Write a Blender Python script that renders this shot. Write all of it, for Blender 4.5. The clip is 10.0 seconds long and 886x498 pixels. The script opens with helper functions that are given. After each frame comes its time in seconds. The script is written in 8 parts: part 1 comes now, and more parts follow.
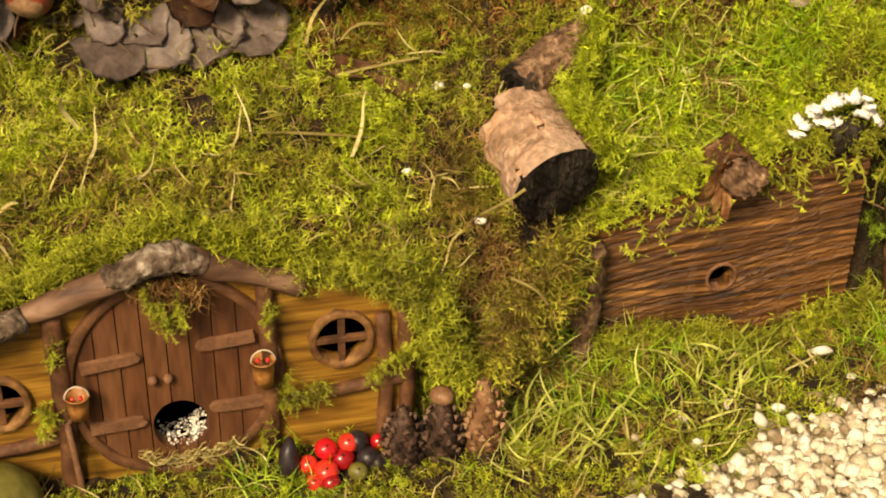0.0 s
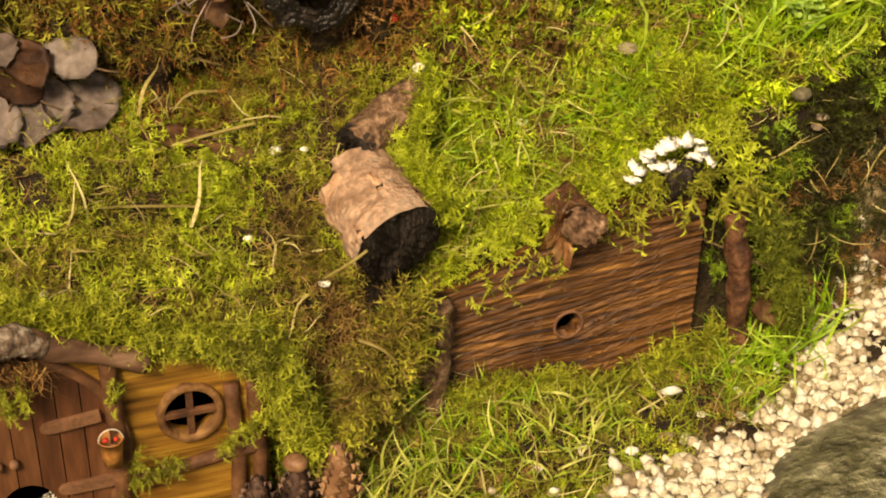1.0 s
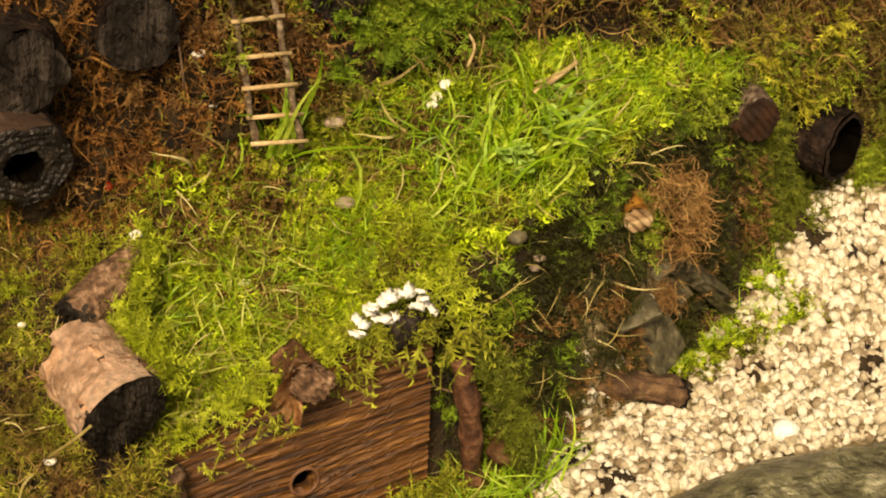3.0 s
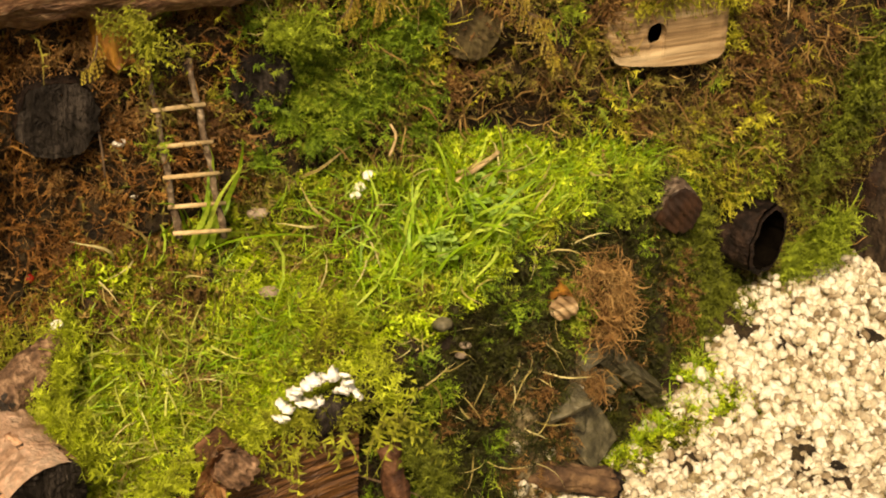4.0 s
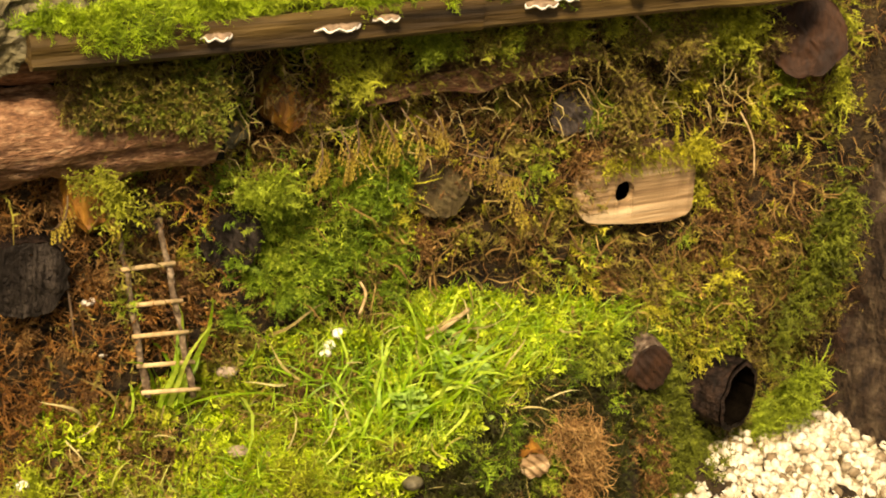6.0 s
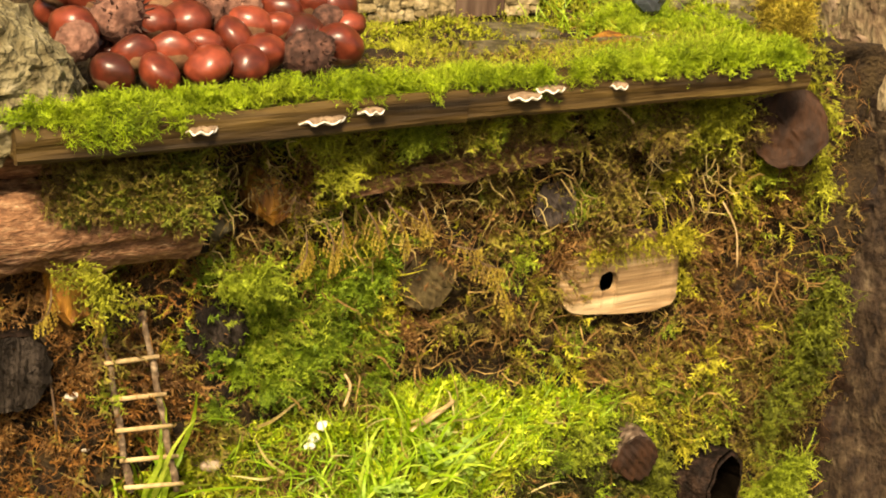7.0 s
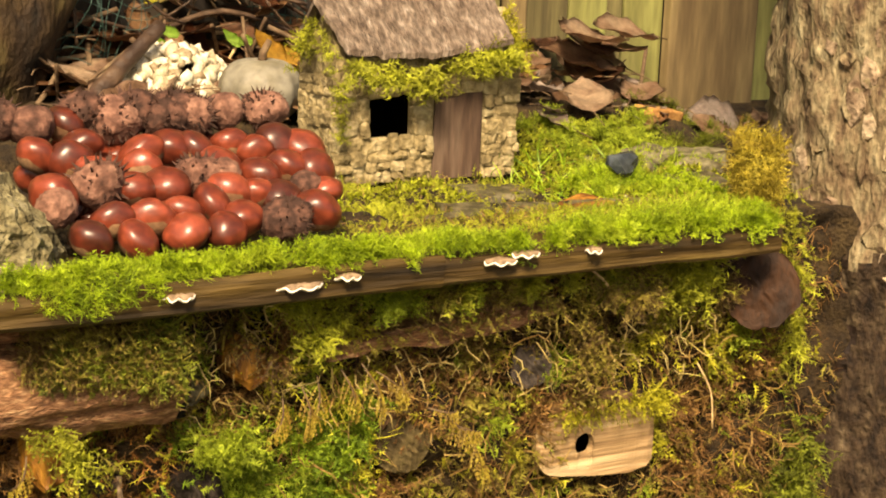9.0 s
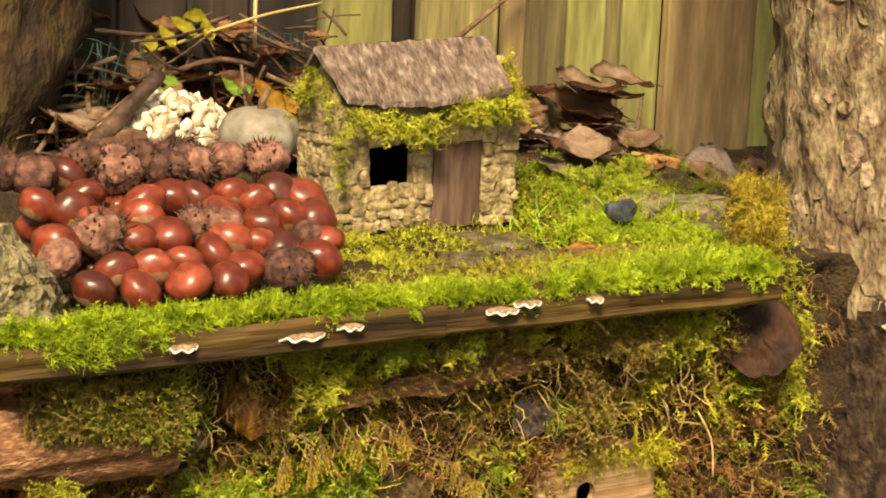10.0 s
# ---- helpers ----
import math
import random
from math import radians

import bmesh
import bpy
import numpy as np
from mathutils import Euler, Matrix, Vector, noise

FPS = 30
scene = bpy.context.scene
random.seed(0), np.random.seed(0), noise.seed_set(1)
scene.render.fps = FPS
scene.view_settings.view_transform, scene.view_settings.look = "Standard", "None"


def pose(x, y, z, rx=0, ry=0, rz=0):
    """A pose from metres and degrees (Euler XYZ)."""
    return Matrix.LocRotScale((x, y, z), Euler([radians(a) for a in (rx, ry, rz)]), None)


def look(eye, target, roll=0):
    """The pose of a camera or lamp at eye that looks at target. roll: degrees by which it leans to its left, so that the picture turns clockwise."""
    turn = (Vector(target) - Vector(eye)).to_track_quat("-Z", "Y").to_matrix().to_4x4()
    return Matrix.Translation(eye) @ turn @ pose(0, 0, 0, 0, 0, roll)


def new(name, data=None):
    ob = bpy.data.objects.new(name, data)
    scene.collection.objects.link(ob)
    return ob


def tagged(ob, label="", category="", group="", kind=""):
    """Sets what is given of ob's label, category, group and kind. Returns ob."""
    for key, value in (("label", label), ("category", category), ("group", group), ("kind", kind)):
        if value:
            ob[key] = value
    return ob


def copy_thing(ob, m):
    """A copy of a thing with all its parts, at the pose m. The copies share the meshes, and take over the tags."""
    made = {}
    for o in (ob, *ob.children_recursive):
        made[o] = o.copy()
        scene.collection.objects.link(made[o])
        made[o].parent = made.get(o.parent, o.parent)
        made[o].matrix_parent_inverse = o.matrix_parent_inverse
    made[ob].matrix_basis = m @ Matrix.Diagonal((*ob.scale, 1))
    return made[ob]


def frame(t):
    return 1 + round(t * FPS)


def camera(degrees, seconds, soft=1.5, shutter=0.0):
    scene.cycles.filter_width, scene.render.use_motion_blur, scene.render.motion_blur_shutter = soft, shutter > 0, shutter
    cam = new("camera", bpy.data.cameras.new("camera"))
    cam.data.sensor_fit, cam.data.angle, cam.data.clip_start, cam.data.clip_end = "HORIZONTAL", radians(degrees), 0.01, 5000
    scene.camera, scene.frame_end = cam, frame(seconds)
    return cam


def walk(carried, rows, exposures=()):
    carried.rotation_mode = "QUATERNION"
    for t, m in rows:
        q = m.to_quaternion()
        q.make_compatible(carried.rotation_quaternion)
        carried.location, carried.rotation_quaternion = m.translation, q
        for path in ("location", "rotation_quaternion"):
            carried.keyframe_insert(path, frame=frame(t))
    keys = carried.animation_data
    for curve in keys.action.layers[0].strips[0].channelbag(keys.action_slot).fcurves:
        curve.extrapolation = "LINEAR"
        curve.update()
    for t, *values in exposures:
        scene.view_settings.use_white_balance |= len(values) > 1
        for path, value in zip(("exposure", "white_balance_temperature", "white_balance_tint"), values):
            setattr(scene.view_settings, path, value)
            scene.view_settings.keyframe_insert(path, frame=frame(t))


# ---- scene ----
cam = camera(29, 10.0, soft=1.95)


def aim(x, y, z, yaw, pitch, roll):
    """A camera pose from its place, yaw to the left, pitch up and roll, in metres and degrees."""
    return pose(x, y, z, 0, 0, yaw) @ pose(0, 0, 0, 90 + pitch) @ pose(0, 0, 0, 0, 0, roll)


walk(cam, [
    (0, aim(-0.6734, -1.0233, 0.8365, -12.938, -36.765, 1.160)),
    (0.5, aim(-0.6693, -1.0142, 0.8377, -16.405, -35.837, 1.255)),
    (1, aim(-0.6592, -1.0176, 0.8457, -18.602, -35.247, 1.131)),
    (1.5, aim(-0.6558, -1.0179, 0.8454, -21.272, -34.494, 1.624)),
    (2, aim(-0.6387, -1.0191, 0.8590, -24.035, -33.420, 2.038)),
    (2.5, aim(-0.6317, -1.0200, 0.8660, -26.389, -31.783, 2.297)),
    (3, aim(-0.6375, -1.0171, 0.8632, -28.240, -30.615, 2.572)),
    (3.2, aim(-0.6359, -1.0222, 0.8570, -28.676, -29.598, 1.962)),
    (4.3, aim(-0.6311, -1.0564, 0.8025, -30.210, -24.026, 2.101)),
    (4.5, aim(-0.6324, -1.0567, 0.8001, -30.295, -23.513, 1.941)),
    (5, aim(-0.6304, -1.0522, 0.8027, -30.322, -21.872, 2.349)),
    (5.5, aim(-0.6315, -1.0468, 0.8083, -30.677, -21.087, 2.593)),
    (5.7, aim(-0.6296, -1.0519, 0.8145, -30.631, -20.664, 2.355)),
    (6.8, aim(-0.6334, -1.0478, 0.8180, -31.250, -17.700, 2.257)),
    (7, aim(-0.6332, -1.0466, 0.8188, -31.352, -17.011, 2.151)),
    (7.5, aim(-0.6326, -1.0465, 0.8221, -31.662, -15.634, 2.188)),
    (8, aim(-0.6355, -1.0431, 0.8278, -31.815, -14.428, 2.572)),
    (8.5, aim(-0.6352, -1.0457, 0.8336, -31.754, -13.219, 2.594)),
    (9, aim(-0.6364, -1.0479, 0.8366, -32.046, -12.229, 2.339)),
    (9.5, aim(-0.6401, -1.0462, 0.8421, -32.219, -11.487, 2.359)),
    (10, aim(-0.6440, -1.0431, 0.8419, -32.325, -10.807, 2.345)),
], exposures=[
    (0, 0.77, 9900, 14), (2.5, 0.56, 9900, 14), (5, 0.80, 9900, 14), (7, 1.28, 9900, 14), (8.5, 1.43, 9900, 14), (10, 1.34, 9900, 14)])

# ---- world and light: a bright overcast autumn day ----
world = bpy.data.worlds.new("world")
scene.world = world
world.use_nodes = True
wn = world.node_tree.nodes
sky = wn.new("ShaderNodeTexSky")
sky.sky_type = "NISHITA"
sky.sun_disc = False
sky.sun_elevation = radians(45)
sky.sun_rotation = radians(216)
sky.air_density, sky.dust_density = 1.0, 3.0
world.node_tree.links.new(sky.outputs[0], wn["Background"].inputs["Color"])
wn["Background"].inputs["Strength"].default_value = 0.068

sun = new("sun", bpy.data.lights.new("sun", "SUN"))
sun.data.energy, sun.data.angle, sun.data.color = 3.4, radians(16), (1.0, 0.93, 0.82)
sun.matrix_world = look((-2.0, -2.7, 3.7), (0, 0, 0.3))


# ---- materials ----
def surface(name, colours, scale=60.0, rough=0.75, bump=0.4, bscale=300.0, stretch=(1, 1, 1), spread=(0.3, 0.7),
            island=0.0, each=0.0, spec=0.3, coat=0.0, fine=0.25, through_light=0.0, rot=(0, 0, 0), depth=0.002):
    """A procedural surface: a noise runs through the colours, a finer one adds grain and relief."""
    m = bpy.data.materials.new(name)
    m.use_nodes = True
    nt = m.node_tree
    n, l = nt.nodes, nt.links
    b = n["Principled BSDF"]
    tc, mp = n.new("ShaderNodeTexCoord"), n.new("ShaderNodeMapping")
    l.new(tc.outputs["Object"], mp.inputs[0])
    mp.inputs["Scale"].default_value = stretch
    mp.inputs["Rotation"].default_value = [radians(a) for a in rot]
    big, small = n.new("ShaderNodeTexNoise"), n.new("ShaderNodeTexNoise")
    big.inputs["Scale"].default_value, big.inputs["Detail"].default_value = scale, 5
    small.inputs["Scale"].default_value, small.inputs["Detail"].default_value = bscale, 4
    l.new(mp.outputs[0], big.inputs[0])
    l.new(mp.outputs[0], small.inputs[0])
    ramp = n.new("ShaderNodeValToRGB")
    e = ramp.color_ramp.elements
    while len(e) < len(colours):
        e.new(0.5)
    for i, c in enumerate(colours):
        e[i].position = spread[0] + (spread[1] - spread[0]) * i / max(1, len(colours) - 1)
        e[i].color = (*c, 1)
    fac = big.outputs[0]
    if island or each:
        src = n.new("ShaderNodeNewGeometry").outputs["Random Per Island"] if island else n.new("ShaderNodeObjectInfo").outputs["Random"]
        ma = n.new("ShaderNodeMath")
        ma.operation = "MULTIPLY_ADD"
        mb = n.new("ShaderNodeMath")
        mb.operation = "SUBTRACT"
        l.new(src, mb.inputs[0])
        mb.inputs[1].default_value = 0.5
        l.new(mb.outputs[0], ma.inputs[0])
        ma.inputs[1].default_value = island or each
        l.new(fac, ma.inputs[2])
        fac = ma.outputs[0]
    l.new(fac, ramp.inputs[0])
    hsv = n.new("ShaderNodeHueSaturation")
    mr = n.new("ShaderNodeMapRange")
    mr.inputs[1].default_value, mr.inputs[2].default_value = 0.3, 0.7
    mr.inputs[3].default_value, mr.inputs[4].default_value = 1 - fine, 1 + fine
    l.new(small.outputs[0], mr.inputs[0])
    l.new(mr.outputs[0], hsv.inputs["Value"])
    l.new(ramp.outputs[0], hsv.inputs["Color"])
    l.new(hsv.outputs[0], b.inputs["Base Color"])
    b.inputs["Roughness"].default_value = rough
    b.inputs["Specular IOR Level"].default_value = spec
    if coat:
        b.inputs["Coat Weight"].default_value, b.inputs["Coat Roughness"].default_value = coat, 0.12
    if bump:
        bp = n.new("ShaderNodeBump")
        bp.inputs["Strength"].default_value, bp.inputs["Distance"].default_value = bump, depth
        l.new(small.outputs[0], bp.inputs["Height"])
        l.new(bp.outputs[0], b.inputs["Normal"])
    if through_light:
        tr, mx = n.new("ShaderNodeBsdfTranslucent"), n.new("ShaderNodeMixShader")
        l.new(hsv.outputs[0], tr.inputs[0])
        mx.inputs[0].default_value = through_light
        l.new(b.outputs[0], mx.inputs[1])
        l.new(tr.outputs[0], mx.inputs[2])
        l.new(mx.outputs[0], n["Material Output"].inputs[0])
    return m


M = {}
M["soil"] = surface("soil", [(0.010, 0.006, 0.003), (0.028, 0.017, 0.007), (0.055, 0.036, 0.014)], 60, 0.95, 1.0, 260, depth=0.006)
moss = dict(rough=0.7, bump=0, spec=0.25, island=0.4, through_light=0.10, bscale=110.0, fine=0.5)
M["moss_brown"] = surface("moss_brown", [(0.06, 0.026, 0.010), (0.16, 0.080, 0.026), (0.31, 0.18, 0.062)], 40, spread=(0.2, 0.8), **moss)
M["moss_fern"] = surface("moss_fern", [(0.093, 0.128, 0.015), (0.196, 0.264, 0.024), (0.348, 0.425, 0.051)], 34, spread=(0.2, 0.8), **moss)
M["moss_lush"] = surface("moss_lush", [(0.047, 0.090, 0.009), (0.120, 0.202, 0.015), (0.258, 0.361, 0.034)], 34, spread=(0.2, 0.8), **moss)
# straw tones raised to lighten the dim zone under the shelf
M["moss_pale"] = surface("moss_pale", [(0.20, 0.135, 0.045), (0.38, 0.29, 0.11), (0.56, 0.47, 0.22)], 34, spread=(0.2, 0.8), **moss)
M["moss_gold"] = surface("moss_gold", [(0.15, 0.105, 0.018), (0.30, 0.235, 0.03), (0.46, 0.40, 0.07)], 34, spread=(0.2, 0.8), **moss)
M["moss_deep"] = surface("moss_deep", [(0.090, 0.057, 0.018), (0.164, 0.126, 0.024), (0.245, 0.224, 0.030), (0.356, 0.356, 0.044)], 26, spread=(0.25, 0.75), **moss)
M["moss_under"] = surface("moss_under", [(0.070, 0.060, 0.010), (0.13, 0.145, 0.014), (0.21, 0.245, 0.022)], 24, spread=(0.2, 0.8), **moss)
M["moss_bank"] = surface("moss_bank", [(0.047, 0.056, 0.009), (0.103, 0.124, 0.013), (0.188, 0.222, 0.026)], 34, spread=(0.2, 0.8), **moss)
M["moss_roof"] = surface("moss_roof", [(0.125, 0.118, 0.018), (0.240, 0.260, 0.026), (0.365, 0.395, 0.045)], 24, spread=(0.2, 0.75), **moss)
# green taken almost to black to carry the shade of the steep bank
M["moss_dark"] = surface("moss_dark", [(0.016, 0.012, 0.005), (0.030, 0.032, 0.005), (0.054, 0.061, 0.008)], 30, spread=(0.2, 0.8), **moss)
M["moss_lawn"] = surface("moss_lawn", [(0.155, 0.142, 0.022), (0.283, 0.316, 0.028), (0.426, 0.496, 0.044)], 20, spread=(0.2, 0.8), **moss)
M["moss_shelf"] = surface("moss_shelf", [(0.095, 0.16, 0.012), (0.21, 0.31, 0.018), (0.37, 0.47, 0.045)], 24, spread=(0.2, 0.75), **moss)
M["moss_yellow"] = surface("moss_yellow", [(0.15, 0.135, 0.014), (0.30, 0.285, 0.026), (0.47, 0.455, 0.055)], 24, spread=(0.2, 0.8), **moss)
M["moss_dead"] = surface("moss_dead", [(0.093, 0.048, 0.017), (0.204, 0.119, 0.037), (0.374, 0.255, 0.087)], 26, spread=(0.2, 0.8), **moss)
M["moss_rust"] = surface("moss_rust", [(0.083, 0.033, 0.009), (0.203, 0.086, 0.021), (0.338, 0.173, 0.045)], 34, spread=(0.2, 0.8), **moss)
M["root_brown"] = surface("root_brown", [(0.122, 0.057, 0.020), (0.261, 0.142, 0.049), (0.449, 0.286, 0.114)], 40, spread=(0.2, 0.8), **moss)
M["moss_wall"] = surface("moss_wall", [(0.062, 0.033, 0.015), (0.123, 0.081, 0.026), (0.185, 0.154, 0.030), (0.264, 0.242, 0.042)], 16, spread=(0.25, 0.75), **moss)
M["moss_bright"] = surface("moss_bright", [(0.185, 0.215, 0.018), (0.330, 0.400, 0.030), (0.480, 0.530, 0.085)], 26, spread=(0.2, 0.8), **moss)
M["moss_lime"] = surface("moss_lime", [(0.211, 0.313, 0.019), (0.399, 0.527, 0.032), (0.624, 0.743, 0.085)], 26, spread=(0.2, 0.8), **moss)
M["grass"] = surface("grass", [(0.132, 0.258, 0.016), (0.265, 0.464, 0.026), (0.476, 0.605, 0.093)], 14, spread=(0.15, 0.85), rough=0.5, bump=0, spec=0.4, island=0.7, through_light=0.3)
M["grass_pale"] = surface("grass_pale", [(0.24, 0.29, 0.04), (0.42, 0.46, 0.09), (0.60, 0.60, 0.19)], 14, spread=(0.15, 0.85), rough=0.5, bump=0, spec=0.35, island=0.7, through_light=0.25)
M["straw"] = surface("straw", [(0.22, 0.17, 0.05), (0.42, 0.34, 0.12), (0.55, 0.48, 0.22)], 14, rough=0.6, bump=0, island=0.7, through_light=0.2)
M["gravel"] = surface("gravel", [(0.185, 0.134, 0.077), (0.425, 0.365, 0.250), (0.526, 0.471, 0.349), (0.628, 0.588, 0.477)], 60, 0.8, 0.6, 500, island=0.9, spread=(0.04, 0.80), depth=0.001)
M["white_stone"] = surface("white_stone", [(0.70, 0.66, 0.55), (0.86, 0.84, 0.76)], 90, 0.7, 0.3, 500)
M["pebble"] = surface("pebble", [(0.20, 0.15, 0.105), (0.38, 0.30, 0.22)], 60, 0.75, 0.4, 400, each=0.3)
# olive-grey mottling; the palest tan also paints in the wet highlights
M["rock_wet"] = surface("rock_wet", [(0.029, 0.027, 0.016), (0.078, 0.073, 0.039), (0.150, 0.143, 0.078), (0.312, 0.293, 0.189)], 42, 0.32, 1.0, 130, spec=0.5, depth=0.008, spread=(0.3, 0.7), fine=0.4)
M["slate"] = surface("slate", [(0.07, 0.07, 0.055), (0.17, 0.16, 0.115), (0.28, 0.27, 0.20)], 30, 0.5, 0.6, 160, stretch=(1, 1, 3))
grain = dict(stretch=(0.12, 1, 1.6))
M["plank"] = surface("plank", [(0.016, 0.006, 0.003), (0.065, 0.026, 0.008), (0.140, 0.059, 0.016), (0.292, 0.140, 0.038)], 170, 0.55, 0.7, 420, spread=(0.33, 0.72), depth=0.002, stretch=(0.050, 1.0, 1.5), rot=(0.000, 10.000, 0.000))
M["ochre_wood"] = surface("ochre_wood", [(0.075, 0.032, 0.007), (0.220, 0.106, 0.016), (0.370, 0.207, 0.037)], 80, 0.6, 0.6, 260, depth=0.0015, spread=(0.32, 0.7), **grain)
M["door_paint"] = surface("door_paint", [(0.057, 0.021, 0.009), (0.098, 0.036, 0.015), (0.135, 0.057, 0.025)], 60, 0.6, 0.35, 300, stretch=(1, 1, 0.15), each=0.25, depth=0.001)
M["brown_timber"] = surface("brown_timber", [(0.047, 0.019, 0.009), (0.093, 0.039, 0.017), (0.162, 0.072, 0.032)], 60, 0.7, 0.6, 260, depth=0.001)
M["strap"] = surface("strap", [(0.11, 0.050, 0.026), (0.19, 0.092, 0.048)], 80, 0.65, 0.5, 300, depth=0.001)
M["bark"] = surface("bark", [(0.035, 0.017, 0.009), (0.10, 0.055, 0.028), (0.20, 0.12, 0.06)], 60, 0.85, 0.9, 160, depth=0.004)
M["bark_brown"] = surface("bark_brown", [(0.050, 0.026, 0.014), (0.144, 0.079, 0.043), (0.312, 0.196, 0.118)], 120, 0.75, 1.0, 240, depth=0.004, spread=(0.32, 0.72))
M["cut_wet"] = surface("cut_wet", [(0.004, 0.003, 0.0025), (0.014, 0.010, 0.007), (0.055, 0.040, 0.028)], 90, 0.35, 1.0, 240, depth=0.005, spec=0.5, spread=(0.35, 0.75))
M["leaf_red"] = surface("leaf_red", [(0.070, 0.020, 0.008), (0.168, 0.059, 0.025), (0.294, 0.154, 0.084)], 60, 0.5, 0.5, 200, each=0.5)
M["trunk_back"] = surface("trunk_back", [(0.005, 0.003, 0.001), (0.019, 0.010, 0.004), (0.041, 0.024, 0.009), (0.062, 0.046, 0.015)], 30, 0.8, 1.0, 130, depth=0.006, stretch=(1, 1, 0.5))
M["branch_brown"] = surface("branch_brown", [(0.055, 0.026, 0.014), (0.130, 0.068, 0.040), (0.22, 0.130, 0.080)], 60, 0.65, 0.6, 200, depth=0.002, stretch=(0.3, 1, 1))
M["frame_wood"] = surface("frame_wood", [(0.075, 0.032, 0.012), (0.15, 0.070, 0.025), (0.24, 0.125, 0.045)], 70, 0.65, 0.7, 260, depth=0.0015)
M["cut_olive"] = surface("cut_olive", [(0.026, 0.018, 0.008), (0.070, 0.050, 0.020), (0.135, 0.105, 0.045)], 70, 0.8, 0.9, 240, stretch=(1, 1, 0.4), depth=0.003)
M["cut_grey"] = surface("cut_grey", [(0.020, 0.015, 0.012), (0.055, 0.043, 0.036), (0.10, 0.082, 0.070)], 70, 0.8, 0.9, 240, stretch=(1, 1, 0.4), depth=0.003)
M["bark_red"] = surface("bark_red", [(0.030, 0.012, 0.007), (0.095, 0.040, 0.020), (0.20, 0.095, 0.048)], 80, 0.6, 1.0, 200, depth=0.003)
M["bark_orange"] = surface("bark_orange", [(0.13, 0.045, 0.018), (0.33, 0.14, 0.05), (0.52, 0.29, 0.13)], 90, 0.7, 0.8, 220, each=0.5)
# wet black bark, darkened further for the shade of the wall corner
M["bark_dark"] = surface("bark_dark", [(0.004, 0.003, 0.002), (0.013, 0.008, 0.006), (0.036, 0.021, 0.014)], 80, 0.7, 1.0, 200, depth=0.005, spec=0.12)
M["bark_grey"] = surface("bark_grey", [(0.040, 0.024, 0.015), (0.120, 0.082, 0.055), (0.31, 0.265, 0.205)], 110, 0.85, 1.0, 200, depth=0.005, spread=(0.35, 0.72))
M["bark_lichen"] = surface("bark_lichen", [(0.050, 0.038, 0.018), (0.125, 0.105, 0.052), (0.205, 0.182, 0.100), (0.29, 0.262, 0.17)], 60, 0.9, 1.0, 170, spread=(0.30, 0.72), depth=0.007)
M["roof_bark"] = surface("roof_bark", [(0.050, 0.033, 0.024), (0.115, 0.084, 0.064), (0.170, 0.132, 0.105), (0.30, 0.255, 0.215)], 130, 0.85, 1.0, 320, depth=0.004, stretch=(1.0, 0.45, 0.45), spread=(0.28, 0.78), fine=0.45)
M["tan_wood"] = surface("tan_wood", [(0.185, 0.093, 0.052), (0.392, 0.228, 0.135), (0.539, 0.346, 0.218)], 50, 0.8, 1.0, 130, depth=0.005, spread=(0.28, 0.7))
M["tan_peel"] = surface("tan_peel", [(0.360, 0.210, 0.125), (0.600, 0.399, 0.273), (0.780, 0.573, 0.420)], 70, 0.75, 0.8, 220, depth=0.003, spread=(0.25, 0.75), each=0.35)
M["pale_wood"] = surface("pale_wood", [(0.132, 0.075, 0.035), (0.317, 0.207, 0.106), (0.493, 0.370, 0.220)], 90, 0.7, 0.8, 240, depth=0.002, stretch=(0.070, 0.880, 1.408))
M["cut_dark"] = surface("cut_dark", [(0.006, 0.0045, 0.0035), (0.018, 0.014, 0.011), (0.058, 0.046, 0.037)], 90, 0.7, 1.0, 300, stretch=(1, 1, 0.25), depth=0.005, spec=0.10)
M["cut_brown"] = surface("cut_brown", [(0.009, 0.004, 0.002), (0.021, 0.008, 0.003), (0.044, 0.017, 0.006)], 60, 0.75, 0.9, 240, stretch=(1, 1, 0.25), depth=0.002)
M["log_side"] = surface("log_side", [(0.076, 0.031, 0.015), (0.221, 0.109, 0.055), (0.443, 0.282, 0.162)], 230, 0.75, 1.0, 520, depth=0.003, stretch=(0.42, 1.0, 1.3), spread=(0.26, 0.78), fine=0.4)
M["board_old"] = surface("board_old", [(0.013, 0.008, 0.003), (0.039, 0.022, 0.005), (0.081, 0.050, 0.013), (0.130, 0.089, 0.026)], 60, 0.65, 1.0, 200, depth=0.003, spread=(0.3, 0.75), stretch=(0.095, 0.945, 1.361))
M["amber_wood"] = surface("amber_wood", [(0.070, 0.025, 0.008), (0.210, 0.087, 0.017), (0.392, 0.189, 0.035)], 110, 0.5, 1.0, 240, spread=(0.3, 0.7), stretch=(1, 1, 0.3), depth=0.003)
M["slate_dark"] = surface("slate_dark", [(0.024, 0.021, 0.011), (0.069, 0.060, 0.031), (0.154, 0.134, 0.081)], 80, 0.55, 1.0, 130, depth=0.004)
M["fungus"] = surface("fungus", [(0.78, 0.74, 0.62), (0.88, 0.86, 0.80)], 90, 0.6, 0.2, 300)
M["fungus_top"] = surface("fungus_top", [(0.13, 0.085, 0.05), (0.30, 0.215, 0.14)], 120, 0.7, 0.3, 300)
# near black: the shade inside openings is put into this colour
M["shade_black"] = surface("shade_black", [(0.002, 0.0015, 0.001), (0.004, 0.003, 0.002)], 50, 1.0, 0.3, spec=0.0)
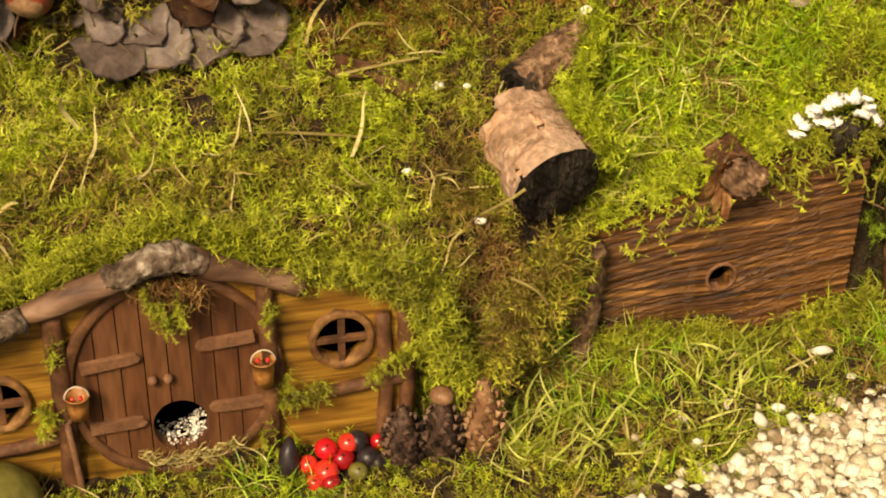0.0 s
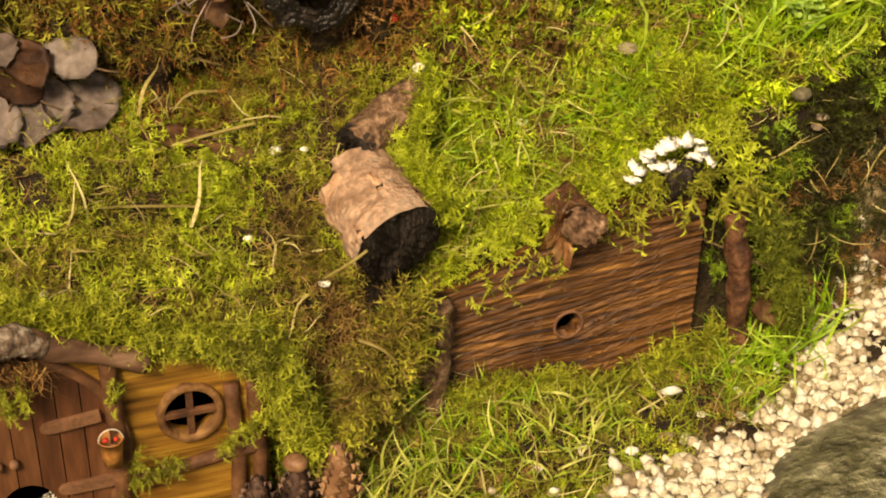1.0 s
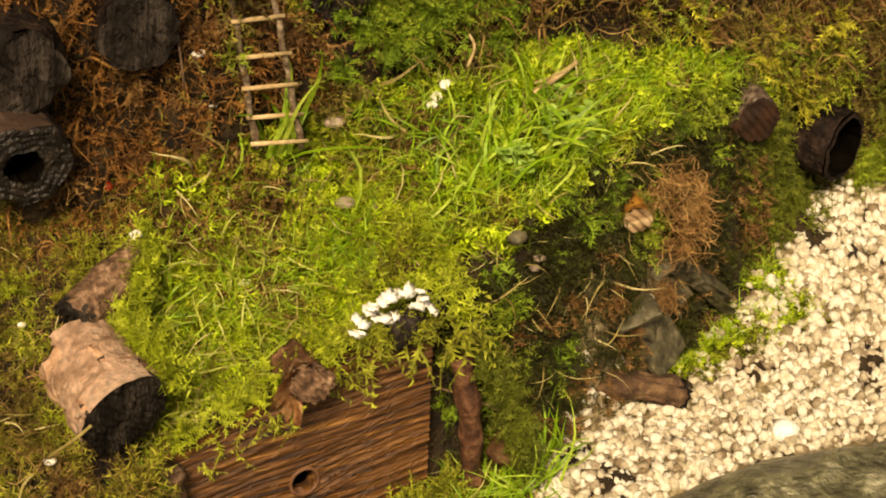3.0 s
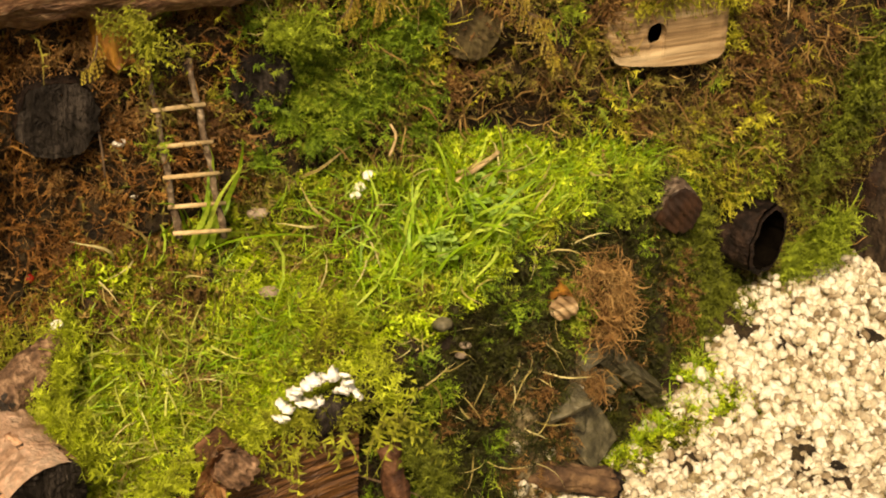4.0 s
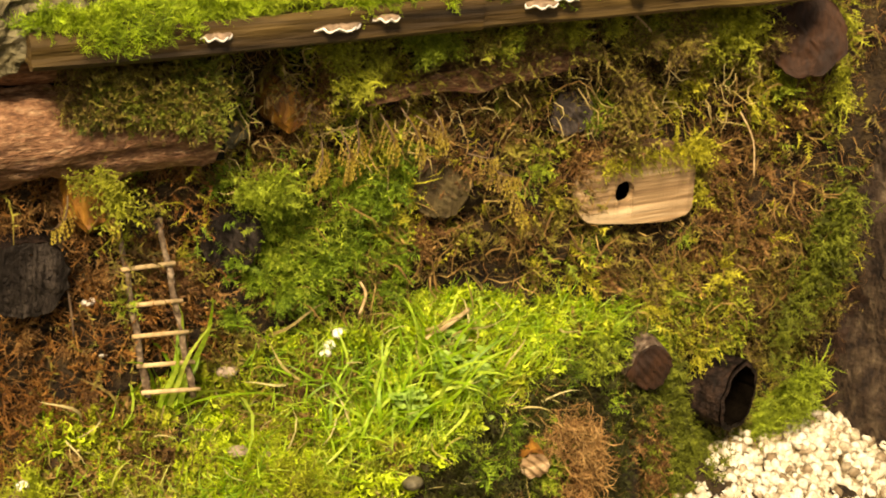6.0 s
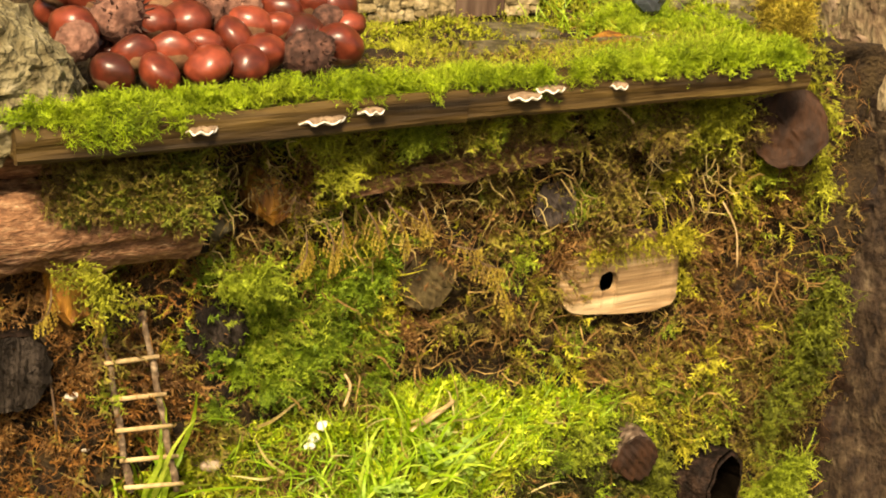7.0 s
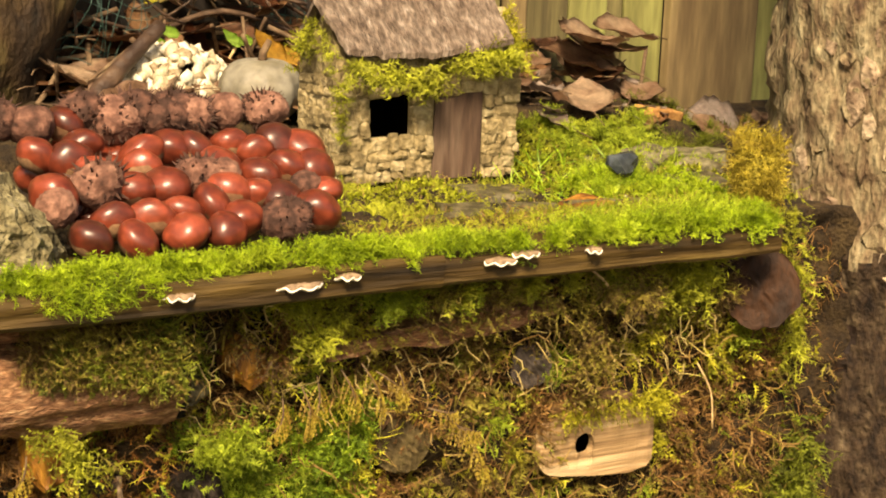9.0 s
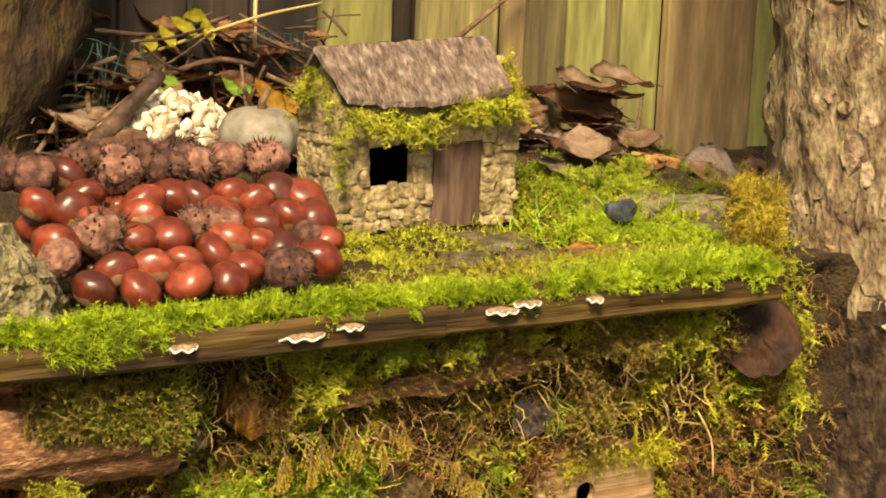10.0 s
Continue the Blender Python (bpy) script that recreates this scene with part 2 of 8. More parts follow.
M["leaf_grey"] = surface("leaf_grey", [(0.153, 0.111, 0.091), (0.248, 0.191, 0.163), (0.345, 0.278, 0.239)], 60, 0.5, 0.5, 200, each=0.4)
M["leaf_brown"] = surface("leaf_brown", [(0.06, 0.026, 0.014), (0.14, 0.065, 0.032), (0.26, 0.14, 0.07)], 40, 0.5, 0.5, 200, each=0.6)
M["conker"] = surface("conker", [(0.050, 0.013, 0.008), (0.110, 0.021, 0.011), (0.215, 0.044, 0.023)], 50, 0.32, 0.12, 160, each=0.45, spec=0.5, fine=0.3, spread=(0.25, 0.75))
M["net"] = surface("net", [(0.011, 0.039, 0.033), (0.028, 0.072, 0.061)], 60, 0.5, 0.1)
M["leaf_yellow"] = surface("leaf_yellow", [(0.22, 0.20, 0.02), (0.42, 0.38, 0.05)], 40, 0.5, 0.3, 200, each=0.4)
M["leaf_amber"] = surface("leaf_amber", [(0.30, 0.15, 0.02), (0.50, 0.30, 0.06)], 40, 0.5, 0.3, 200, each=0.4)
M["conker_scar"] = surface("conker_scar", [(0.16, 0.08, 0.045), (0.30, 0.18, 0.10)], 80, 0.6, 0.2)
M["bur_spike"] = surface("bur_spike", [(0.030, 0.014, 0.010), (0.075, 0.036, 0.026)], 90, 0.8, 0.4, 300, each=0.3)
M["bur"] = surface("bur", [(0.038, 0.017, 0.012), (0.115, 0.052, 0.037), (0.23, 0.118, 0.085)], 90, 0.85, 0.8, 300, each=0.3)
M["berry"] = surface("berry", [(0.26, 0.008, 0.012), (0.50, 0.012, 0.018), (0.60, 0.035, 0.025)], 50, 0.25, 0.05, 200, coat=0.25, each=0.9, spread=(0.2, 0.8))
M["berry_dark"] = surface("berry_dark", [(0.008, 0.005, 0.006), (0.03, 0.022, 0.024)], 60, 0.4, 0.1, 200)
M["cone_dark"] = surface("cone_dark", [(0.012, 0.006, 0.004), (0.050, 0.025, 0.016), (0.15, 0.088, 0.060)], 110, 0.7, 0.4, 300, each=0.4)
M["cone_light"] = surface("cone_light", [(0.14, 0.065, 0.03), (0.28, 0.15, 0.075), (0.40, 0.245, 0.135)], 60, 0.75, 0.4, 300, each=0.4)
M["stone_wall"] = surface("stone_wall", [(0.13, 0.100, 0.050), (0.26, 0.205, 0.105), (0.41, 0.345, 0.205)], 90, 0.9, 1.0, 220, each=0.3, depth=0.004, spread=(0.28, 0.72))
M["copper"] = surface("copper", [(0.24, 0.090, 0.025), (0.40, 0.175, 0.05)], 60, 0.45, 0.2, 300, spec=0.5)
M["bark_wet"] = surface("bark_wet", [(0.018, 0.009, 0.006), (0.052, 0.029, 0.018), (0.112, 0.068, 0.042)], 70, 0.6, 1.0, 160, depth=0.004, stretch=(0.400, 0.400, 0.800), spec=0.4)
M["leaf_tan"] = surface("leaf_tan", [(0.164, 0.092, 0.055), (0.271, 0.168, 0.110), (0.377, 0.269, 0.184)], 40, 0.5, 0.5, 200, each=0.6)
M["fence_olive"] = surface("fence_olive", [(0.060, 0.048, 0.024), (0.150, 0.132, 0.058), (0.25, 0.235, 0.095)], 26, 0.85, 0.8, 140, spread=(0.26, 0.76), stretch=(1.2, 1.2, 0.12), each=0.3)
M["stone_olive"] = surface("stone_olive", [(0.055, 0.048, 0.026), (0.125, 0.112, 0.064), (0.22, 0.20, 0.125)], 60, 0.85, 1.0, 200, depth=0.004)
M["brick_orange"] = surface("brick_orange", [(0.26, 0.12, 0.04), (0.46, 0.25, 0.09)], 60, 0.85, 0.8, 240)
# board colour with the shade of the fence painted in
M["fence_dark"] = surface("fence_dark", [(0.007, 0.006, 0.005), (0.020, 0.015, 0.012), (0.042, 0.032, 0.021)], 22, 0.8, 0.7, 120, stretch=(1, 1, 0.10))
M["sand"] = surface("sand", [(0.08, 0.055, 0.025), (0.21, 0.16, 0.08), (0.38, 0.31, 0.18)], 160, 0.9, 1.0, 400, depth=0.004)
M["cypress"] = surface("cypress", [(0.11, 0.060, 0.014), (0.22, 0.155, 0.022), (0.36, 0.31, 0.05)], 60, 0.6, 0.2, 300)
M["cottage_door"] = surface("cottage_door", [(0.045, 0.026, 0.018), (0.085, 0.052, 0.036), (0.14, 0.095, 0.068)], 90, 0.8, 0.6, 240, stretch=(1, 1, 0.15), depth=0.001)
M["wire"] = surface("wire", [(0.35, 0.30, 0.22), (0.5, 0.45, 0.36)], 60, 0.45, 0.1)
M["twig"] = surface("twig", [(0.053, 0.030, 0.016), (0.105, 0.065, 0.037), (0.186, 0.130, 0.074)], 70, 0.75, 0.6, 220)
M["twig_bark"] = surface("twig_bark", [(0.065, 0.040, 0.024), (0.15, 0.105, 0.065), (0.30, 0.23, 0.15)], 150, 0.75, 0.8, 300, depth=0.002)
M["twig_pale"] = surface("twig_pale", [(0.36, 0.24, 0.11), (0.58, 0.43, 0.23)], 70, 0.65, 0.4, 220)
M["tree_bark"] = surface("tree_bark", [(0.063, 0.036, 0.022), (0.140, 0.099, 0.058), (0.207, 0.167, 0.098), (0.295, 0.256, 0.162)], 70, 0.9, 1.0, 190, spread=(0.28, 0.74), stretch=(1.2, 1.2, 0.5), depth=0.006, fine=0.4)
M["tree_plate"] = surface("tree_plate", [(0.13, 0.085, 0.055), (0.25, 0.185, 0.125), (0.36, 0.29, 0.20)], 80, 0.9, 1.0, 200, each=0.5, depth=0.004)
M["tree_side"] = surface("tree_side", [(0.006, 0.003, 0.002), (0.019, 0.008, 0.003), (0.037, 0.018, 0.009), (0.076, 0.049, 0.025)], 26, 0.8, 1.0, 110, spread=(0.32, 0.75), stretch=(0.620, 0.620, 0.434), depth=0.01)
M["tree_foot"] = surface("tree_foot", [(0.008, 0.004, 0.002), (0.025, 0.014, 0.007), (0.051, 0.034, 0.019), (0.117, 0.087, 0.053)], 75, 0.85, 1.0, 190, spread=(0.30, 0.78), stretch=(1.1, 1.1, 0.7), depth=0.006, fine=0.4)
M["fence"] = surface("fence", [(0.073, 0.045, 0.023), (0.163, 0.118, 0.058), (0.261, 0.212, 0.098)], 22, 0.8, 0.7, 120, spread=(0.26, 0.76), stretch=(0.850, 0.850, 0.136), each=0.35)
M["fence_green"] = surface("fence_green", [(0.080, 0.072, 0.036), (0.160, 0.158, 0.055), (0.235, 0.245, 0.085)], 22, 0.8, 0.7, 120, spread=(0.26, 0.76), stretch=(0.900, 0.900, 0.144), each=0.3)
M["gourd"] = surface("gourd", [(0.085, 0.075, 0.018), (0.18, 0.165, 0.042)], 30, 0.45, 0.2, 120)
M["pumpkin"] = surface("pumpkin", [(0.13, 0.115, 0.075), (0.20, 0.19, 0.155), (0.27, 0.26, 0.22)], 20, 0.5, 0.2, 100)
M["glass_dark"] = surface("glass_dark", [(0.02, 0.026, 0.030), (0.06, 0.075, 0.085)], 60, 0.15, 0.2, 120, spec=0.6)
M["green_leaf"] = surface("green_leaf", [(0.20, 0.36, 0.05), (0.40, 0.58, 0.14)], 40, 0.5, 0.1, 200, island=0.5, through_light=0.25)


# ---- building tools ----
WHERE = {}


def part(name, bm, material, parent=None, label="", smooth=False, kind="", category=""):
    """Links a bmesh, drawn in world places, as one mesh object under a thing or a part."""
    me = bpy.data.meshes.new(name)
    bm.to_mesh(me)
    bm.free()
    return place_mesh(name, me, material, parent, label, smooth, kind, category)


def place_mesh(name, me, material, parent=None, label="", smooth=False, kind="", category=""):
    me.materials.append(M[material])
    if smooth:
        me.shade_smooth()
    ob = new(name, me)
    if parent is not None:
        ob.parent = parent
        me.transform(Matrix.Translation(-WHERE[parent.name]))
        WHERE[ob.name] = WHERE[parent.name]
    else:
        WHERE[ob.name] = Vector((0, 0, 0))
    return tagged(ob, label, category, "", kind)


def thing(name, at, label, category, group="", kind=""):
    ob = new(name)
    ob.location = at
    ob.empty_display_size = 0.02
    WHERE[ob.name] = Vector(at)
    return tagged(ob, label, category, group, kind)


def arrays(name, verts, tris):
    """A mesh of triangles from two arrays."""
    me = bpy.data.meshes.new(name)
    me.vertices.add(len(verts))
    me.vertices.foreach_set("co", np.ascontiguousarray(verts, np.float32).ravel())
    me.loops.add(3 * len(tris))
    me.loops.foreach_set("vertex_index", np.ascontiguousarray(tris, np.int32).ravel())
    me.polygons.add(len(tris))
    me.polygons.foreach_set("loop_start", np.arange(0, 3 * len(tris), 3, dtype=np.int32))
    me.update(calc_edges=True)
    return me


def quad(bm, pts):
    return bm.faces.new([bm.verts.new(p) for p in pts])


def box(bm, x0, x1, y0, y1, z0, z1, bevel=0.0, wob=0.0, m=None):
    """A box with rounded edges and slightly uneven corners, moved by m."""
    r = bmesh.ops.create_cube(bm, size=1.0)
    vs = r["verts"]
    for v in vs:
        v.co = Vector(((x0 + x1) / 2 + v.co.x * (x1 - x0), (y0 + y1) / 2 + v.co.y * (y1 - y0), (z0 + z1) / 2 + v.co.z * (z1 - z0)))
        v.co += Vector([random.uniform(-wob, wob) for _ in range(3)])
    if bevel:
        es = list({e for v in vs for e in v.link_edges})
        r = bmesh.ops.bevel(bm, geom=es, offset=bevel, segments=2, affect="EDGES", profile=0.6)
        vs = list({v for f in r["faces"] for v in f.verts} | {v for v in vs if v.is_valid})
    if m is not None:
        for v in vs:
            v.co = m @ v.co
    return vs


def tube(bm, pts, radii, n=12, rough=0.0, freq=60.0, caps=True, flat=1.0, seed=0.0):
    """A limb along points, its radius uneven as bark is."""
    pts = [Vector(p) for p in pts]
    rings = []
    side = None
    for i, p in enumerate(pts):
        t = (pts[min(i + 1, len(pts) - 1)] - pts[max(i - 1, 0)]).normalized()
        if side is None:
            side = t.cross(Vector((0, 0, 1)) if abs(t.z) < 0.9 else Vector((0, 1, 0))).normalized()
        side = (side - t * side.dot(t)).normalized()
        up = side.cross(t)
        ring = []
        for k in range(n):
            a = 2 * math.pi * k / n
            dirv = side * math.cos(a) + up * (math.sin(a) * flat)
            r = radii[i] * (1 + rough * noise.noise((p + dirv * radii[i]) * freq + Vector((seed, 0, 0))))
            ring.append(bm.verts.new(p + dirv * r))
        rings.append(ring)
    for a, b in zip(rings, rings[1:]):
        for k in range(n):
            bm.faces.new((a[k], a[(k + 1) % n], b[(k + 1) % n], b[k]))
    if caps:
        bm.faces.new(rings[0][::-1])
        bm.faces.new(rings[-1])
    return rings


def spline(pts, steps=6):
    """More points on a smooth line through the given ones."""
    pts = [Vector(p) for p in pts]
    out = []
    for i in range(len(pts) - 1):
        a, b, c, d = pts[max(i - 1, 0)], pts[i], pts[i + 1], pts[min(i + 2, len(pts) - 1)]
        for k in range(steps):
            t = k / steps
            out.append(0.5 * ((2 * b) + (c - a) * t + (2 * a - 5 * b + 4 * c - d) * t * t + (3 * b - a - 3 * c + d) * t ** 3))
    return out + [pts[-1]]


def blob(bm, c, r, sub=2, amp=0.15, freq=40.0, m=None):
    """A lump: a ball stretched to the radii r, its surface uneven."""
    res = bmesh.ops.create_icosphere(bm, subdivisions=sub, radius=1.0)
    for v in res["verts"]:
        d = v.co.copy()
        q = Vector((d.x * r[0], d.y * r[1], d.z * r[2]))
        k = 1 + amp * noise.noise((Vector(c) + q) * freq)
        q *= k
        v.co = Vector(c) + (m @ q if m is not None else q)
    return res["verts"]


def panel(bm, xs, spans, y0, y1, m=None):
    """An upright board from y0 (front) to y1, cut in columns. spans(x, mid) gives the (low, high) pairs of solid wood at x."""
    for i in range(len(xs) - 1):
        a, b = xs[i], xs[i + 1]
        mid = (a + b) / 2
        for (l0, h0), (l1, h1) in zip(spans(a, mid), spans(b, mid)):
            if max(h0 - l0, h1 - l1) < 1e-5:
                continue
            co = [(a, y0, l0), (b, y0, l1), (b, y0, h1), (a, y0, h0), (a, y1, l0), (b, y1, l1), (b, y1, h1), (a, y1, h0)]
            v = [bm.verts.new(m @ Vector(p) if m is not None else p) for p in co]
            fs = [(0, 1, 2, 3), (7, 6, 5, 4), (3, 2, 6, 7), (1, 0, 4, 5)]
            if i == 0:
                fs.append((0, 3, 7, 4))
            if i == len(xs) - 2:
                fs.append((1, 5, 6, 2))
            for f in fs:
                bm.faces.new([v[k] for k in f])
    bmesh.ops.remove_doubles(bm, verts=bm.verts, dist=1e-5)


def cut(low, high, holes):
    """spans() for a board between the lines low(x) and high(x) with oval holes (x, z, rx, rz)."""
    def spans(x, mid):
        out = [(low(x), high(x))]
        for hx, hz, rx, rz in holes:
            if abs(mid - hx) < rx:
                w = rz * math.sqrt(max(0.0, 1 - ((x - hx) / rx) ** 2))
                new_out = []
                for a, b in out:
                    if a < hz < b:
                        new_out += [(a, max(a, hz - w)), (min(b, hz + w), b)]
                    else:
                        new_out.append((a, b))
                out = new_out
        return out
    return spans


def columns(x0, x1, step, holes):
    xs = set(np.round(np.arange(x0, x1, step), 5)) | {round(x1, 5)}
    for hx, hz, rx, rz in holes:
        for k in range(17):
            xs.add(round(hx - rx * math.cos(math.pi * k / 16), 5))
    xs = sorted(x for x in xs if x0 - 1e-6 <= x <= x1 + 1e-6)
    return [x for i, x in enumerate(xs) if i == 0 or x - xs[i - 1] > 1e-5]


def ring_oval(bm, c, rx, rz, wide, y0, y1, n=48, wob=0.0):
    """A flat oval frame round c in an upright plane, wide in its plane, from y0 (front) to y1."""
    rows = []
    for k in range(n):
        a = 2 * math.pi * k / n
        w = 1 + wob * noise.noise(Vector((math.cos(a) * 3, math.sin(a) * 3, c[0] * 50)))
        o = []
        for rr, yy in ((0, y1), (0, y0 + 0.001), (0.15, y0), (0.85, y0), (1, y0 + 0.001), (1, y1)):
            o.append(bm.verts.new((c[0] + (rx + wide * rr * w) * math.cos(a), yy, c[1] + (rz + wide * rr * w) * math.sin(a))))
        rows.append(o)
    for a, b in zip(rows, rows[1:] + rows[:1]):
        for k in range(5):
            bm.faces.new((a[k], a[k + 1], b[k + 1], b[k]))


def step(a, b, x):
    t = np.clip((x - a) / (b - a), 0, 1)
    return t * t * (3 - 2 * t)


# ---- the lie of the land ----
KS = [-1.3, -.85, -.77, -.735, -.68, -.648, -.62, -.59, -.565, -.53, -.50, -.475, -.44, -.40, -.36, -.345, -.33, -.25, -.14, -.10, -.06, 0, .05, .10, .15, .22, .28, .34, .5]
KC = [-.132] * 11 + [-.13, -.13, -.12, -.09, -.062, -.062, -.062, -.062, -.062, -.07, -.065, -.055, -.035, -.008, .025, .06, .085, .09]
KE = [.12, .125, .135, .15, .165, .178, .17, .155, .145, .14, .125, .10, .085, .10, .115, .11, .10, .115, .15, .155, .165, .185, .20, .205, .21, .21, .185, .10, .09]
KW = [.012] * 11 + [.03, .06, .06, .05, .02, .012, .012, .012, .015, .03, .05, .05, .05, .05, .04, .02, .02, .02]
TX = [-1.3, -.5, -.4, -.3, -.2, -.1, 0, .1, .22, .28, .34, .5]
TZ = [.215, .215, .23, .25, .265, .28, .29, .285, .255, .2, .1, .095]


def height(x, y):
    """Height of the ground: flat grass and gravel, the banks over the little houses, the step of the log wall, the bed above it."""
    x, y = np.asarray(x, float), np.asarray(y, float)
    c, e, w, top_z = np.interp(x, KS, KC), np.interp(x, KS, KE), np.interp(x, KS, KW), np.interp(x, TX, TZ)
    g = 0.09 * step(-0.12, 0.10, y) * step(0.08, 0.35, x)
    top = e + (top_z - e) * np.clip((y - c) / np.maximum(0.075 - c, 0.02), 0, 1)
    z = g + np.maximum(top - g, 0) * step(0, 1, (y - c) / w)
    bed = 0.549 + 0.055 * step(0.30, 0.50, y) * (1 - 0.85 * step(0.54, 0.72, x))
    return np.where(y > 0.115, bed, np.where(y > 0.10, z + (bed - z) * (y - 0.10) / 0.015, z))


def lumps(x, y):
    return (0.006 * np.sin(31 * x + 17 * y) * np.sin(23 * y - 11 * x + 1) + 0.0035 * np.sin(83 * x + 2 + 2 * np.sin(40 * y)) * np.sin(71 * y + 1)
            + 0.0032 * np.sin(170 * x + 2 * np.sin(90 * y)) * np.sin(190 * y + 2.5 * np.sin(75 * x)))


def land(x, y):
    return float(height(x, y))


def spaced(a, b, fine, far):
    mid = np.arange(a, b + 1e-6, fine)
    out = 0.03 * 1.6 ** np.arange(0, 18)
    return np.concatenate([a - out[::-1], mid, b + out])


gx, gy = spaced(-1.0, 0.75, 0.006, 60), spaced(-0.5, 0.72, 0.006, 60)
XX, YY = np.meshgrid(gx, gy)
ZZ = height(XX, YY) + np.where((np.abs(XX) < 1.2) & (YY > -0.5) & (YY < 0.7), lumps(XX, YY), 0)
nx, ny = len(gx), len(gy)
idx = np.arange(nx * ny).reshape(ny, nx)
a, b, c, d = idx[:-1, :-1].ravel(), idx[:-1, 1:].ravel(), idx[1:, 1:].ravel(), idx[1:, :-1].ravel()
cx, cy = (XX[:-1, :-1] + 0.003).ravel(), (YY[:-1, :-1] + 0.003).ravel()
# the banks are hollow behind the doorways and windows of the little houses
open_ = np.zeros(len(a), bool)
for x0, x1, y0, y1 in ((-0.675, -0.63, -0.14, -0.08), (-0.56, -0.52, -0.14, -0.08), (-0.79, -0.745, -0.14, -0.08), (-0.257, -0.229, -0.075, -0.02)):
    open_ |= (cx > x0) & (cx < x1) & (cy > y0) & (cy < y0 + 0.024)
keep = ~open_
tri = np.concatenate([np.stack([a, b, c], 1)[keep], np.stack([a, c, d], 1)[keep]])
ground = place_mesh("ground", arrays("ground", np.stack([XX, YY, ZZ], -1).reshape(-1, 3), tri), "soil", None,
                    "dark earth banks and bed of a mossy garden corner", True, "structure", "ground")

# ---- the log wall under the shelf ----
def wall_y(x, z):
    """Depth of the wall's face: packed earth in lumps between the logs."""
    back = 0.020 * float(step(.29, .33, x) * step(.24, .19, z))
    return 0.080 + back + 0.020 * noise.noise(Vector((x * 14, z * 14, 3))) + 0.018 * noise.noise(Vector((x * 42, z * 42, 7)))


bm = bmesh.new()
wx, wz = np.arange(-0.80, 0.62, 0.007), np.arange(0.05, 0.556, 0.007)
grid = [[bm.verts.new((x, wall_y(x, z), z)) for x in wx] for z in wz]
for r0, r1 in zip(grid, grid[1:]):
    for k in range(len(wx) - 1):
        bm.faces.new((r0[k], r0[k + 1], r1[k + 1], r1[k]))
bmesh.ops.delete(bm, geom=[f for f in bm.faces if abs(f.calc_center_median().x - .2035) < .020 and abs(f.calc_center_median().z - .3735) < .020], context="FACES")
ext = bmesh.ops.extrude_face_region(bm, geom=list(bm.faces))
for v in ext["geom"]:
    if isinstance(v, bmesh.types.BMVert):
        v.co.y = 0.13
wall = part("wall_back", bm, "soil", None, "earth and moss packed between stacked logs under the shelf", True, "structure", "wall")


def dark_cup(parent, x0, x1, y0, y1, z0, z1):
    """The hollow behind an opening: a box open to the front, its shade painted black."""
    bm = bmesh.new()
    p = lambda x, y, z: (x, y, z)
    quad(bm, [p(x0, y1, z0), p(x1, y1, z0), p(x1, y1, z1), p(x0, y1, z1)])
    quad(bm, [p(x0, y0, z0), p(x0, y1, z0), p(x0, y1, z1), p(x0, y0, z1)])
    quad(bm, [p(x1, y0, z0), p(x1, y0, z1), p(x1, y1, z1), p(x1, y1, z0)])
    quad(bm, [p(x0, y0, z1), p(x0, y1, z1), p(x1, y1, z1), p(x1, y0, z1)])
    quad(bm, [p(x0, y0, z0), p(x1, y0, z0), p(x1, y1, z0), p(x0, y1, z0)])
    return part("hollow", bm, "shade_black", parent, "hollow inside, coloured black for its shade")


# ---- the little house with the round door ----
FY = -0.142
house = thing("miniature_house", (-0.654, FY, 0), "miniature wooden house with round brown door set in a mossy bank", "miniature house")
RX = [-.85, -.758, -.7359, -.6807, -.6476, -.6219, -.5881, -.5699, -.535, -.497, -.485]
RZ = [.115, .138, .147, .167, .179, .166, .152, .145, .140, .122, .10]
door_hole = (-.6535, .082, .0655, .080)
win_r, win_l = (-.540, .0965, .0185, .0205), (-.7675, .0768, .0165, .0195)
bm = bmesh.new()
panel(bm, columns(-.82, -.488, .006, [door_hole, win_r, win_l]), cut(lambda x: -0.01, lambda x: float(np.interp(x, RX, RZ)), [door_hole, win_r, win_l]), FY, FY + 0.010)
part("wall", bm, "ochre_wood", house, "ochre stained wooden front wall")
# door leaf of upright planks with a mouse hole
mouse = (-.652, .039, .0188, .0222)
door = None
edges = [-.7185, -.703, -.6875, -.672, -.6565, -.6415, -.626, -.610, -.5885]
for i in range(8):
    x0, x1 = edges[i] + 0.0004, edges[i + 1] - 0.0004
    bm = bmesh.new()
    lo = lambda x: .082 - .0795 * math.sqrt(max(0.0, 1 - ((x + .6535) / .0652) ** 2))
    hi = lambda x: .082 + .0795 * math.sqrt(max(0.0, 1 - ((x + .6535) / .0652) ** 2))
    hs = [mouse] if x1 > mouse[0] - mouse[2] and x0 < mouse[0] + mouse[2] else []
    yy = FY - 0.002 - 0.0012 * random.random()
    panel(bm, columns(x0, x1, .0035, hs), cut(lo, hi, hs), yy, FY + 0.008)
    ob = part("door", bm, "door_paint", house, "round door of brown painted planks") if door is None else part("plank", bm, "door_paint", door)
    door = door or ob
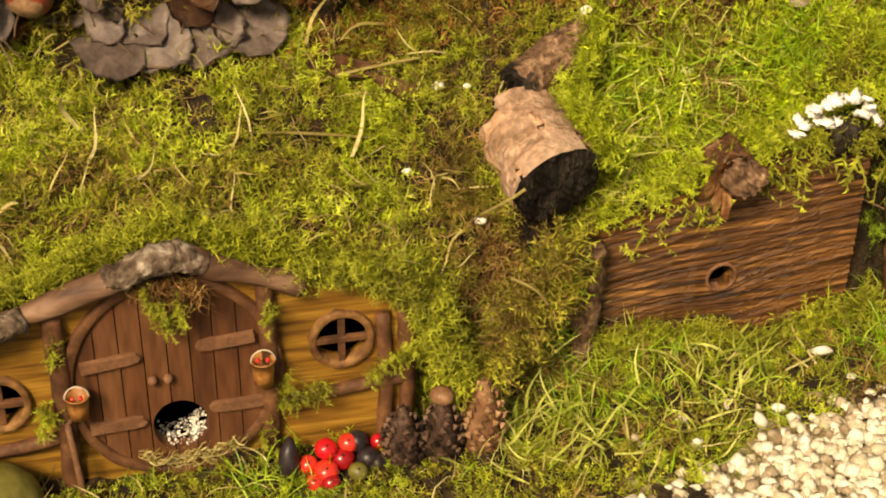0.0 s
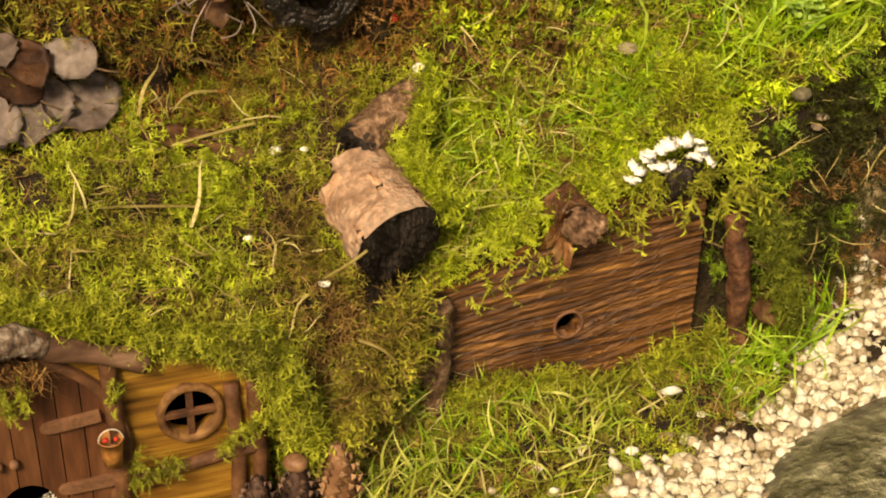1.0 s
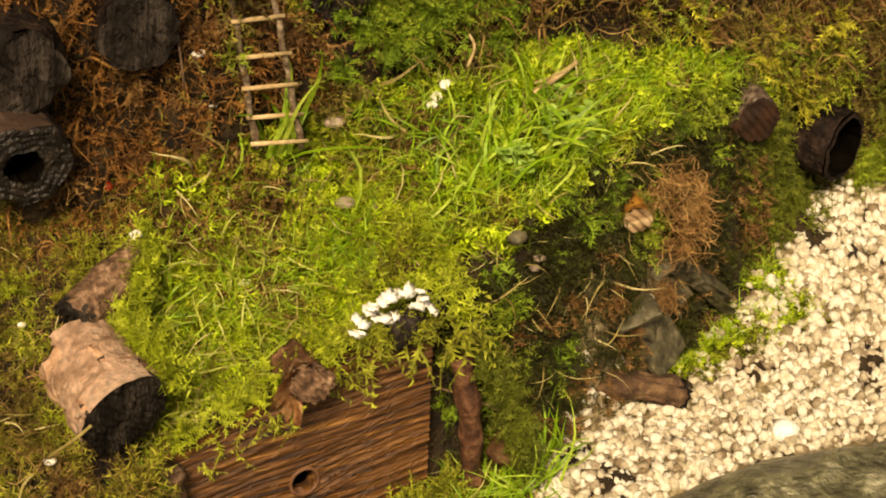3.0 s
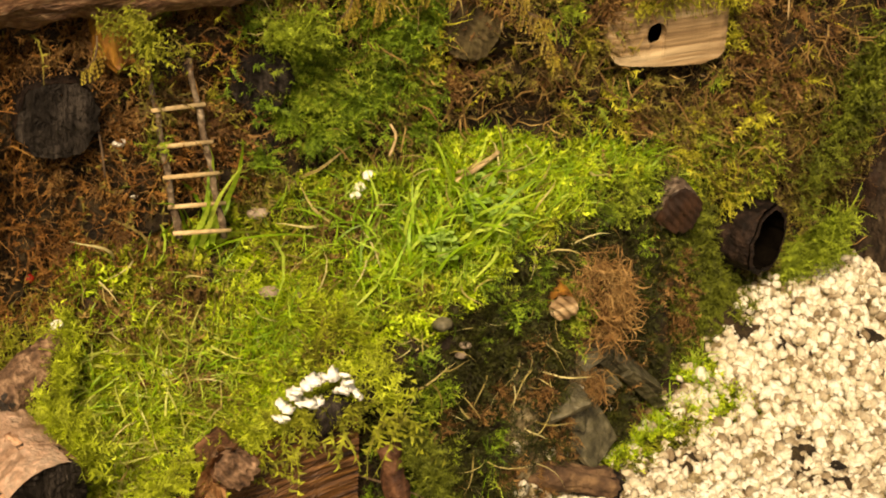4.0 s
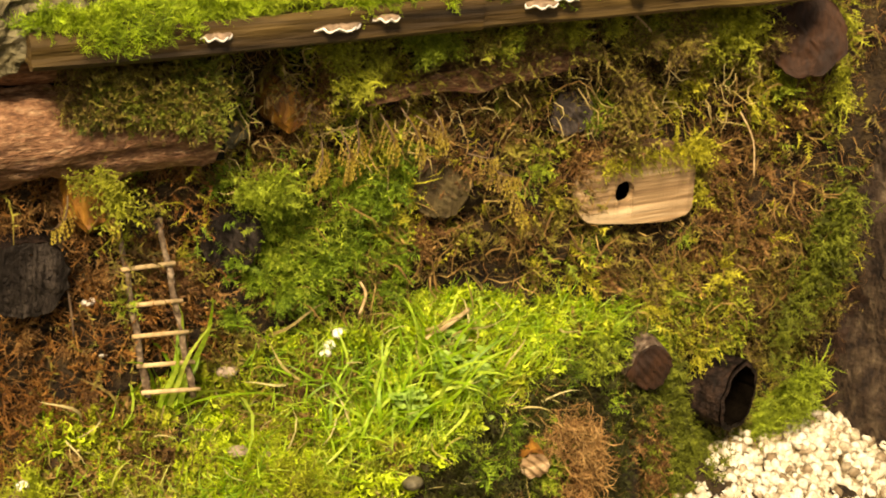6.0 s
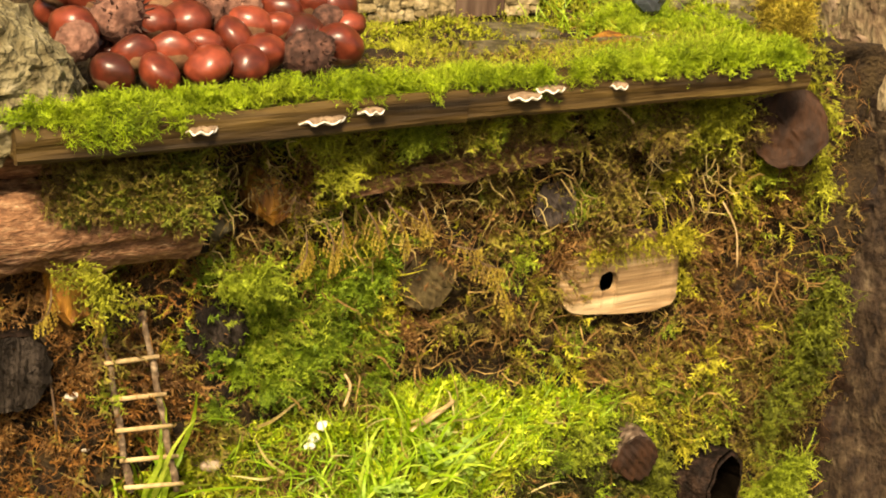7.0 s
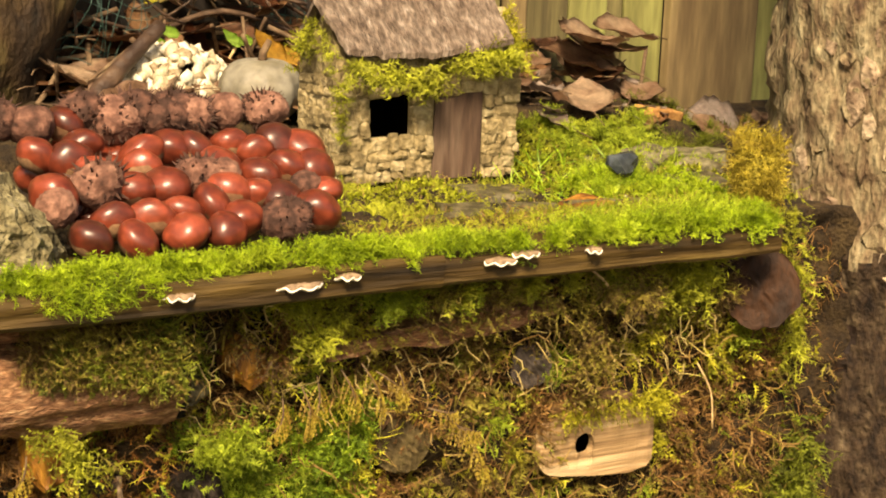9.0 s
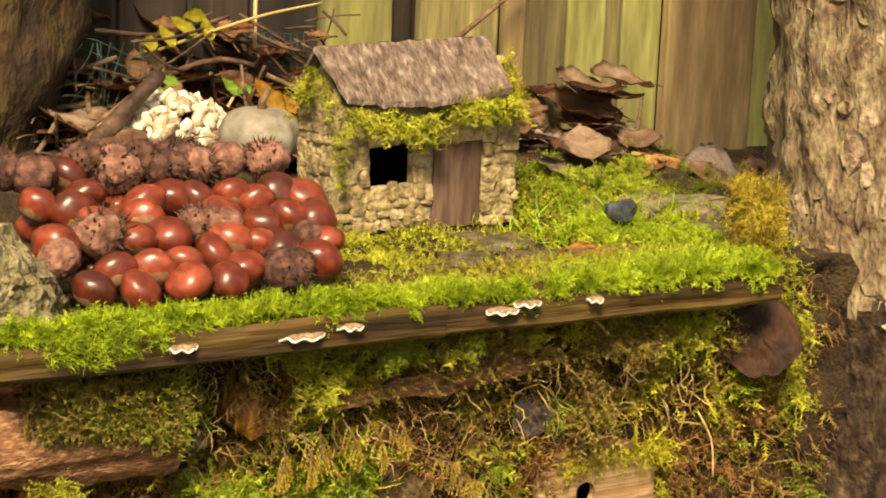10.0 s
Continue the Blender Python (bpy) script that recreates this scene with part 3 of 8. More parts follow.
for (xa, za), (xb, zb) in (((-.7135, .1011), (-.6739, .1052)), ((-.7119, .0477), (-.674, .0487)), ((-.599, .1116), (-.6381, .1077)), ((-.5949, .0545), (-.632, .0532))):
    bm = bmesh.new()
    n = Vector((xb - xa, 0, zb - za))
    u = n.normalized()
    w = Vector((-u.z, 0, u.x)) * 0.0038
    A_, B_ = Vector((xa, FY - 0.0075, za)), Vector((xb, FY - 0.0065, zb))
    outline = [A_ - w, A_ + (B_ - A_) * 0.75 - w * 1.05, A_ + (B_ - A_) * 0.93 - w * 0.8, B_, A_ + (B_ - A_) * 0.93 + w * 0.8, A_ + (B_ - A_) * 0.75 + w * 1.05, A_ + w]
    f = bm.faces.new([bm.verts.new(p) for p in outline])
    r = bmesh.ops.extrude_face_region(bm, geom=[f])
    for v in r["geom"]:
        if isinstance(v, bmesh.types.BMVert):
            v.co.y += 0.0045
    bmesh.ops.recalc_face_normals(bm, faces=bm.faces)
    strap = part("hinge_strap", bm, "strap", door, "pointed wooden hinge strap")
for x in (-.668, -.6575):
    bm = bmesh.new()
    blob(bm, (x, FY - 0.006, .0845), (.0033, .0035, .0036), 2, .1)
    part("knob", bm, "strap", door, "round door knob", True)
bm = bmesh.new()
ring_oval(bm, (-.6535, .082), .0655, .0795, .007, FY - 0.006, FY + 0.004, 64, .25)
part("door_frame", bm, "brown_timber", house, "curved brown timber round the door", True)
for x, z0, z1, w in ((-.7275, -.005, .148, .0125), (-.5905, -.002, .158, .011)):
    bm = bmesh.new()
    tube(bm, spline([(x - .001, FY - 0.004, z0), (x + .001, FY - 0.005, (z0 + z1) / 2), (x, FY - 0.004, z1)], 8), [w * .56] * 17, 10, .18, 70, True, .8)
    part("post", bm, "brown_timber", house, "rough brown door post", True)
for c_, win in (((-.540, .0965), win_r), ((-.7675, .0768), win_l)):
    bm = bmesh.new()
    ring_oval(bm, c_, win[2] - .0012, win[3] - .0012, .0052, FY - 0.0045, FY + 0.004, 40, .3)
    fr = part("window", bm, "frame_wood", house, "round window with cross bars", True)
    for k in (0, 1):
        bm = bmesh.new()
        if k:
            box(bm, c_[0] - .0023, c_[0] + .0023, FY - .002, FY + .002, c_[1] - win[3], c_[1] + win[3], .0006, .0003)
        else:
            box(bm, c_[0] - win[2], c_[0] + win[2], FY - .0035, FY + .0005, c_[1] - .0023, c_[1] + .0023, .0006, .0003)
        part("glazing_bar", bm, "brown_timber", fr)
for pts in ([(-.5815, .049), (-.545, .053), (-.495, .0585)], [(-.82, .034), (-.77, .037), (-.7312, .0425)]):
    bm = bmesh.new()
    tube(bm, spline([(x, FY - .003, z) for x, z in pts], 6), [.0052] * 13, 8, .2, 80, True, .9)
    part("beam", bm, "brown_timber", house, "rough brown beam under the window", True)
for x in (-.512, -.497):
    bm = bmesh.new()
    tube(bm, spline([(x, FY - .002, 0), (x + .002, FY - .003, .05), (x, FY - .002, .115)], 5), [.0055] * 11, 8, .25, 80)
    part("post", bm, "brown_timber", house, "rough brown corner post", True)
bm = bmesh.new()
tube(bm, spline([(-.83, FY - .006, .122), (-.758, FY - .008, .1471), (-.7359, FY - .008, .1551), (-.6807, FY - .010, .1764), (-.6476, FY - .010, .1885), (-.6219, FY - .010, .1756), (-.5881, FY - .008, .1606), (-.566, FY - .006, .1509)], 6), [.0078 + .0012 * math.sin(i * .5) for i in range(43)], 14, .12, 60)
part("roof_branch", bm, "branch_brown", house, "bent brown branch along the roof edge", True)
bm = bmesh.new()
tube(bm, spline([(-.690, FY - .010, .1745), (-.675, FY - .011, .1800), (-.6476, FY - .012, .1895), (-.628, FY - .011, .1790)], 8), [.0068 + .0028 * math.sin(math.pi * k / 24) + (.0012 if k % 2 else 0) for k in range(25)], 14, .35, 140)
part("lichen_bark", bm, "bark_grey", house, "grey ridged bark on the roof crest", True)
bm = bmesh.new()
tube(bm, spline([(-.80, FY - .010, .131), (-.765, FY - .013, .1455), (-.742, FY - .011, .1535)], 6), [.009, .0105, .011, .0105, .011, .010, .011, .0105, .010, .009, .0085, .008, .007], 10, .4, 120)
part("lichen_bark", bm, "bark_grey", house, "grey broken bark on the roof edge", True)
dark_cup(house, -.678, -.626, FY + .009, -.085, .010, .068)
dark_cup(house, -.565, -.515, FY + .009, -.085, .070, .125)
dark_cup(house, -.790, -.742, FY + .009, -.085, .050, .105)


def bucket(x, z, h, r, k):
    b = thing("bucket", (x, FY - .014, z), "tiny copper bucket with red berries hanging on a wire handle", "bucket", "buckets by the door")
    bm = bmesh.new()
    prof = [(0, -h / 2), (r * .78, -h / 2), (r * .9, 0), (r, h / 2), (r * 1.06, h / 2), (r * 1.06, h / 2 - .0012), (r * .9, h / 2 - .001), (r * .82, 0), (0, 0)]
    for (ra, za), (rb, zb) in zip(prof, prof[1:]):
        for q in range(16):
            a0, a1 = 2 * math.pi * q / 16, 2 * math.pi * (q + 1) / 16
            pts = [(x + rr * math.cos(t), FY - .014 + rr * math.sin(t), z + zz) for rr, zz, t in ((ra, za, a0), (ra, za, a1), (rb, zb, a1), (rb, zb, a0))]
            bm.faces.new([bm.verts.new(p) for p in pts])
    bmesh.ops.remove_doubles(bm, verts=bm.verts, dist=1e-6)
    part("body", bm, "copper", b, "", True)
    bm = bmesh.new()
    tube(bm, [(x + r * 1.02 * math.cos(t), FY - .014 - .002, z + h / 2 - .001 + 1.25 * r * math.sin(t)) for t in np.linspace(0, math.pi, 15)], [.0006] * 15, 6)
    part("handle", bm, "wire", b, "bent wire handle", True)
    for i in range(3):
        bm = bmesh.new()
        blob(bm, (x + random.uniform(-.5, .5) * r, FY - .014 + random.uniform(-.4, .3) * r, z + h / 2 - .0015), [.0015] * 3, 2, 0)
        part("berry", bm, "berry", b, "red berry", True)


bucket(-.7175, .078, .0185, .0078, 0)
bucket(-.5950, .0875, .0215, .0080, 1)

# a little spade leaning on the wall
sp = thing("spade", (-.7235, FY - .02, 0), "tiny wooden spade leaning against the house wall", "spade")
bm = bmesh.new()
tube(bm, [(-.7265, FY - .012, .062), (-.7245, FY - .016, .04), (-.7225, FY - .021, .012), (-.7205, FY - .025, -.008)], [.0022, .0022, .0024, .0024], 8, .1)
part("shaft", bm, "strap", sp, "", True)
bm = bmesh.new()
tube(bm, [(-.7315, FY - .012, .064), (-.7275, FY - .012, .060), (-.7225, FY - .012, .065)], [.0016, .002, .0016], 8, .1)
part("grip", bm, "strap", sp, "", True)
bm = bmesh.new()
box(bm, -.7255, -.7155, FY - .0275, FY - .0255, -.026, -.004, .0008, .0004)
part("blade", bm, "twig_pale", sp)

# ---- the house of one wide plank ----
PY = -.078
ph = thing("plank_house", (-.24, PY, 0), "miniature house front of one dark weathered plank under moss", "miniature house")
hole_p = (-.2430, .0560, .0112, .0118)
bm = bmesh.new()
low_p = lambda x: float(np.interp(x, [-.35, -.30, -.255, -.238, -.210, -.190, -.172, -.135], [.010, .010, .006, .001, -.004, .002, .010, .014])) + .0012 * math.sin(x * 330)
high_p = lambda x: float(np.interp(x, [-.35, -.32, -.26, -.21, -.16, -.135], [.102, .110, .132, .154, .168, .170]))
px_, pn = np.arange(-.348, -.1345, .0035), 96
gridp = []
for x in px_:
    col = []
    for k in range(pn + 1):
        z = low_p(x) + (high_p(x) - low_p(x)) * k / pn
        w_ = z - .17 * (x + .24) + .004 * noise.noise(Vector((x * 13, z * 20, 2))) + .010 * math.exp(-((x - hole_p[0]) ** 2 + (z - hole_p[1] + .02) ** 2) / .0008)
        g = noise.noise(Vector((x * 5, w_ * 330, 4))) + .5 * noise.noise(Vector((x * 12, w_ * 760, 9)))
        col.append(bm.verts.new((x, PY - .0022 * g - .0012 * noise.noise(Vector((x * 30, z * 30, 1))), z)))
    gridp.append(col)
for c0, c1 in zip(gridp, gridp[1:]):
    for k in range(pn):
        bm.faces.new((c0[k], c1[k], c1[k + 1], c0[k + 1]))
in_hole = lambda q: ((q.x - hole_p[0]) / hole_p[2]) ** 2 + ((q.z - hole_p[1]) / hole_p[3]) ** 2 < 1
bmesh.ops.delete(bm, geom=[f for f in bm.faces if in_hole(f.calc_center_median())], context="FACES")
rim_e = [e for e in bm.edges if e.is_boundary and abs(e.verts[0].co.x - hole_p[0]) < .018 and abs(e.verts[0].co.z - hole_p[1]) < .018]
for v in {v for e in rim_e for v in e.verts}:
    a_ = math.atan2((v.co.z - hole_p[1]) / hole_p[3], (v.co.x - hole_p[0]) / hole_p[2])
    v.co.x, v.co.z = hole_p[0] + hole_p[2] * math.cos(a_), hole_p[1] + hole_p[3] * math.sin(a_)
ext = bmesh.ops.extrude_face_region(bm, geom=list(bm.faces))
for v in ext["geom"]:
    if isinstance(v, bmesh.types.BMVert):
        v.co.y = PY + .012
plank_ob = part("wall_plank", bm, "plank", ph, "dark weathered plank with raised grain")
bm = bmesh.new()
ring_oval(bm, (hole_p[0] + .0010, hole_p[1] - .0010), hole_p[2] - .0012, hole_p[3] - .0012, .0026, PY - .0010, PY + .008, 40, .25)
part("hole_rim", bm, "strap", plank_ob, "pale worn rim of the hole", True)
for x0, x1, z0, z1, w, mt in ((-.352, -.349, .008, .106, .0105, "bark_brown"), (-.1035, -.117, .016, .138, .0088, "bark_red")):
    bm = bmesh.new()
    tube(bm, spline([(x0, PY - .010, z0), ((x0 + x1) / 2 + .001, PY - .012, (z0 + z1) / 2), (x1, PY - .008, z1)], 8), [w * (1 + .12 * math.sin(i * 1.3)) for i in range(17)], 10, .35, 80)
    part("post", bm, mt, ph, "rough barked post", True)
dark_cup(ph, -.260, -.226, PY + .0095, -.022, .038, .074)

# ---- the shelf ----
shelf = thing("shelf_board", (0, 0, .54), "old weathered board forming a shelf on the log wall", "board")
def beam(bm, x0, x1, y0, y1, z0, z1, amp, seed, n=90):
    """A weathered board along x: split, dented edges all along."""
    rings = []
    for i in range(n + 1):
        x = x0 + (x1 - x0) * i / n
        rg_ = []
        for y, z in ((y0, z0 + .003), (y0 + .003, z0), (y1 - .002, z0), (y1, z0 + .002), (y1, z1 - .002), (y1 - .002, z1), (y0 + .004, z1), (y0, z1 - .004), (y0 + .001, (z0 * 2 + z1) / 3), (y0 - .0005, (z0 + z1 * 2) / 3)):
            q = Vector((x * 9, y * 60 + seed, z * 120))
            rg_.append((y + amp * noise.noise(q) + amp * .6 * noise.noise(q * 4), z + amp * noise.noise(q + Vector((0, 9, 5)))))
        o = [rg_[k] for k in (0, 1, 2, 3, 4, 5, 6, 7, 9, 8)]
        rings.append([bm.verts.new((x + (amp * 2 * noise.noise(Vector((y * 300, z * 300, seed))) if i in (0, n) else 0), y, z)) for y, z in o])
    for r0, r1 in zip(rings, rings[1:]):
        for k in range(10):
            bm.faces.new((r0[k], r0[(k + 1) % 10], r1[(k + 1) % 10], r1[k]))
    bm.faces.new(rings[0][::-1])
    bm.faces.new(rings[-1])
    bmesh.ops.recalc_face_normals(bm, faces=bm.faces)


bm = bmesh.new()
box(bm, -.316, .350, .002, .13, .541, .562, .002, .0)
part("board", bm, "board_old", shelf)
bm = bmesh.new()
beam(bm, -.318, .018, -.007, -.0005, .5405, .565, .0022, 1)
part("edge_strip", bm, "board_old", shelf, "split front edge of the board")
bm = bmesh.new()
beam(bm, .012, .352, -.005, -.0002, .5400, .5615, .0022, 5)
part("edge_strip", bm, "board_old", shelf, "split front edge of the board")

for i, (x, z, w, h_) in enumerate(((-.193, .554, .022, .006), (-.102, .553, .034, .007), (-.064, .557, .020, .006), (.066, .557, .028, .006), (.088, .561, .024, .008), (.152, .559, .013, .005))):
    fg = thing("bracket_fungus", (x, -.008, z), "small brown bracket fungus with a white wavy rim", "fungus", "bracket fungi on the shelf")
    for mt, grow, dz, nm in (("fungus_top", 1.0, .0010, "cap"), ("fungus", 1.06, 0, "rim")):
        bm = bmesh.new()
        ringv = []
        for k in range(19):
            a_ = math.pi * k / 18
            rr = grow * .95 * (1 + .09 * math.sin(k * 1.1 + i))
            ringv.append((x + w / 2 * rr * math.cos(a_), -.006 - .011 * rr * math.sin(a_), z + dz + .0012 * math.sin(k * 1.3 + i)))
        vt = [bm.verts.new(p) for p in ringv]
        vb = [bm.verts.new((p[0] * 1, p[1] + .001, p[2] - .0013)) for p in ringv]
        ct, cb = bm.verts.new((x, -.004, z + dz + .002)), bm.verts.new((x, -.004, z + dz - .003))
        for k in range(18):
            bm.faces.new((vt[k], vt[k + 1], ct))
            bm.faces.new((vb[k + 1], vb[k], cb))
            bm.faces.new((vt[k], vb[k], vb[k + 1], vt[k + 1]))
        part(nm, bm, mt, fg, "", True)


# ---- logs in and on the wall ----
def log(name, p0, p1, r, bark, end, label, group="", rough=.12, n=40, hole=0.0, flat=1.0, endlabel="", r1=None, ragged=0.0, groove=.07):
    """A short log from its seen end p0 to p1, with grooved, ragged bark and a ridged cut end, which may have a hole."""
    p0, p1 = Vector(p0), Vector(p1)
    t = thing(name, tuple(p0), label, "log", group)
    ax = (p1 - p0).normalized()
    bm = bmesh.new()
    k = 16
    rings = tube(bm, [p0 + (p1 - p0) * i / k for i in range(k + 1)], [r + ((r1 or r) - r) * i / k for i in range(k + 1)], n, rough, 45, False, flat, seed=p0.x * 31)
    sd = Vector((p0.x * 70, p0.z * 50, 0))
    for i, ring in enumerate(rings):
        for v in ring:
            rel = v.co - p0
            al = rel.dot(ax)
            d = (rel - ax * al).normalized()
            g = noise.noise(d * 5.5 + ax * al * 22 + sd) + .6 * noise.noise(d * 13 + ax * al * 45 + sd)
            v.co += d * r * (groove * g + groove * .6 * noise.noise(v.co * 260))
    rim = [v.co.copy() for v in rings[0]]
    if ragged:
        for ring in (rings[0], rings[-1]):
            for v in ring:
                d = (v.co - p0 - ax * (v.co - p0).dot(ax)).normalized()
                v.co += ax * ragged * ((.9 if ring is rings[0] else -.3) + 1.3 * noise.noise(d * 1.3 + sd) + .5 * noise.noise(d * 5 + sd))
    bm.faces.new(rings[-1])
    part("bark", bm, bark, t, "", True)
    bm = bmesh.new()
    c = sum(rim, Vector()) / n
    up = ax.orthogonal().normalized()
    steps = (1.0, .95, .88, .8, .7, .6, .5, .4, .3, .2, .1) if not hole else tuple(np.linspace(1.0, hole, 12 if hole < .6 else 5))
    loops = [[bm.verts.new(c + (q - c) * .96 + ax * ragged * 3) for q in rim]] if ragged else []
    for f in steps:
        lp = []
        for q in rim:
            w = c + (q - c) * f * (.97 if ragged else 1)
            lift = .0012 + (0 if hole else .0025 * (1 - f)) + .0020 * noise.noise(w * 90 + sd) + (.0011 * math.sin(f * 38 + 2 * noise.noise(w * 50)) if hole else .0016 * math.sin((w - c).dot(up) * 1100 + 4 * noise.noise(w * 40)))
            lp.append(bm.verts.new(w - ax * lift))
        loops.append(lp)
    for la, lb in zip(loops, loops[1:]):
        for i in range(n):
            bm.faces.new((la[i], lb[i], lb[(i + 1) % n], la[(i + 1) % n]))
    if not hole:
        bm.faces.new(loops[-1][::-1])
    part("end_grain", bm, end, t, endlabel, True)
    if hole:
        bm = bmesh.new()
        inner = [[bm.verts.new(c + (q - c) * hole * .99 + ax * dpt) for q in rim] for dpt in (-.002, .02, .05)]
        for la, lb in zip(inner, inner[1:]):
            for i in range(n):
                bm.faces.new((la[i], lb[i], lb[(i + 1) % n], la[(i + 1) % n]))
        bm.faces.new(inner[-1])
        part("hollow", bm, "shade_black", t, "round hollow coloured black for its shade")
    return t


G_ = "log ends in the wall"
log("log", (.3645, .030, .4985), (.425, .105, .475), .0335, "bark", "cut_brown", "dark brown round log end under the shelf corner", G_)
log("log", (.1476, .062, .4475), (.15, .14, .45), .019, "bark_dark", "cut_grey", "small grey round log end in the moss", G_)
log("log", (.028, .060, .398), (.03, .14, .40), .025, "bark", "cut_olive", "mossy brown log end in the wall", G_)
log("log", (-.150, .066, .378), (-.145, .14, .385), .025, "bark_dark", "cut_dark", "dark log end half hidden by moss", G_)
log("log", (-.311, .052, .378), (-.305, .14, .386), .0295, "bark_dark", "cut_dark", "black wet log end in the wall", G_)
log("log", (-.4045, .030, .303), (-.415, .14, .322), .0365, "bark_wet", "cut_wet", "big black log end with a round hole", G_, hole=.40, flat=.90, rough=.2, groove=.12)
log("log", (-.398, .042, .366), (-.39, .14, .38), .033, "bark_dark", "cut_dark", "black log end above the hollow log", G_)
log("log", (-.225, .068, .408), (-.22, .14, .41), .018, "bark_dark", "cut_dark", "small dark log end behind the ladder", G_)
log("log", (.230, .034, .2155), (.25, .14, .222), .0215, "bark_grey", "cut_brown", "reddish brown log end on the lawn edge", G_, rough=.25, ragged=.003)
log("log", (-.168, .062, .478), (-.42, .058, .482), .033, "log_side", "cut_dark", "split pale log lying under the shelf", "", .22, 40, 0.0, .95, "", None, .006, .16)
log("log", (-.235, .060, .535), (-.45, .055, .545), .020, "log_side", "cut_dark", "pale log under the end of the shelf", "", .2)

# the block with a small hole
blk = thing("wood_block", (.2415, .055, .36), "pale wood block with a small round hole in the wall", "wood block")
hb = (.2035, .3735, .0098, .0098)
bm = bmesh.new()
panel(bm, columns(.1555, .2795, .004, [hb]), cut(lambda x: float(np.interp(x, [.155, .159, .165, .180, .205, .235, .254, .272, .280], [.368, .359, .352, .3480, .3450, .3420, .3405, .3440, .350])), lambda x: float(np.interp(x, [.155, .159, .170, .182, .195, .240, .268, .276, .280], [.388, .3945, .3965, .400, .4020, .400, .3975, .393, .382])), [hb]), .056, .0625)
for v in bm.verts:
    v.co.y += .0014 * noise.noise(Vector((v.co.x * 30, 0, v.co.z * 320))) + (.006 * max(0, (.164 - v.co.x) / .013) ** 2 + .003 * max(0, (v.co.x - .270) / .01) ** 2)
part("face", bm, "pale_wood", blk)
bm = bmesh.new()
tube(bm, spline([(.176, .066, .404), (.205, .065, .4095), (.235, .064, .4075), (.270, .066, .402)], 5), [.004, .006, .007, .0075, .0075, .008, .008, .008, .0078, .0075, .007, .007, .0065, .006, .005, .004], 10, .35, 160, True, 1.0)
part("top_edge", bm, "bark", blk, "dark bark on the upper edge", True)
dark_cup(blk, .190, .217, .0615, .128, .360, .387)

# strip of bark and amber bits of wood
def slab(name, pts, depth, material, label, category):
    """A rough flat piece with the outline pts (x, z) on an upright plane, its front at y."""
    if category != "bark":
        cen = sum((Vector(p) for p in pts), Vector()) / len(pts)
        pts = [tuple(cen + (Vector(p) - cen) * .82 + Vector((0, .010, 0))) for p in pts]
    t = thing(name, pts[0], label, category)
    bm = bmesh.new()
    mid = sum((Vector(p) for p in pts), Vector()) / len(pts)
    fr = [bm.verts.new(Vector(p) + Vector((0, .002 * math.sin(i * 2.1), 0))) for i, p in enumerate(pts)]
    out = -.004 if category == "bark" else -.0015
    inn = [bm.verts.new(mid + (Vector(p) - mid) * .8 + Vector((0, out - .003 * math.sin(i * 1.7 + pts[0][0] * 90), 0))) for i, p in enumerate(pts)]
    bk = [bm.verts.new(Vector(p) + Vector((0, depth, 0))) for p in pts]
    n = len(pts)
    for i in range(n):
        j = (i + 1) % n
        bm.faces.new((fr[i], fr[j], inn[j], inn[i]))
        bm.faces.new((fr[j], fr[i], bk[i], bk[j]))
    bm.faces.new(inn)
    bm.faces.new(bk[::-1])
    bmesh.ops.recalc_face_normals(bm, faces=bm.faces)
    bmesh.ops.subdivide_edges(bm, edges=bm.edges, cuts=3, use_grid_fill=True)
    for v in bm.verts:
        v.co += Vector((.002, .004, .002)) * noise.noise(Vector((v.co.x * 240, v.co.y * 90, v.co.z * 70)))
    part("piece", bm, material, t)
    return t


slab("bark_strip", [(-.045, .055, .475), (0, .052, .480), (.06, .052, .478), (.11, .05, .484), (.168, .052, .492), (.172, .052, .499), (.12, .05, .502), (.09, .05, .508), (.05, .05, .499), (0, .05, .492), (-.045, .055, .486)], .03, "log_side", "long strip of brown bark under the shelf", "bark")
slab("wood_chip", [(-.126, .046, .470), (-.108, .046, .456), (-.092, .046, .462), (-.090, .048, .480), (-.100, .05, .497), (-.114, .05, .505), (-.127, .05, .490)], .03, "amber_wood", "amber brown chip of wood in the moss", "wood chip")
slab("wood_chip", [(-.285, .040, .42), (-.268, .038, .402), (-.252, .038, .412), (-.252, .04, .438), (-.266, .042, .456), (-.283, .042, .45)], .03, "amber_wood", "amber brown chip of wood in the moss", "wood chip")
slab("stone", [(-.170, .060, .456), (-.152, .05, .449), (-.137, .05, .460), (-.142, .052, .474), (-.162, .055, .476)], .03, "slate_dark", "grey stone wedged between the logs", "stone")

# ---- ladder ----
lad = thing("ladder", (-.205, .07, .262), "tiny ladder of bark twigs tied with pale rungs", "ladder")
P0, P1, Q0, Q1 = Vector((-.2275, .046, .274)), Vector((-.2400, .064, .4075)), Vector((-.1920, .044, .268)), Vector((-.2095, .062, .4065))
for a_, b_ in ((P0, P1), (Q0, Q1)):
    bm = bmesh.new()
    tube(bm, [a_ + (b_ - a_) * i / 10 + Vector((.0008 * math.sin(i * 2), 0, 0)) for i in range(11)], [.0028, .003, .0026, .003, .0027, .0029, .0025, .0027, .0024, .0022, .002], 8, .35, 200)
    part("rail", bm, "twig_bark", lad, "bark covered twig rail", True)
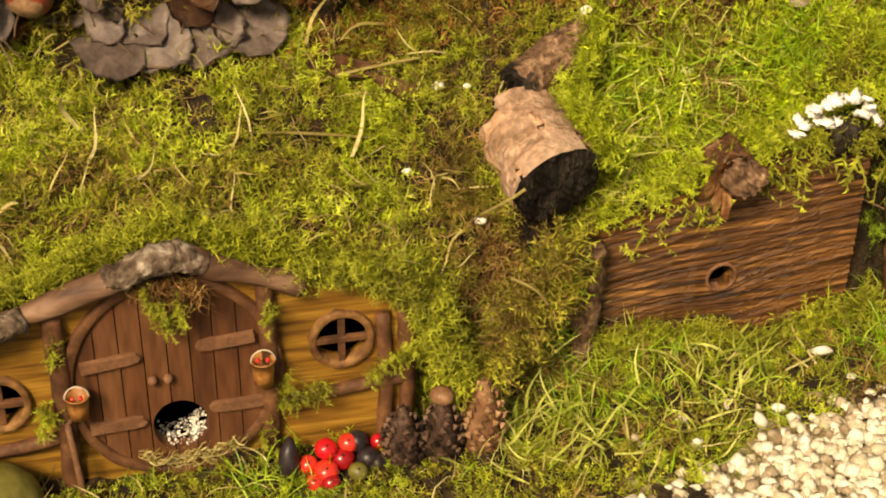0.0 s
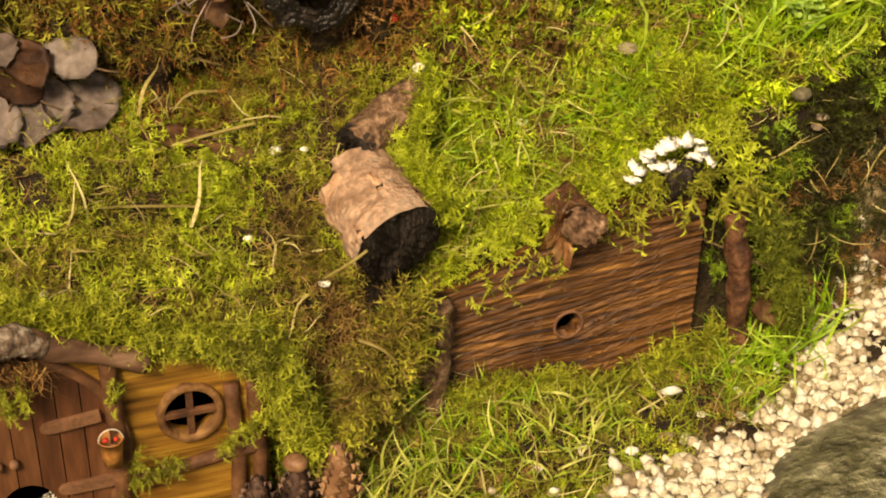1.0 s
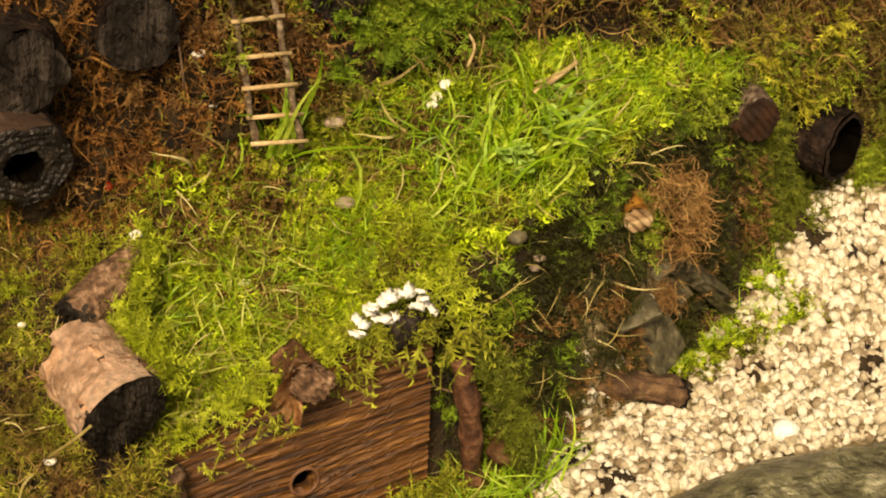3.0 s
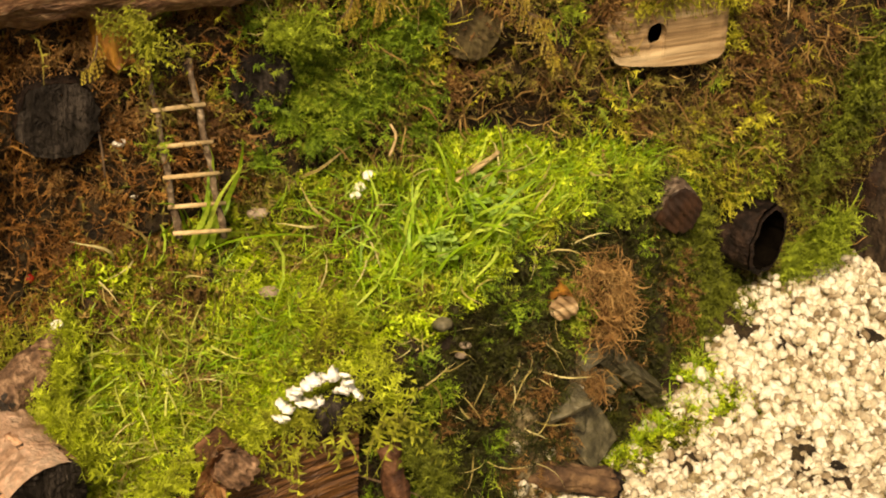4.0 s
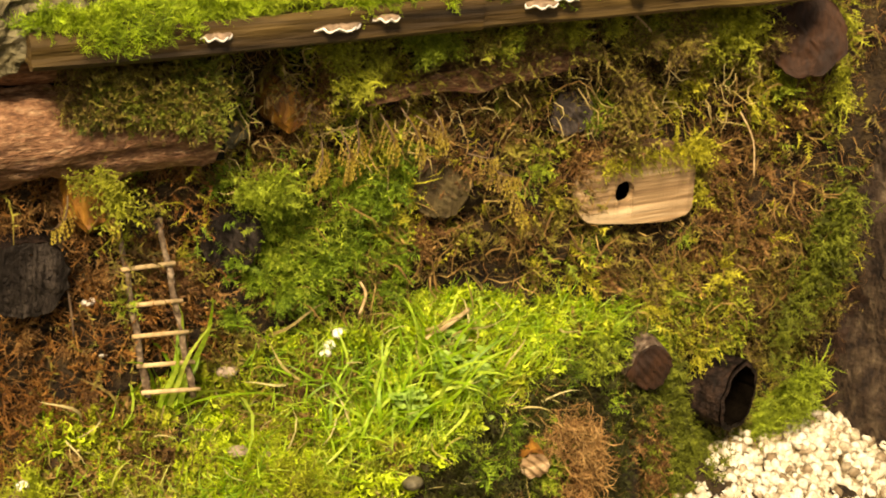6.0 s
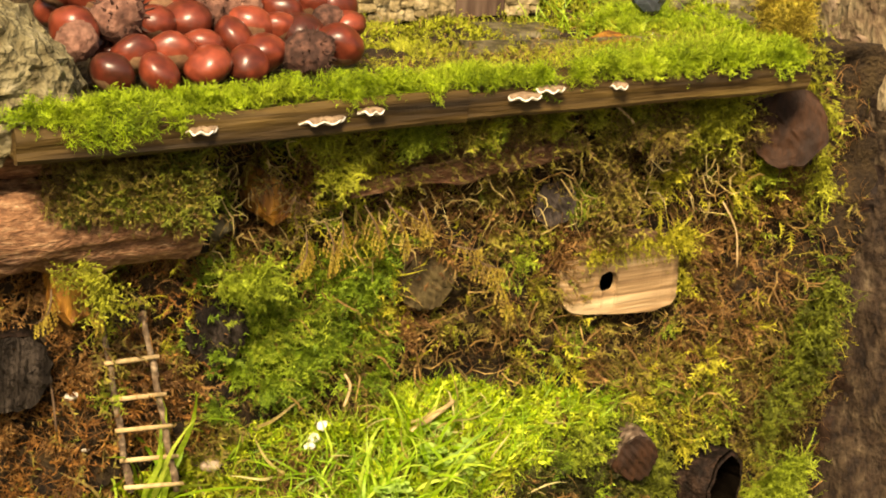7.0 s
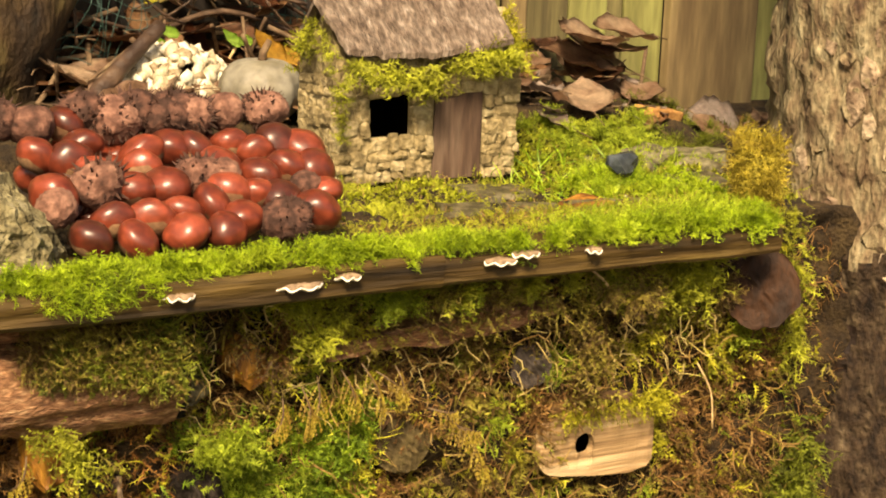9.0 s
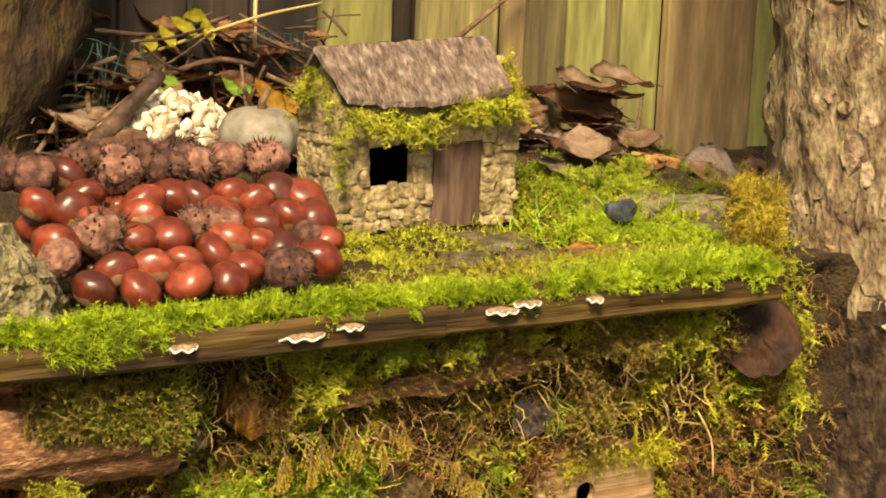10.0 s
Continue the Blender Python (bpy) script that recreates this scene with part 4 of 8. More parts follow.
for i, f in enumerate((.035, .19, .36, .535, .74)):
    bm = bmesh.new()
    a_, b_ = P0.lerp(P1, f), Q0.lerp(Q1, f + .012)
    e_ = (b_ - a_) * .14
    tube(bm, [a_ - e_ + Vector((0, -.003, 0)), (a_ + b_) / 2 + Vector((0, -.0032, .0004)), b_ + e_ + Vector((0, -.003, .0005))], [.0017, .0019, .0017], 8, .1)
    part("rung", bm, "twig_pale", lad, "pale peeled twig rung", True)

# ---- the tube, the tree, the fence ----
log("log", (.352, .056, .155), (.328, .125, .158), .031, "bark_dark", "bark_dark", "dark hollow log end with a black opening by the gravel", "", .12, 40, .85, 1.15)
tr = thing("tree", (.67, .12, .05), "old tree trunk with rough flaking brown bark beside the shelf", "tree")
bm = bmesh.new()
tz = np.linspace(0, 2.4, 260)
tube(bm, [(.648 - .01 * min(z, 1.2) + .006 * math.sin(z * 5), .13, z) for z in tz], [.157 - .022 * min(z, 1) for z in tz], 170, .06, 20)
for v in bm.verts:
    p = v.co
    k = noise.noise(Vector((p.x * 34, p.y * 34, p.z * 24))) + .7 * noise.noise(Vector((p.x * 85, p.y * 85, p.z * 70)))
    q = Vector((p.x - (.648 - .01 * min(p.z, 1.2)), p.y - .13, 0)).normalized()
    v.co += q * (.0045 * max(-.35, k) + .003 * (1 if k > .18 else 0))
low_bm, foot_bm = bm.copy(), bm.copy()


def wall_side(f):
    """Whether this face is in the dark reddish part: a ragged strip low on the side by the wall."""
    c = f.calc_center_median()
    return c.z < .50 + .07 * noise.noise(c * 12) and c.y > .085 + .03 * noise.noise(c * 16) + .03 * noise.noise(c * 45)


def at_foot(f):
    """Whether this face belongs to the darker bark of the foot."""
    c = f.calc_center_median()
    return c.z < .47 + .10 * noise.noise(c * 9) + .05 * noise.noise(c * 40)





bmesh.ops.delete(bm, geom=[f for f in bm.faces if wall_side(f) or at_foot(f)], context="FACES")
bmesh.ops.delete(low_bm, geom=[f for f in low_bm.faces if not wall_side(f)], context="FACES")
bmesh.ops.delete(foot_bm, geom=[f for f in foot_bm.faces if wall_side(f) or not at_foot(f)], context="FACES")
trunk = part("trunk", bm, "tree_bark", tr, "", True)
part("foot_bark", foot_bm, "tree_foot", tr, "darker bark mottled with grey at the foot", True)
part("inner_bark", low_bm, "tree_side", tr, "dark reddish bark low on the side by the wall", True)

rp = random.Random(17)
for i in range(230):
    a_ = rp.uniform(3.0, 4.9)
    z_ = rp.uniform(.50, 1.0)
    c_ = Vector((.648 - .01 * z_, .13, z_))
    r_ = .156 - .022 * z_
    w_, h_ = rp.uniform(.004, .014), rp.uniform(.006, .024)
    d_, s_ = Vector((math.cos(a_), math.sin(a_), 0)), Vector((-math.sin(a_), math.cos(a_), 0))
    bm = bmesh.new()
    n_ = 8
    o_ = c_ + d_ * (r_ + .002)
    rim = [o_ + s_ * w_ * math.cos(t) * rp.uniform(.6, 1.3) + Vector((0, 0, h_ * math.sin(t) * rp.uniform(.6, 1.3))) - d_ * .006 for t in np.linspace(0, 6.28, n_, endpoint=False)]
    lid = [bm.verts.new(o_ + (p - o_) * .85 + d_ * rp.uniform(.004, .009)) for p in rim]
    rim = [bm.verts.new(p) for p in rim]
    for k in range(n_):
        bm.faces.new((rim[k], rim[(k + 1) % n_], lid[(k + 1) % n_], lid[k]))
    bm.faces.new(lid)
    part("bark_plate", bm, "tree_plate" if i % 5 < 2 else "tree_bark", trunk)

fence = thing("fence", (.6, .68, .55), "weathered wooden fence boards green with algae", "fence", kind="structure")
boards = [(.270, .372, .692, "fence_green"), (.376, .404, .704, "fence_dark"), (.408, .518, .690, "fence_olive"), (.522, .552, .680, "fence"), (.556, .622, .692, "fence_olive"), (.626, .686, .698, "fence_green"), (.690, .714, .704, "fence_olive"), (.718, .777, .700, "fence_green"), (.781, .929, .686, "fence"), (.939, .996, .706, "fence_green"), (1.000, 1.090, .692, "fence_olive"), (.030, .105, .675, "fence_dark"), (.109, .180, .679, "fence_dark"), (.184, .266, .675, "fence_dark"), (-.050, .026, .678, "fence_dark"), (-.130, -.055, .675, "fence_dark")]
boards += [(1.095 + .115 * k, 1.205 + .115 * k, .69 + .01 * (k % 2), "fence" if k % 2 else "fence_green") for k in range(10)] + [(-.245 - .115 * k, -.135 - .115 * k, .69 + .01 * (k % 2), "fence_olive" if k % 2 else "fence_green") for k in range(6)]
says = {"fence": "olive brown weathered board", "fence_green": "board green with algae", "fence_olive": "grey-olive weathered board", "fence_dark": "fence board coloured dark as if in shade"}
for xa, xb, yy, mt in boards:
    bm = bmesh.new()
    box(bm, xa, xb, yy, yy + .016, .50, 1.6 + random.uniform(-.01, .01), .003, .002)
    part("board", bm, mt, fence, says[mt])
# added sheet, its dark colour stands for the shade between boards
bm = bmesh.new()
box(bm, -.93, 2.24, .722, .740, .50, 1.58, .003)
part("backing_board", bm, "fence_dark", fence, "backing coloured dark for the shade in the gaps")

# ---- conkers on the shelf ----
HEAP = [(-.232, .051), (-.2, .046), (-.162, .052), (-.132, .05), (-.21, .069), (-.183, .068), (-.157, .073), (-.116, .062), (-.13, .078), (-.243, .099), (-.238, .148), (-.216, .139), (-.2, .158), (-.182, .102), (-.165, .127), (-.155, .104), (-.16, .143), (-.117, .144), (-.134, .149), (-.085, .149), (-.069, .14), (-.043, .15), (-.024, .142), (-.052, .117), (-.077, .109), (-.03, .111), (-.052, .065), (-.074, .081), (-.092, .088), (-.035, .087), (-.204, .124), (-.113, .092), (-.204, .183), (-.104, .122)]


def heap_z(y):
    return .575 + .45 * (y - .03)


def conker(label):
    t = thing("conker", (0, 0, 0), label, "conker", "conkers heaped on the shelf")
    bm = bmesh.new()
    blob(bm, (0, 0, 0), (.0152, .0148, .0136), 3, .14, 75)
    part("shell", bm, "conker", t, "", True)
    bm = bmesh.new()
    vs = blob(bm, (0, 0, 0), (.01535, .01495, .01375), 3, .14, 75)
    bmesh.ops.delete(bm, geom=[v for v in vs if v.co.z > -.0085], context="VERTS")
    part("scar", bm, "conker_scar", t, "pale matt scar", True)
    return t


first = conker("glossy red-brown conker in a heap on the shelf")
rnd = random.Random(5)
for i, (x, y) in enumerate(HEAP):
    s = rnd.uniform(.92, 1.2)
    e = Euler((rnd.uniform(-.9, .9), rnd.uniform(-.6, .6), rnd.uniform(-1.2, 1.2)))
    if rnd.random() < .07:
        e.x += math.pi * .7
    m = Matrix.LocRotScale((x, y, heap_z(y)), e, (s, s * rnd.uniform(.92, 1.05), s * rnd.uniform(.88, 1.05)))
    if i == 0:
        first.matrix_basis = m
    else:
        copy_thing(first, m)
for i in range(34):
    x, y = rnd.uniform(-.235, -.04), rnd.uniform(.08, .19)
    copy_thing(first, Matrix.LocRotScale((x, y, max(.577, heap_z(y) - .027)), Euler((rnd.uniform(-.9, .9), rnd.uniform(-.9, .9), rnd.uniform(-1, 1))), (1, 1, 1)))


def bur(at, r, seed, bare=False):
    rr = random.Random(seed)
    t = thing("conker_husk", at, "dry brown conker husk with short spikes" if not bare else "smooth dry brown conker husk", "husk", "husks among the conkers")
    bm = bmesh.new()
    for v in blob(bm, at, (r, r, r * .85), 4, .3, 50):
        v.co += (v.co - Vector(at)) * (.16 * abs(noise.noise(v.co * 210)) + .06 * noise.noise(v.co * 420))
    part("shell", bm, "bur", t, "", True)
    if bare:
        return
    bm = bmesh.new()
    for k in range(110):
        d = Vector((rr.gauss(0, 1), rr.gauss(0, 1), rr.gauss(0, 1))).normalized()
        b = Vector(at) + Vector((d.x * r, d.y * r, d.z * r * .85))
        s1 = d.orthogonal().normalized() * r * .085
        s2 = d.cross(s1)
        tip = bm.verts.new(b + d * r * rr.uniform(.22, .42) + s1 * rr.uniform(-1.5, 1.5))
        bs = [bm.verts.new(b - d * r * .1 + s1 * math.cos(a) + s2 * math.sin(a)) for a in (0, 2.1, 4.2)]
        for q in range(3):
            bm.faces.new((bs[q], bs[(q + 1) % 3], tip))
    part("spiny_coat", bm, "bur_spike", t, "coat of short stiff spikes", kind="stuff")


for i, (x, y, r, bare) in enumerate(((-.206, .105, .019, 0), (-.084, .05, .016, 0), (-.128, .180, .0165, 0), (-.148, .190, .018, 0), (-.232, .178, .017, 1), (-.168, .180, .0185, 0), (-.188, .190, .017, 0), (-.1, .183, .016, 0), (-.074, .186, .0155, 1), (-.04, .187, .0155, 0), (-.11, .104, .014, 1), (-.128, .108, .016, 0), (-.245, .083, .014, 1), (-.049, .089, .011, 1), (-.255, .187, .016, 0), (-.115, .19, .017, 0))):
    bur((x, y, heap_z(y) + .004), r * (1.02 if bare else 1.1), i, bool(bare))

# the pale bark log that holds the heap
bm = bmesh.new()
for v in blob(bm, (-.335, .080, .588), (.083, .082, .058), 5, .22, 13):
    q_ = v.co.copy()
    k_ = .14 * noise.noise(q_ * 42) + .10 * abs(noise.noise(Vector((q_.x * 60, q_.y * 60, q_.z * 190)))) + .07 * noise.noise(q_ * 150)
    v.co += (q_ - Vector((-.335, .080, .588))) * k_ - Vector((0, 0, .35 * max(0, q_.x + .30)))
part("stone", bm, "bark_lichen", None, "rough olive-grey lichen covered stone holding the conkers", False, "", "stone")

# ---- the stone cottage ----
cot = thing("stone_cottage", (.2, .33, .557), "miniature stone cottage with a bark roof on the shelf", "miniature house")
CX0, CX1, CY0, CY1, CZ0, CZ1 = .0986, .303, .320, .392, .555, .672
bm = bmesh.new()
holes = lambda x, mid: ([(CZ0, .596), (.640, CZ1)] if .136 < mid < .1825 else [(.640, CZ1)] if .2055 < mid < .261 else [(CZ0, CZ1)])
panel(bm, [CX0 + .003, .136, .1825, .2055, .261, CX1 - .003], holes, CY0 + .004, CY0 + .012)
box(bm, CX0 + .003, CX0 + .011, CY0 + .012, CY1, CZ0, CZ1)
box(bm, CX1 - .011, CX1 - .003, CY0 + .012, CY1, CZ0, CZ1)
box(bm, CX0 + .003, CX1 - .003, CY1, CY1 + .008, CZ0, CZ1)
core = part("wall", bm, "stone_wall", cot, "mortared stone walls")


def stones_row(parent, place_, length, z0, z1, skip, seed):
    """Rubble: uneven stones of several sizes, bedded in rough courses."""
    rr = random.Random(seed)
    z = z0
    while z < z1 - .003:
        h = rr.uniform(.009, .0165)
        u = -rr.uniform(0, .012)
        while u < length:
            w = rr.choice((rr.uniform(.010, .018), rr.uniform(.018, .034)))
            a, b = max(u, 0), min(u + w, length)
            up, dn = rr.uniform(-.0025, .0030), rr.uniform(-.0030, .0020)
            if b - a > .004:
                for p, q, za, zb in skip:
                    if zb > z + h * .5 > za and a < q and b > p:
                        if a < p:
                            b = p
                        elif b > q:
                            a = q
                        else:
                            b = a
                if b - a > .003:
                    bm = bmesh.new()
                    vs = box(bm, a + .0003, b - .0003, -.0010 - rr.uniform(0, .0036), .006, z + dn, min(z + h + up, z1), min(.0034, (b - a) * .28), .0019)
                    for v in vs:
                        v.co.y += .0012 * noise.noise(v.co * 130 + Vector((seed * 9, 0, 0)))
                        v.co = place_ @ v.co
                    part("stone", bm, "stone_wall", parent)
            u += w
        z += h


stones_row(core, Matrix.Translation((CX0, CY0 + .004, 0)), CX1 - CX0, CZ0, CZ1, [(.136 - CX0, .1825 - CX0, .596, .640), (.2055 - CX0, .261 - CX0, CZ0, .640)], 1)
stones_row(core, Matrix.Translation((CX0 + .004, CY1 + .006, 0)) @ Matrix.Rotation(-math.pi / 2, 4, "Z"), CY1 - CY0 + .004, CZ0, CZ1, [], 2)
bm = bmesh.new()
box(bm, .2065, .260, CY0 + .003, CY0 + .008, CZ0, .6395, .0008)
part("door", bm, "cottage_door", cot, "plain dark brown wooden door")
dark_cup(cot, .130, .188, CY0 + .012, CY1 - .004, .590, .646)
# bark roof: two slopes of a thin uneven slab
for side, (ye, ze) in enumerate(((.303, .678), (.405, .678))):
    bm = bmesh.new()
    rows_ = []
    for i in range(25):
        f = i / 24
        row = []
        for k in range(9):
            g = k / 8
            x = (.0905 + (.278 - .0905) * f) * (1 - g) + (.100 + (.279 - .100) * f) * g
            y = .352 + (ye - .352) * g
            z = (.7195 + .010 * f) * (1 - g) + (ze + .007 * f - .008 * math.sin(f * 3.1) + .004 * noise.noise(Vector((f * 11, 2, side)))) * g
            row.append(Vector((x + .0015 * noise.noise(Vector((g * 9, f * 3, 1))), y, z + .003 * noise.noise(Vector((f * 14, g * 3, side))) + .0016 * noise.noise(Vector((f * 40, g * 12, side))))))
        rows_.append(row)
    up = [[bm.verts.new(p + Vector((0, 0, .0055))) for p in r] for r in rows_]
    dn = [[bm.verts.new(p) for p in r] for r in rows_]
    for i in range(24):
        for k in range(8):
            bm.faces.new((up[i][k], up[i + 1][k], up[i + 1][k + 1], up[i][k + 1]))
            bm.faces.new((dn[i][k + 1], dn[i + 1][k + 1], dn[i + 1][k], dn[i][k]))
        bm.faces.new((up[i][8], up[i + 1][8], dn[i + 1][8], dn[i][8]))
    for k in range(8):
        bm.faces.new((up[0][k], up[0][k + 1], dn[0][k + 1], dn[0][k]))
        bm.faces.new((up[24][k + 1], up[24][k], dn[24][k], dn[24][k + 1]))
    part("roof", bm, "roof_bark", cot, "slab of grey-brown bark laid as roof")
for x in (CX0 + .004, CX1 - .012):
    bm = bmesh.new()
    v = [bm.verts.new(p) for p in ((x, CY0 + .004, CZ1 - .001), (x, CY1 + .006, CZ1 - .001), (x, .352, .716), (x + .008, CY0 + .004, CZ1 - .001), (x + .008, CY1 + .006, CZ1 - .001), (x + .008, .352, .716))]
    for f in ((0, 1, 2), (5, 4, 3), (0, 3, 4, 1), (1, 4, 5, 2), (2, 5, 3, 0)):
        bm.faces.new([v[k] for k in f])
    part("gable", bm, "stone_wall", cot, "stone gable under the roof")


# ---- stones, leaves and cones ----
def pebble(x, y, r, material, label, dz=.35, cat="pebble", seed=0, group="", flat=.65, z=None):
    t_ = Vector((x, y, land(x, y) + r * dz if z is None else z))
    bm = bmesh.new()
    blob(bm, t_, (r, r * .8, r * flat), 2, .35, 18 / max(r, .004) * .05)
    ob = part("pebble" if cat == "pebble" else cat, bm, material, None, label, True, "", cat)
    if group:
        tagged(ob, group=group)
    return ob


for x, y, z, r in ((-.3295, .0255, .2335, .0052), (-.4414, .0114, .1907, .0050), (-.4207, .0073, .1909, .0034), (-.2519, .0723, .3037, .0056), (-.2634, .0650, .3490, .0050), (-.3831, .0640, .3325, .0052), (-.4755, -.0457, .1590, .0042), (-.258, -.0008, .1909, .0048), (-.2874, -.0045, .1807, .0055), (-.6212, -.103, .1828, .0038), (-.0600, .0640, .2885, .0068), (-.0700, .0600, .2820, .0060), (-.0760, .0560, .2770, .0050), (-.4296, -.0773, .1327, .0042)):
    pebble(x, y, r, "white_stone", "small white pebble lying in the moss", z=z, group="white pebbles in the moss")
for x, y, z, r in ((-.1676, .0182, .2285, .0095), (-.1482, .0098, .2250, .0062), (-.0324, -.0434, .1729, .0052), (-.0270, -.0400, .1790, .0056), (-.1557, .0648, .2735, .0090), (-.35, -.09, .006, .0045)):
    pebble(x, y, r, "pebble", "brownish pebble lying in the moss", z=z, group="brown pebbles in the moss", flat=.5)
pebble(-.0487, -.0403, .0085, "slate_dark", "dark grey stone in the edge of the lawn", z=.2025, flat=.6)
for x, y in ((.027, .060), (-.335, .075)):
    t_ = thing("berry", (x, y, land(x, y) + .006), "small dark red berry lying in the moss", "berry", "fallen berries")
    bm = bmesh.new()
    blob(bm, (x, y, land(x, y) + .007), (.005, .005, .0045), 2, .1, 200)
    part("skin", bm, "berry", t_, "", True)


def fir_cone(at, h, r, material, label, cap=False):
    """A closed cone: rows of overlapping scales round a core."""
    t = thing("pine_cone", at, label, "pine cone", "cones beside the house")
    bm = bmesh.new()
    x, y, z = at
    tube(bm, [(x, y, z + h * f) for f in (0, .2, .5, .8, 1)], [r * .6, r * .85, r * .75, r * .45, r * .12], 12)
    part("core", bm, material, t, "", True)
    nrow = 12
    for i in range(nrow):
        f = i / (nrow - 1)
        rad = r * (math.sin(math.pi * (.22 + .74 * f)) ** .8) * (1 - .12 * f)
        zz = z + h * (.04 + .92 * f)
        k = max(5, int(10 * rad / r))
        for q in range(k):
            a = 2 * math.pi * (q + .5 * (i % 2)) / k + i * .07
            d, s_ = Vector((math.cos(a), math.sin(a), 0)), Vector((-math.sin(a), math.cos(a), 0))
            w = 3.1 * rad / k
            o = Vector((x, y, zz))
            hh = h / nrow
            bm = bmesh.new()
            v = [bm.verts.new(p) for p in (o + d * rad * .85 - Vector((0, 0, hh * .8)), o + d * rad * 1.02 - s_ * w * .60 + Vector((0, 0, hh * .1)), o + d * rad * 1.10 - s_ * w * .25 + Vector((0, 0, hh * .62)), o + d * rad * 1.13 + Vector((0, 0, hh * .75)), o + d * rad * 1.10 + s_ * w * .25 + Vector((0, 0, hh * .62)), o + d * rad * 1.02 + s_ * w * .60 + Vector((0, 0, hh * .1)), o + d * rad * 1.12 + Vector((0, 0, hh * .25)), o + d * rad * .80 + Vector((0, 0, hh * .6)))]
            for fc in ((0, 6, 1), (1, 6, 2), (2, 6, 3), (3, 6, 4), (4, 6, 5), (5, 6, 0), (1, 2, 7), (2, 3, 7), (3, 4, 7), (4, 5, 7)):
                bm.faces.new([v[j] for j in fc])
            part("scale", bm, material, t)
    if cap:
        bm = bmesh.new()
        blob(bm, (x, y, z + h * 1.02), (.0085, .0085, .007), 2, .3, 120)
        part("cap", bm, "leaf_brown", t, "brown withered cap on the tip", True)


fir_cone((-.503, -.170, -.002), .054, .0155, "cone_dark", "dark closed pine cone standing by the house")
fir_cone((-.476, -.172, -.002), .060, .0150, "cone_dark", "dark pine cone with a withered brown cap", True)
fir_cone((-.446, -.168, -.002), .066, .0165, "cone_light", "light brown pine cone standing on the grass")
for i, (x, y, dz, r, mt) in enumerate(((-.558, -.176, .007, .0088, "berry"), (-.545, -.166, .008, .0088, "berry"), (-.569, -.166, .006, .0075, "berry"), (-.556, -.164, .017, .0082, "berry"), (-.540, -.160, .016, .0072, "berry"), (-.567, -.182, .004, .0065, "berry"), (-.556, -.184, .004, .0068, "berry"), (-.518, -.158, .012, .006, "berry"), (-.527, -.168, .007, .0085, "berry_dark"), (-.533, -.158, .015, .0082, "berry_dark"), (-.521, -.172, .005, .007, "berry_dark"), (-.536, -.178, .005, .0072, "gourd"))):
    t_ = thing("berry", (x, y, dz - r), "glossy red berry heaped beside the cones" if mt == "berry" else "dark blue-black berry beside the red ones" if mt == "berry_dark" else "pale brown nut among the berries", "berry", "berries beside the house")
    bm = bmesh.new()
    blob(bm, (x, y, dz), (r, r, r * .92), 3, .05, 100)
    part("skin", bm, mt, t_, "", True)
    bm = bmesh.new()
    blob(bm, (x, y - r * .5, dz + r * .8), (r * .14, r * .14, r * .1), 1, .3, 400)
    part("stalk_end", bm, "berry_dark", t_)
bm = bmesh.new()
tube(bm, [(-.583, -.172, -.004), (-.583, -.170, .010), (-.582, -.166, .022), (-.580, -.162, .03)], [.005, .0075, .0065, .002], 10, .15)
part("seed_pod", bm, "berry_dark", None, "dark grey elongated seed pod by the berries", True, "", "seed pod")
# gourd
g_ = thing("gourd", (-.782, -.178, 0), "olive green dried gourd with a round dark hole", "gourd")
bm = bmesh.new()
blob(bm, (-.782, -.178, .015), (.035, .035, .031), 4, .06, 30)
part("skin", bm, "gourd", g_, "", True)
# no real opening: a black ball paints the shade of the hole
bm = bmesh.new()
blob(bm, (-.772, -.206, .004), (.010, .008, .010), 2, 0)
part("hollow", bm, "shade_black", g_, "black ball standing for the shaded hole", True)


def leaf(x, y, z, size, turn, tilt, lean, material, label, group, curl=.25, wide=.85, category="leaf"):
    """A fallen leaf: a pointed oval blade with a fold along its rib, curled, and a stalk."""
    t = thing("leaf", (x, y, z), label, category, group)
    m = Matrix.Translation((x, y, z)) @ Euler((tilt, lean, 0)).to_matrix().to_4x4() @ Matrix.Rotation(turn, 4, "Z")
    bm = bmesh.new()
    nl, nw = 10, 6
    g = []
    for i in range(nl + 1):
        f = i / nl
        w = wide * math.sin(math.pi * min(1, f * 1.02)) ** .7 * (1.15 - .55 * f) * .5
        row = []
        for k in range(nw + 1):
            q = 2 * k / nw - 1
            ww = w * (1 + .13 * math.sin(i * 2.9 + x * 300) * abs(q))
            row.append(bm.verts.new(m @ Vector((q * ww * size, (f - .5) * size, size * (curl * (q * ww) ** 2 * 2.2 + curl * .5 * (f - .5) ** 2 + .025 * math.sin(i * 1.7 + q * 2 + x * 90))))))
        g.append(row)
    for i in range(nl):
        for k in range(nw):
            bm.faces.new((g[i][k], g[i][k + 1], g[i + 1][k + 1], g[i + 1][k]))
    ex = bmesh.ops.solidify(bm, geom=list(bm.faces), thickness=.0006)
    part("blade", bm, material, t, "", True)
    bm = bmesh.new()
    tube(bm, [m @ Vector((0, -.5 * size, curl * .12 * size)), m @ Vector((.03 * size, -.68 * size, .04 * size)), m @ Vector((.09 * size, -.85 * size, .02 * size))], [.0009, .0008, .0007], 6)
    part("stalk", bm, "twig", t, "", True)
    return t


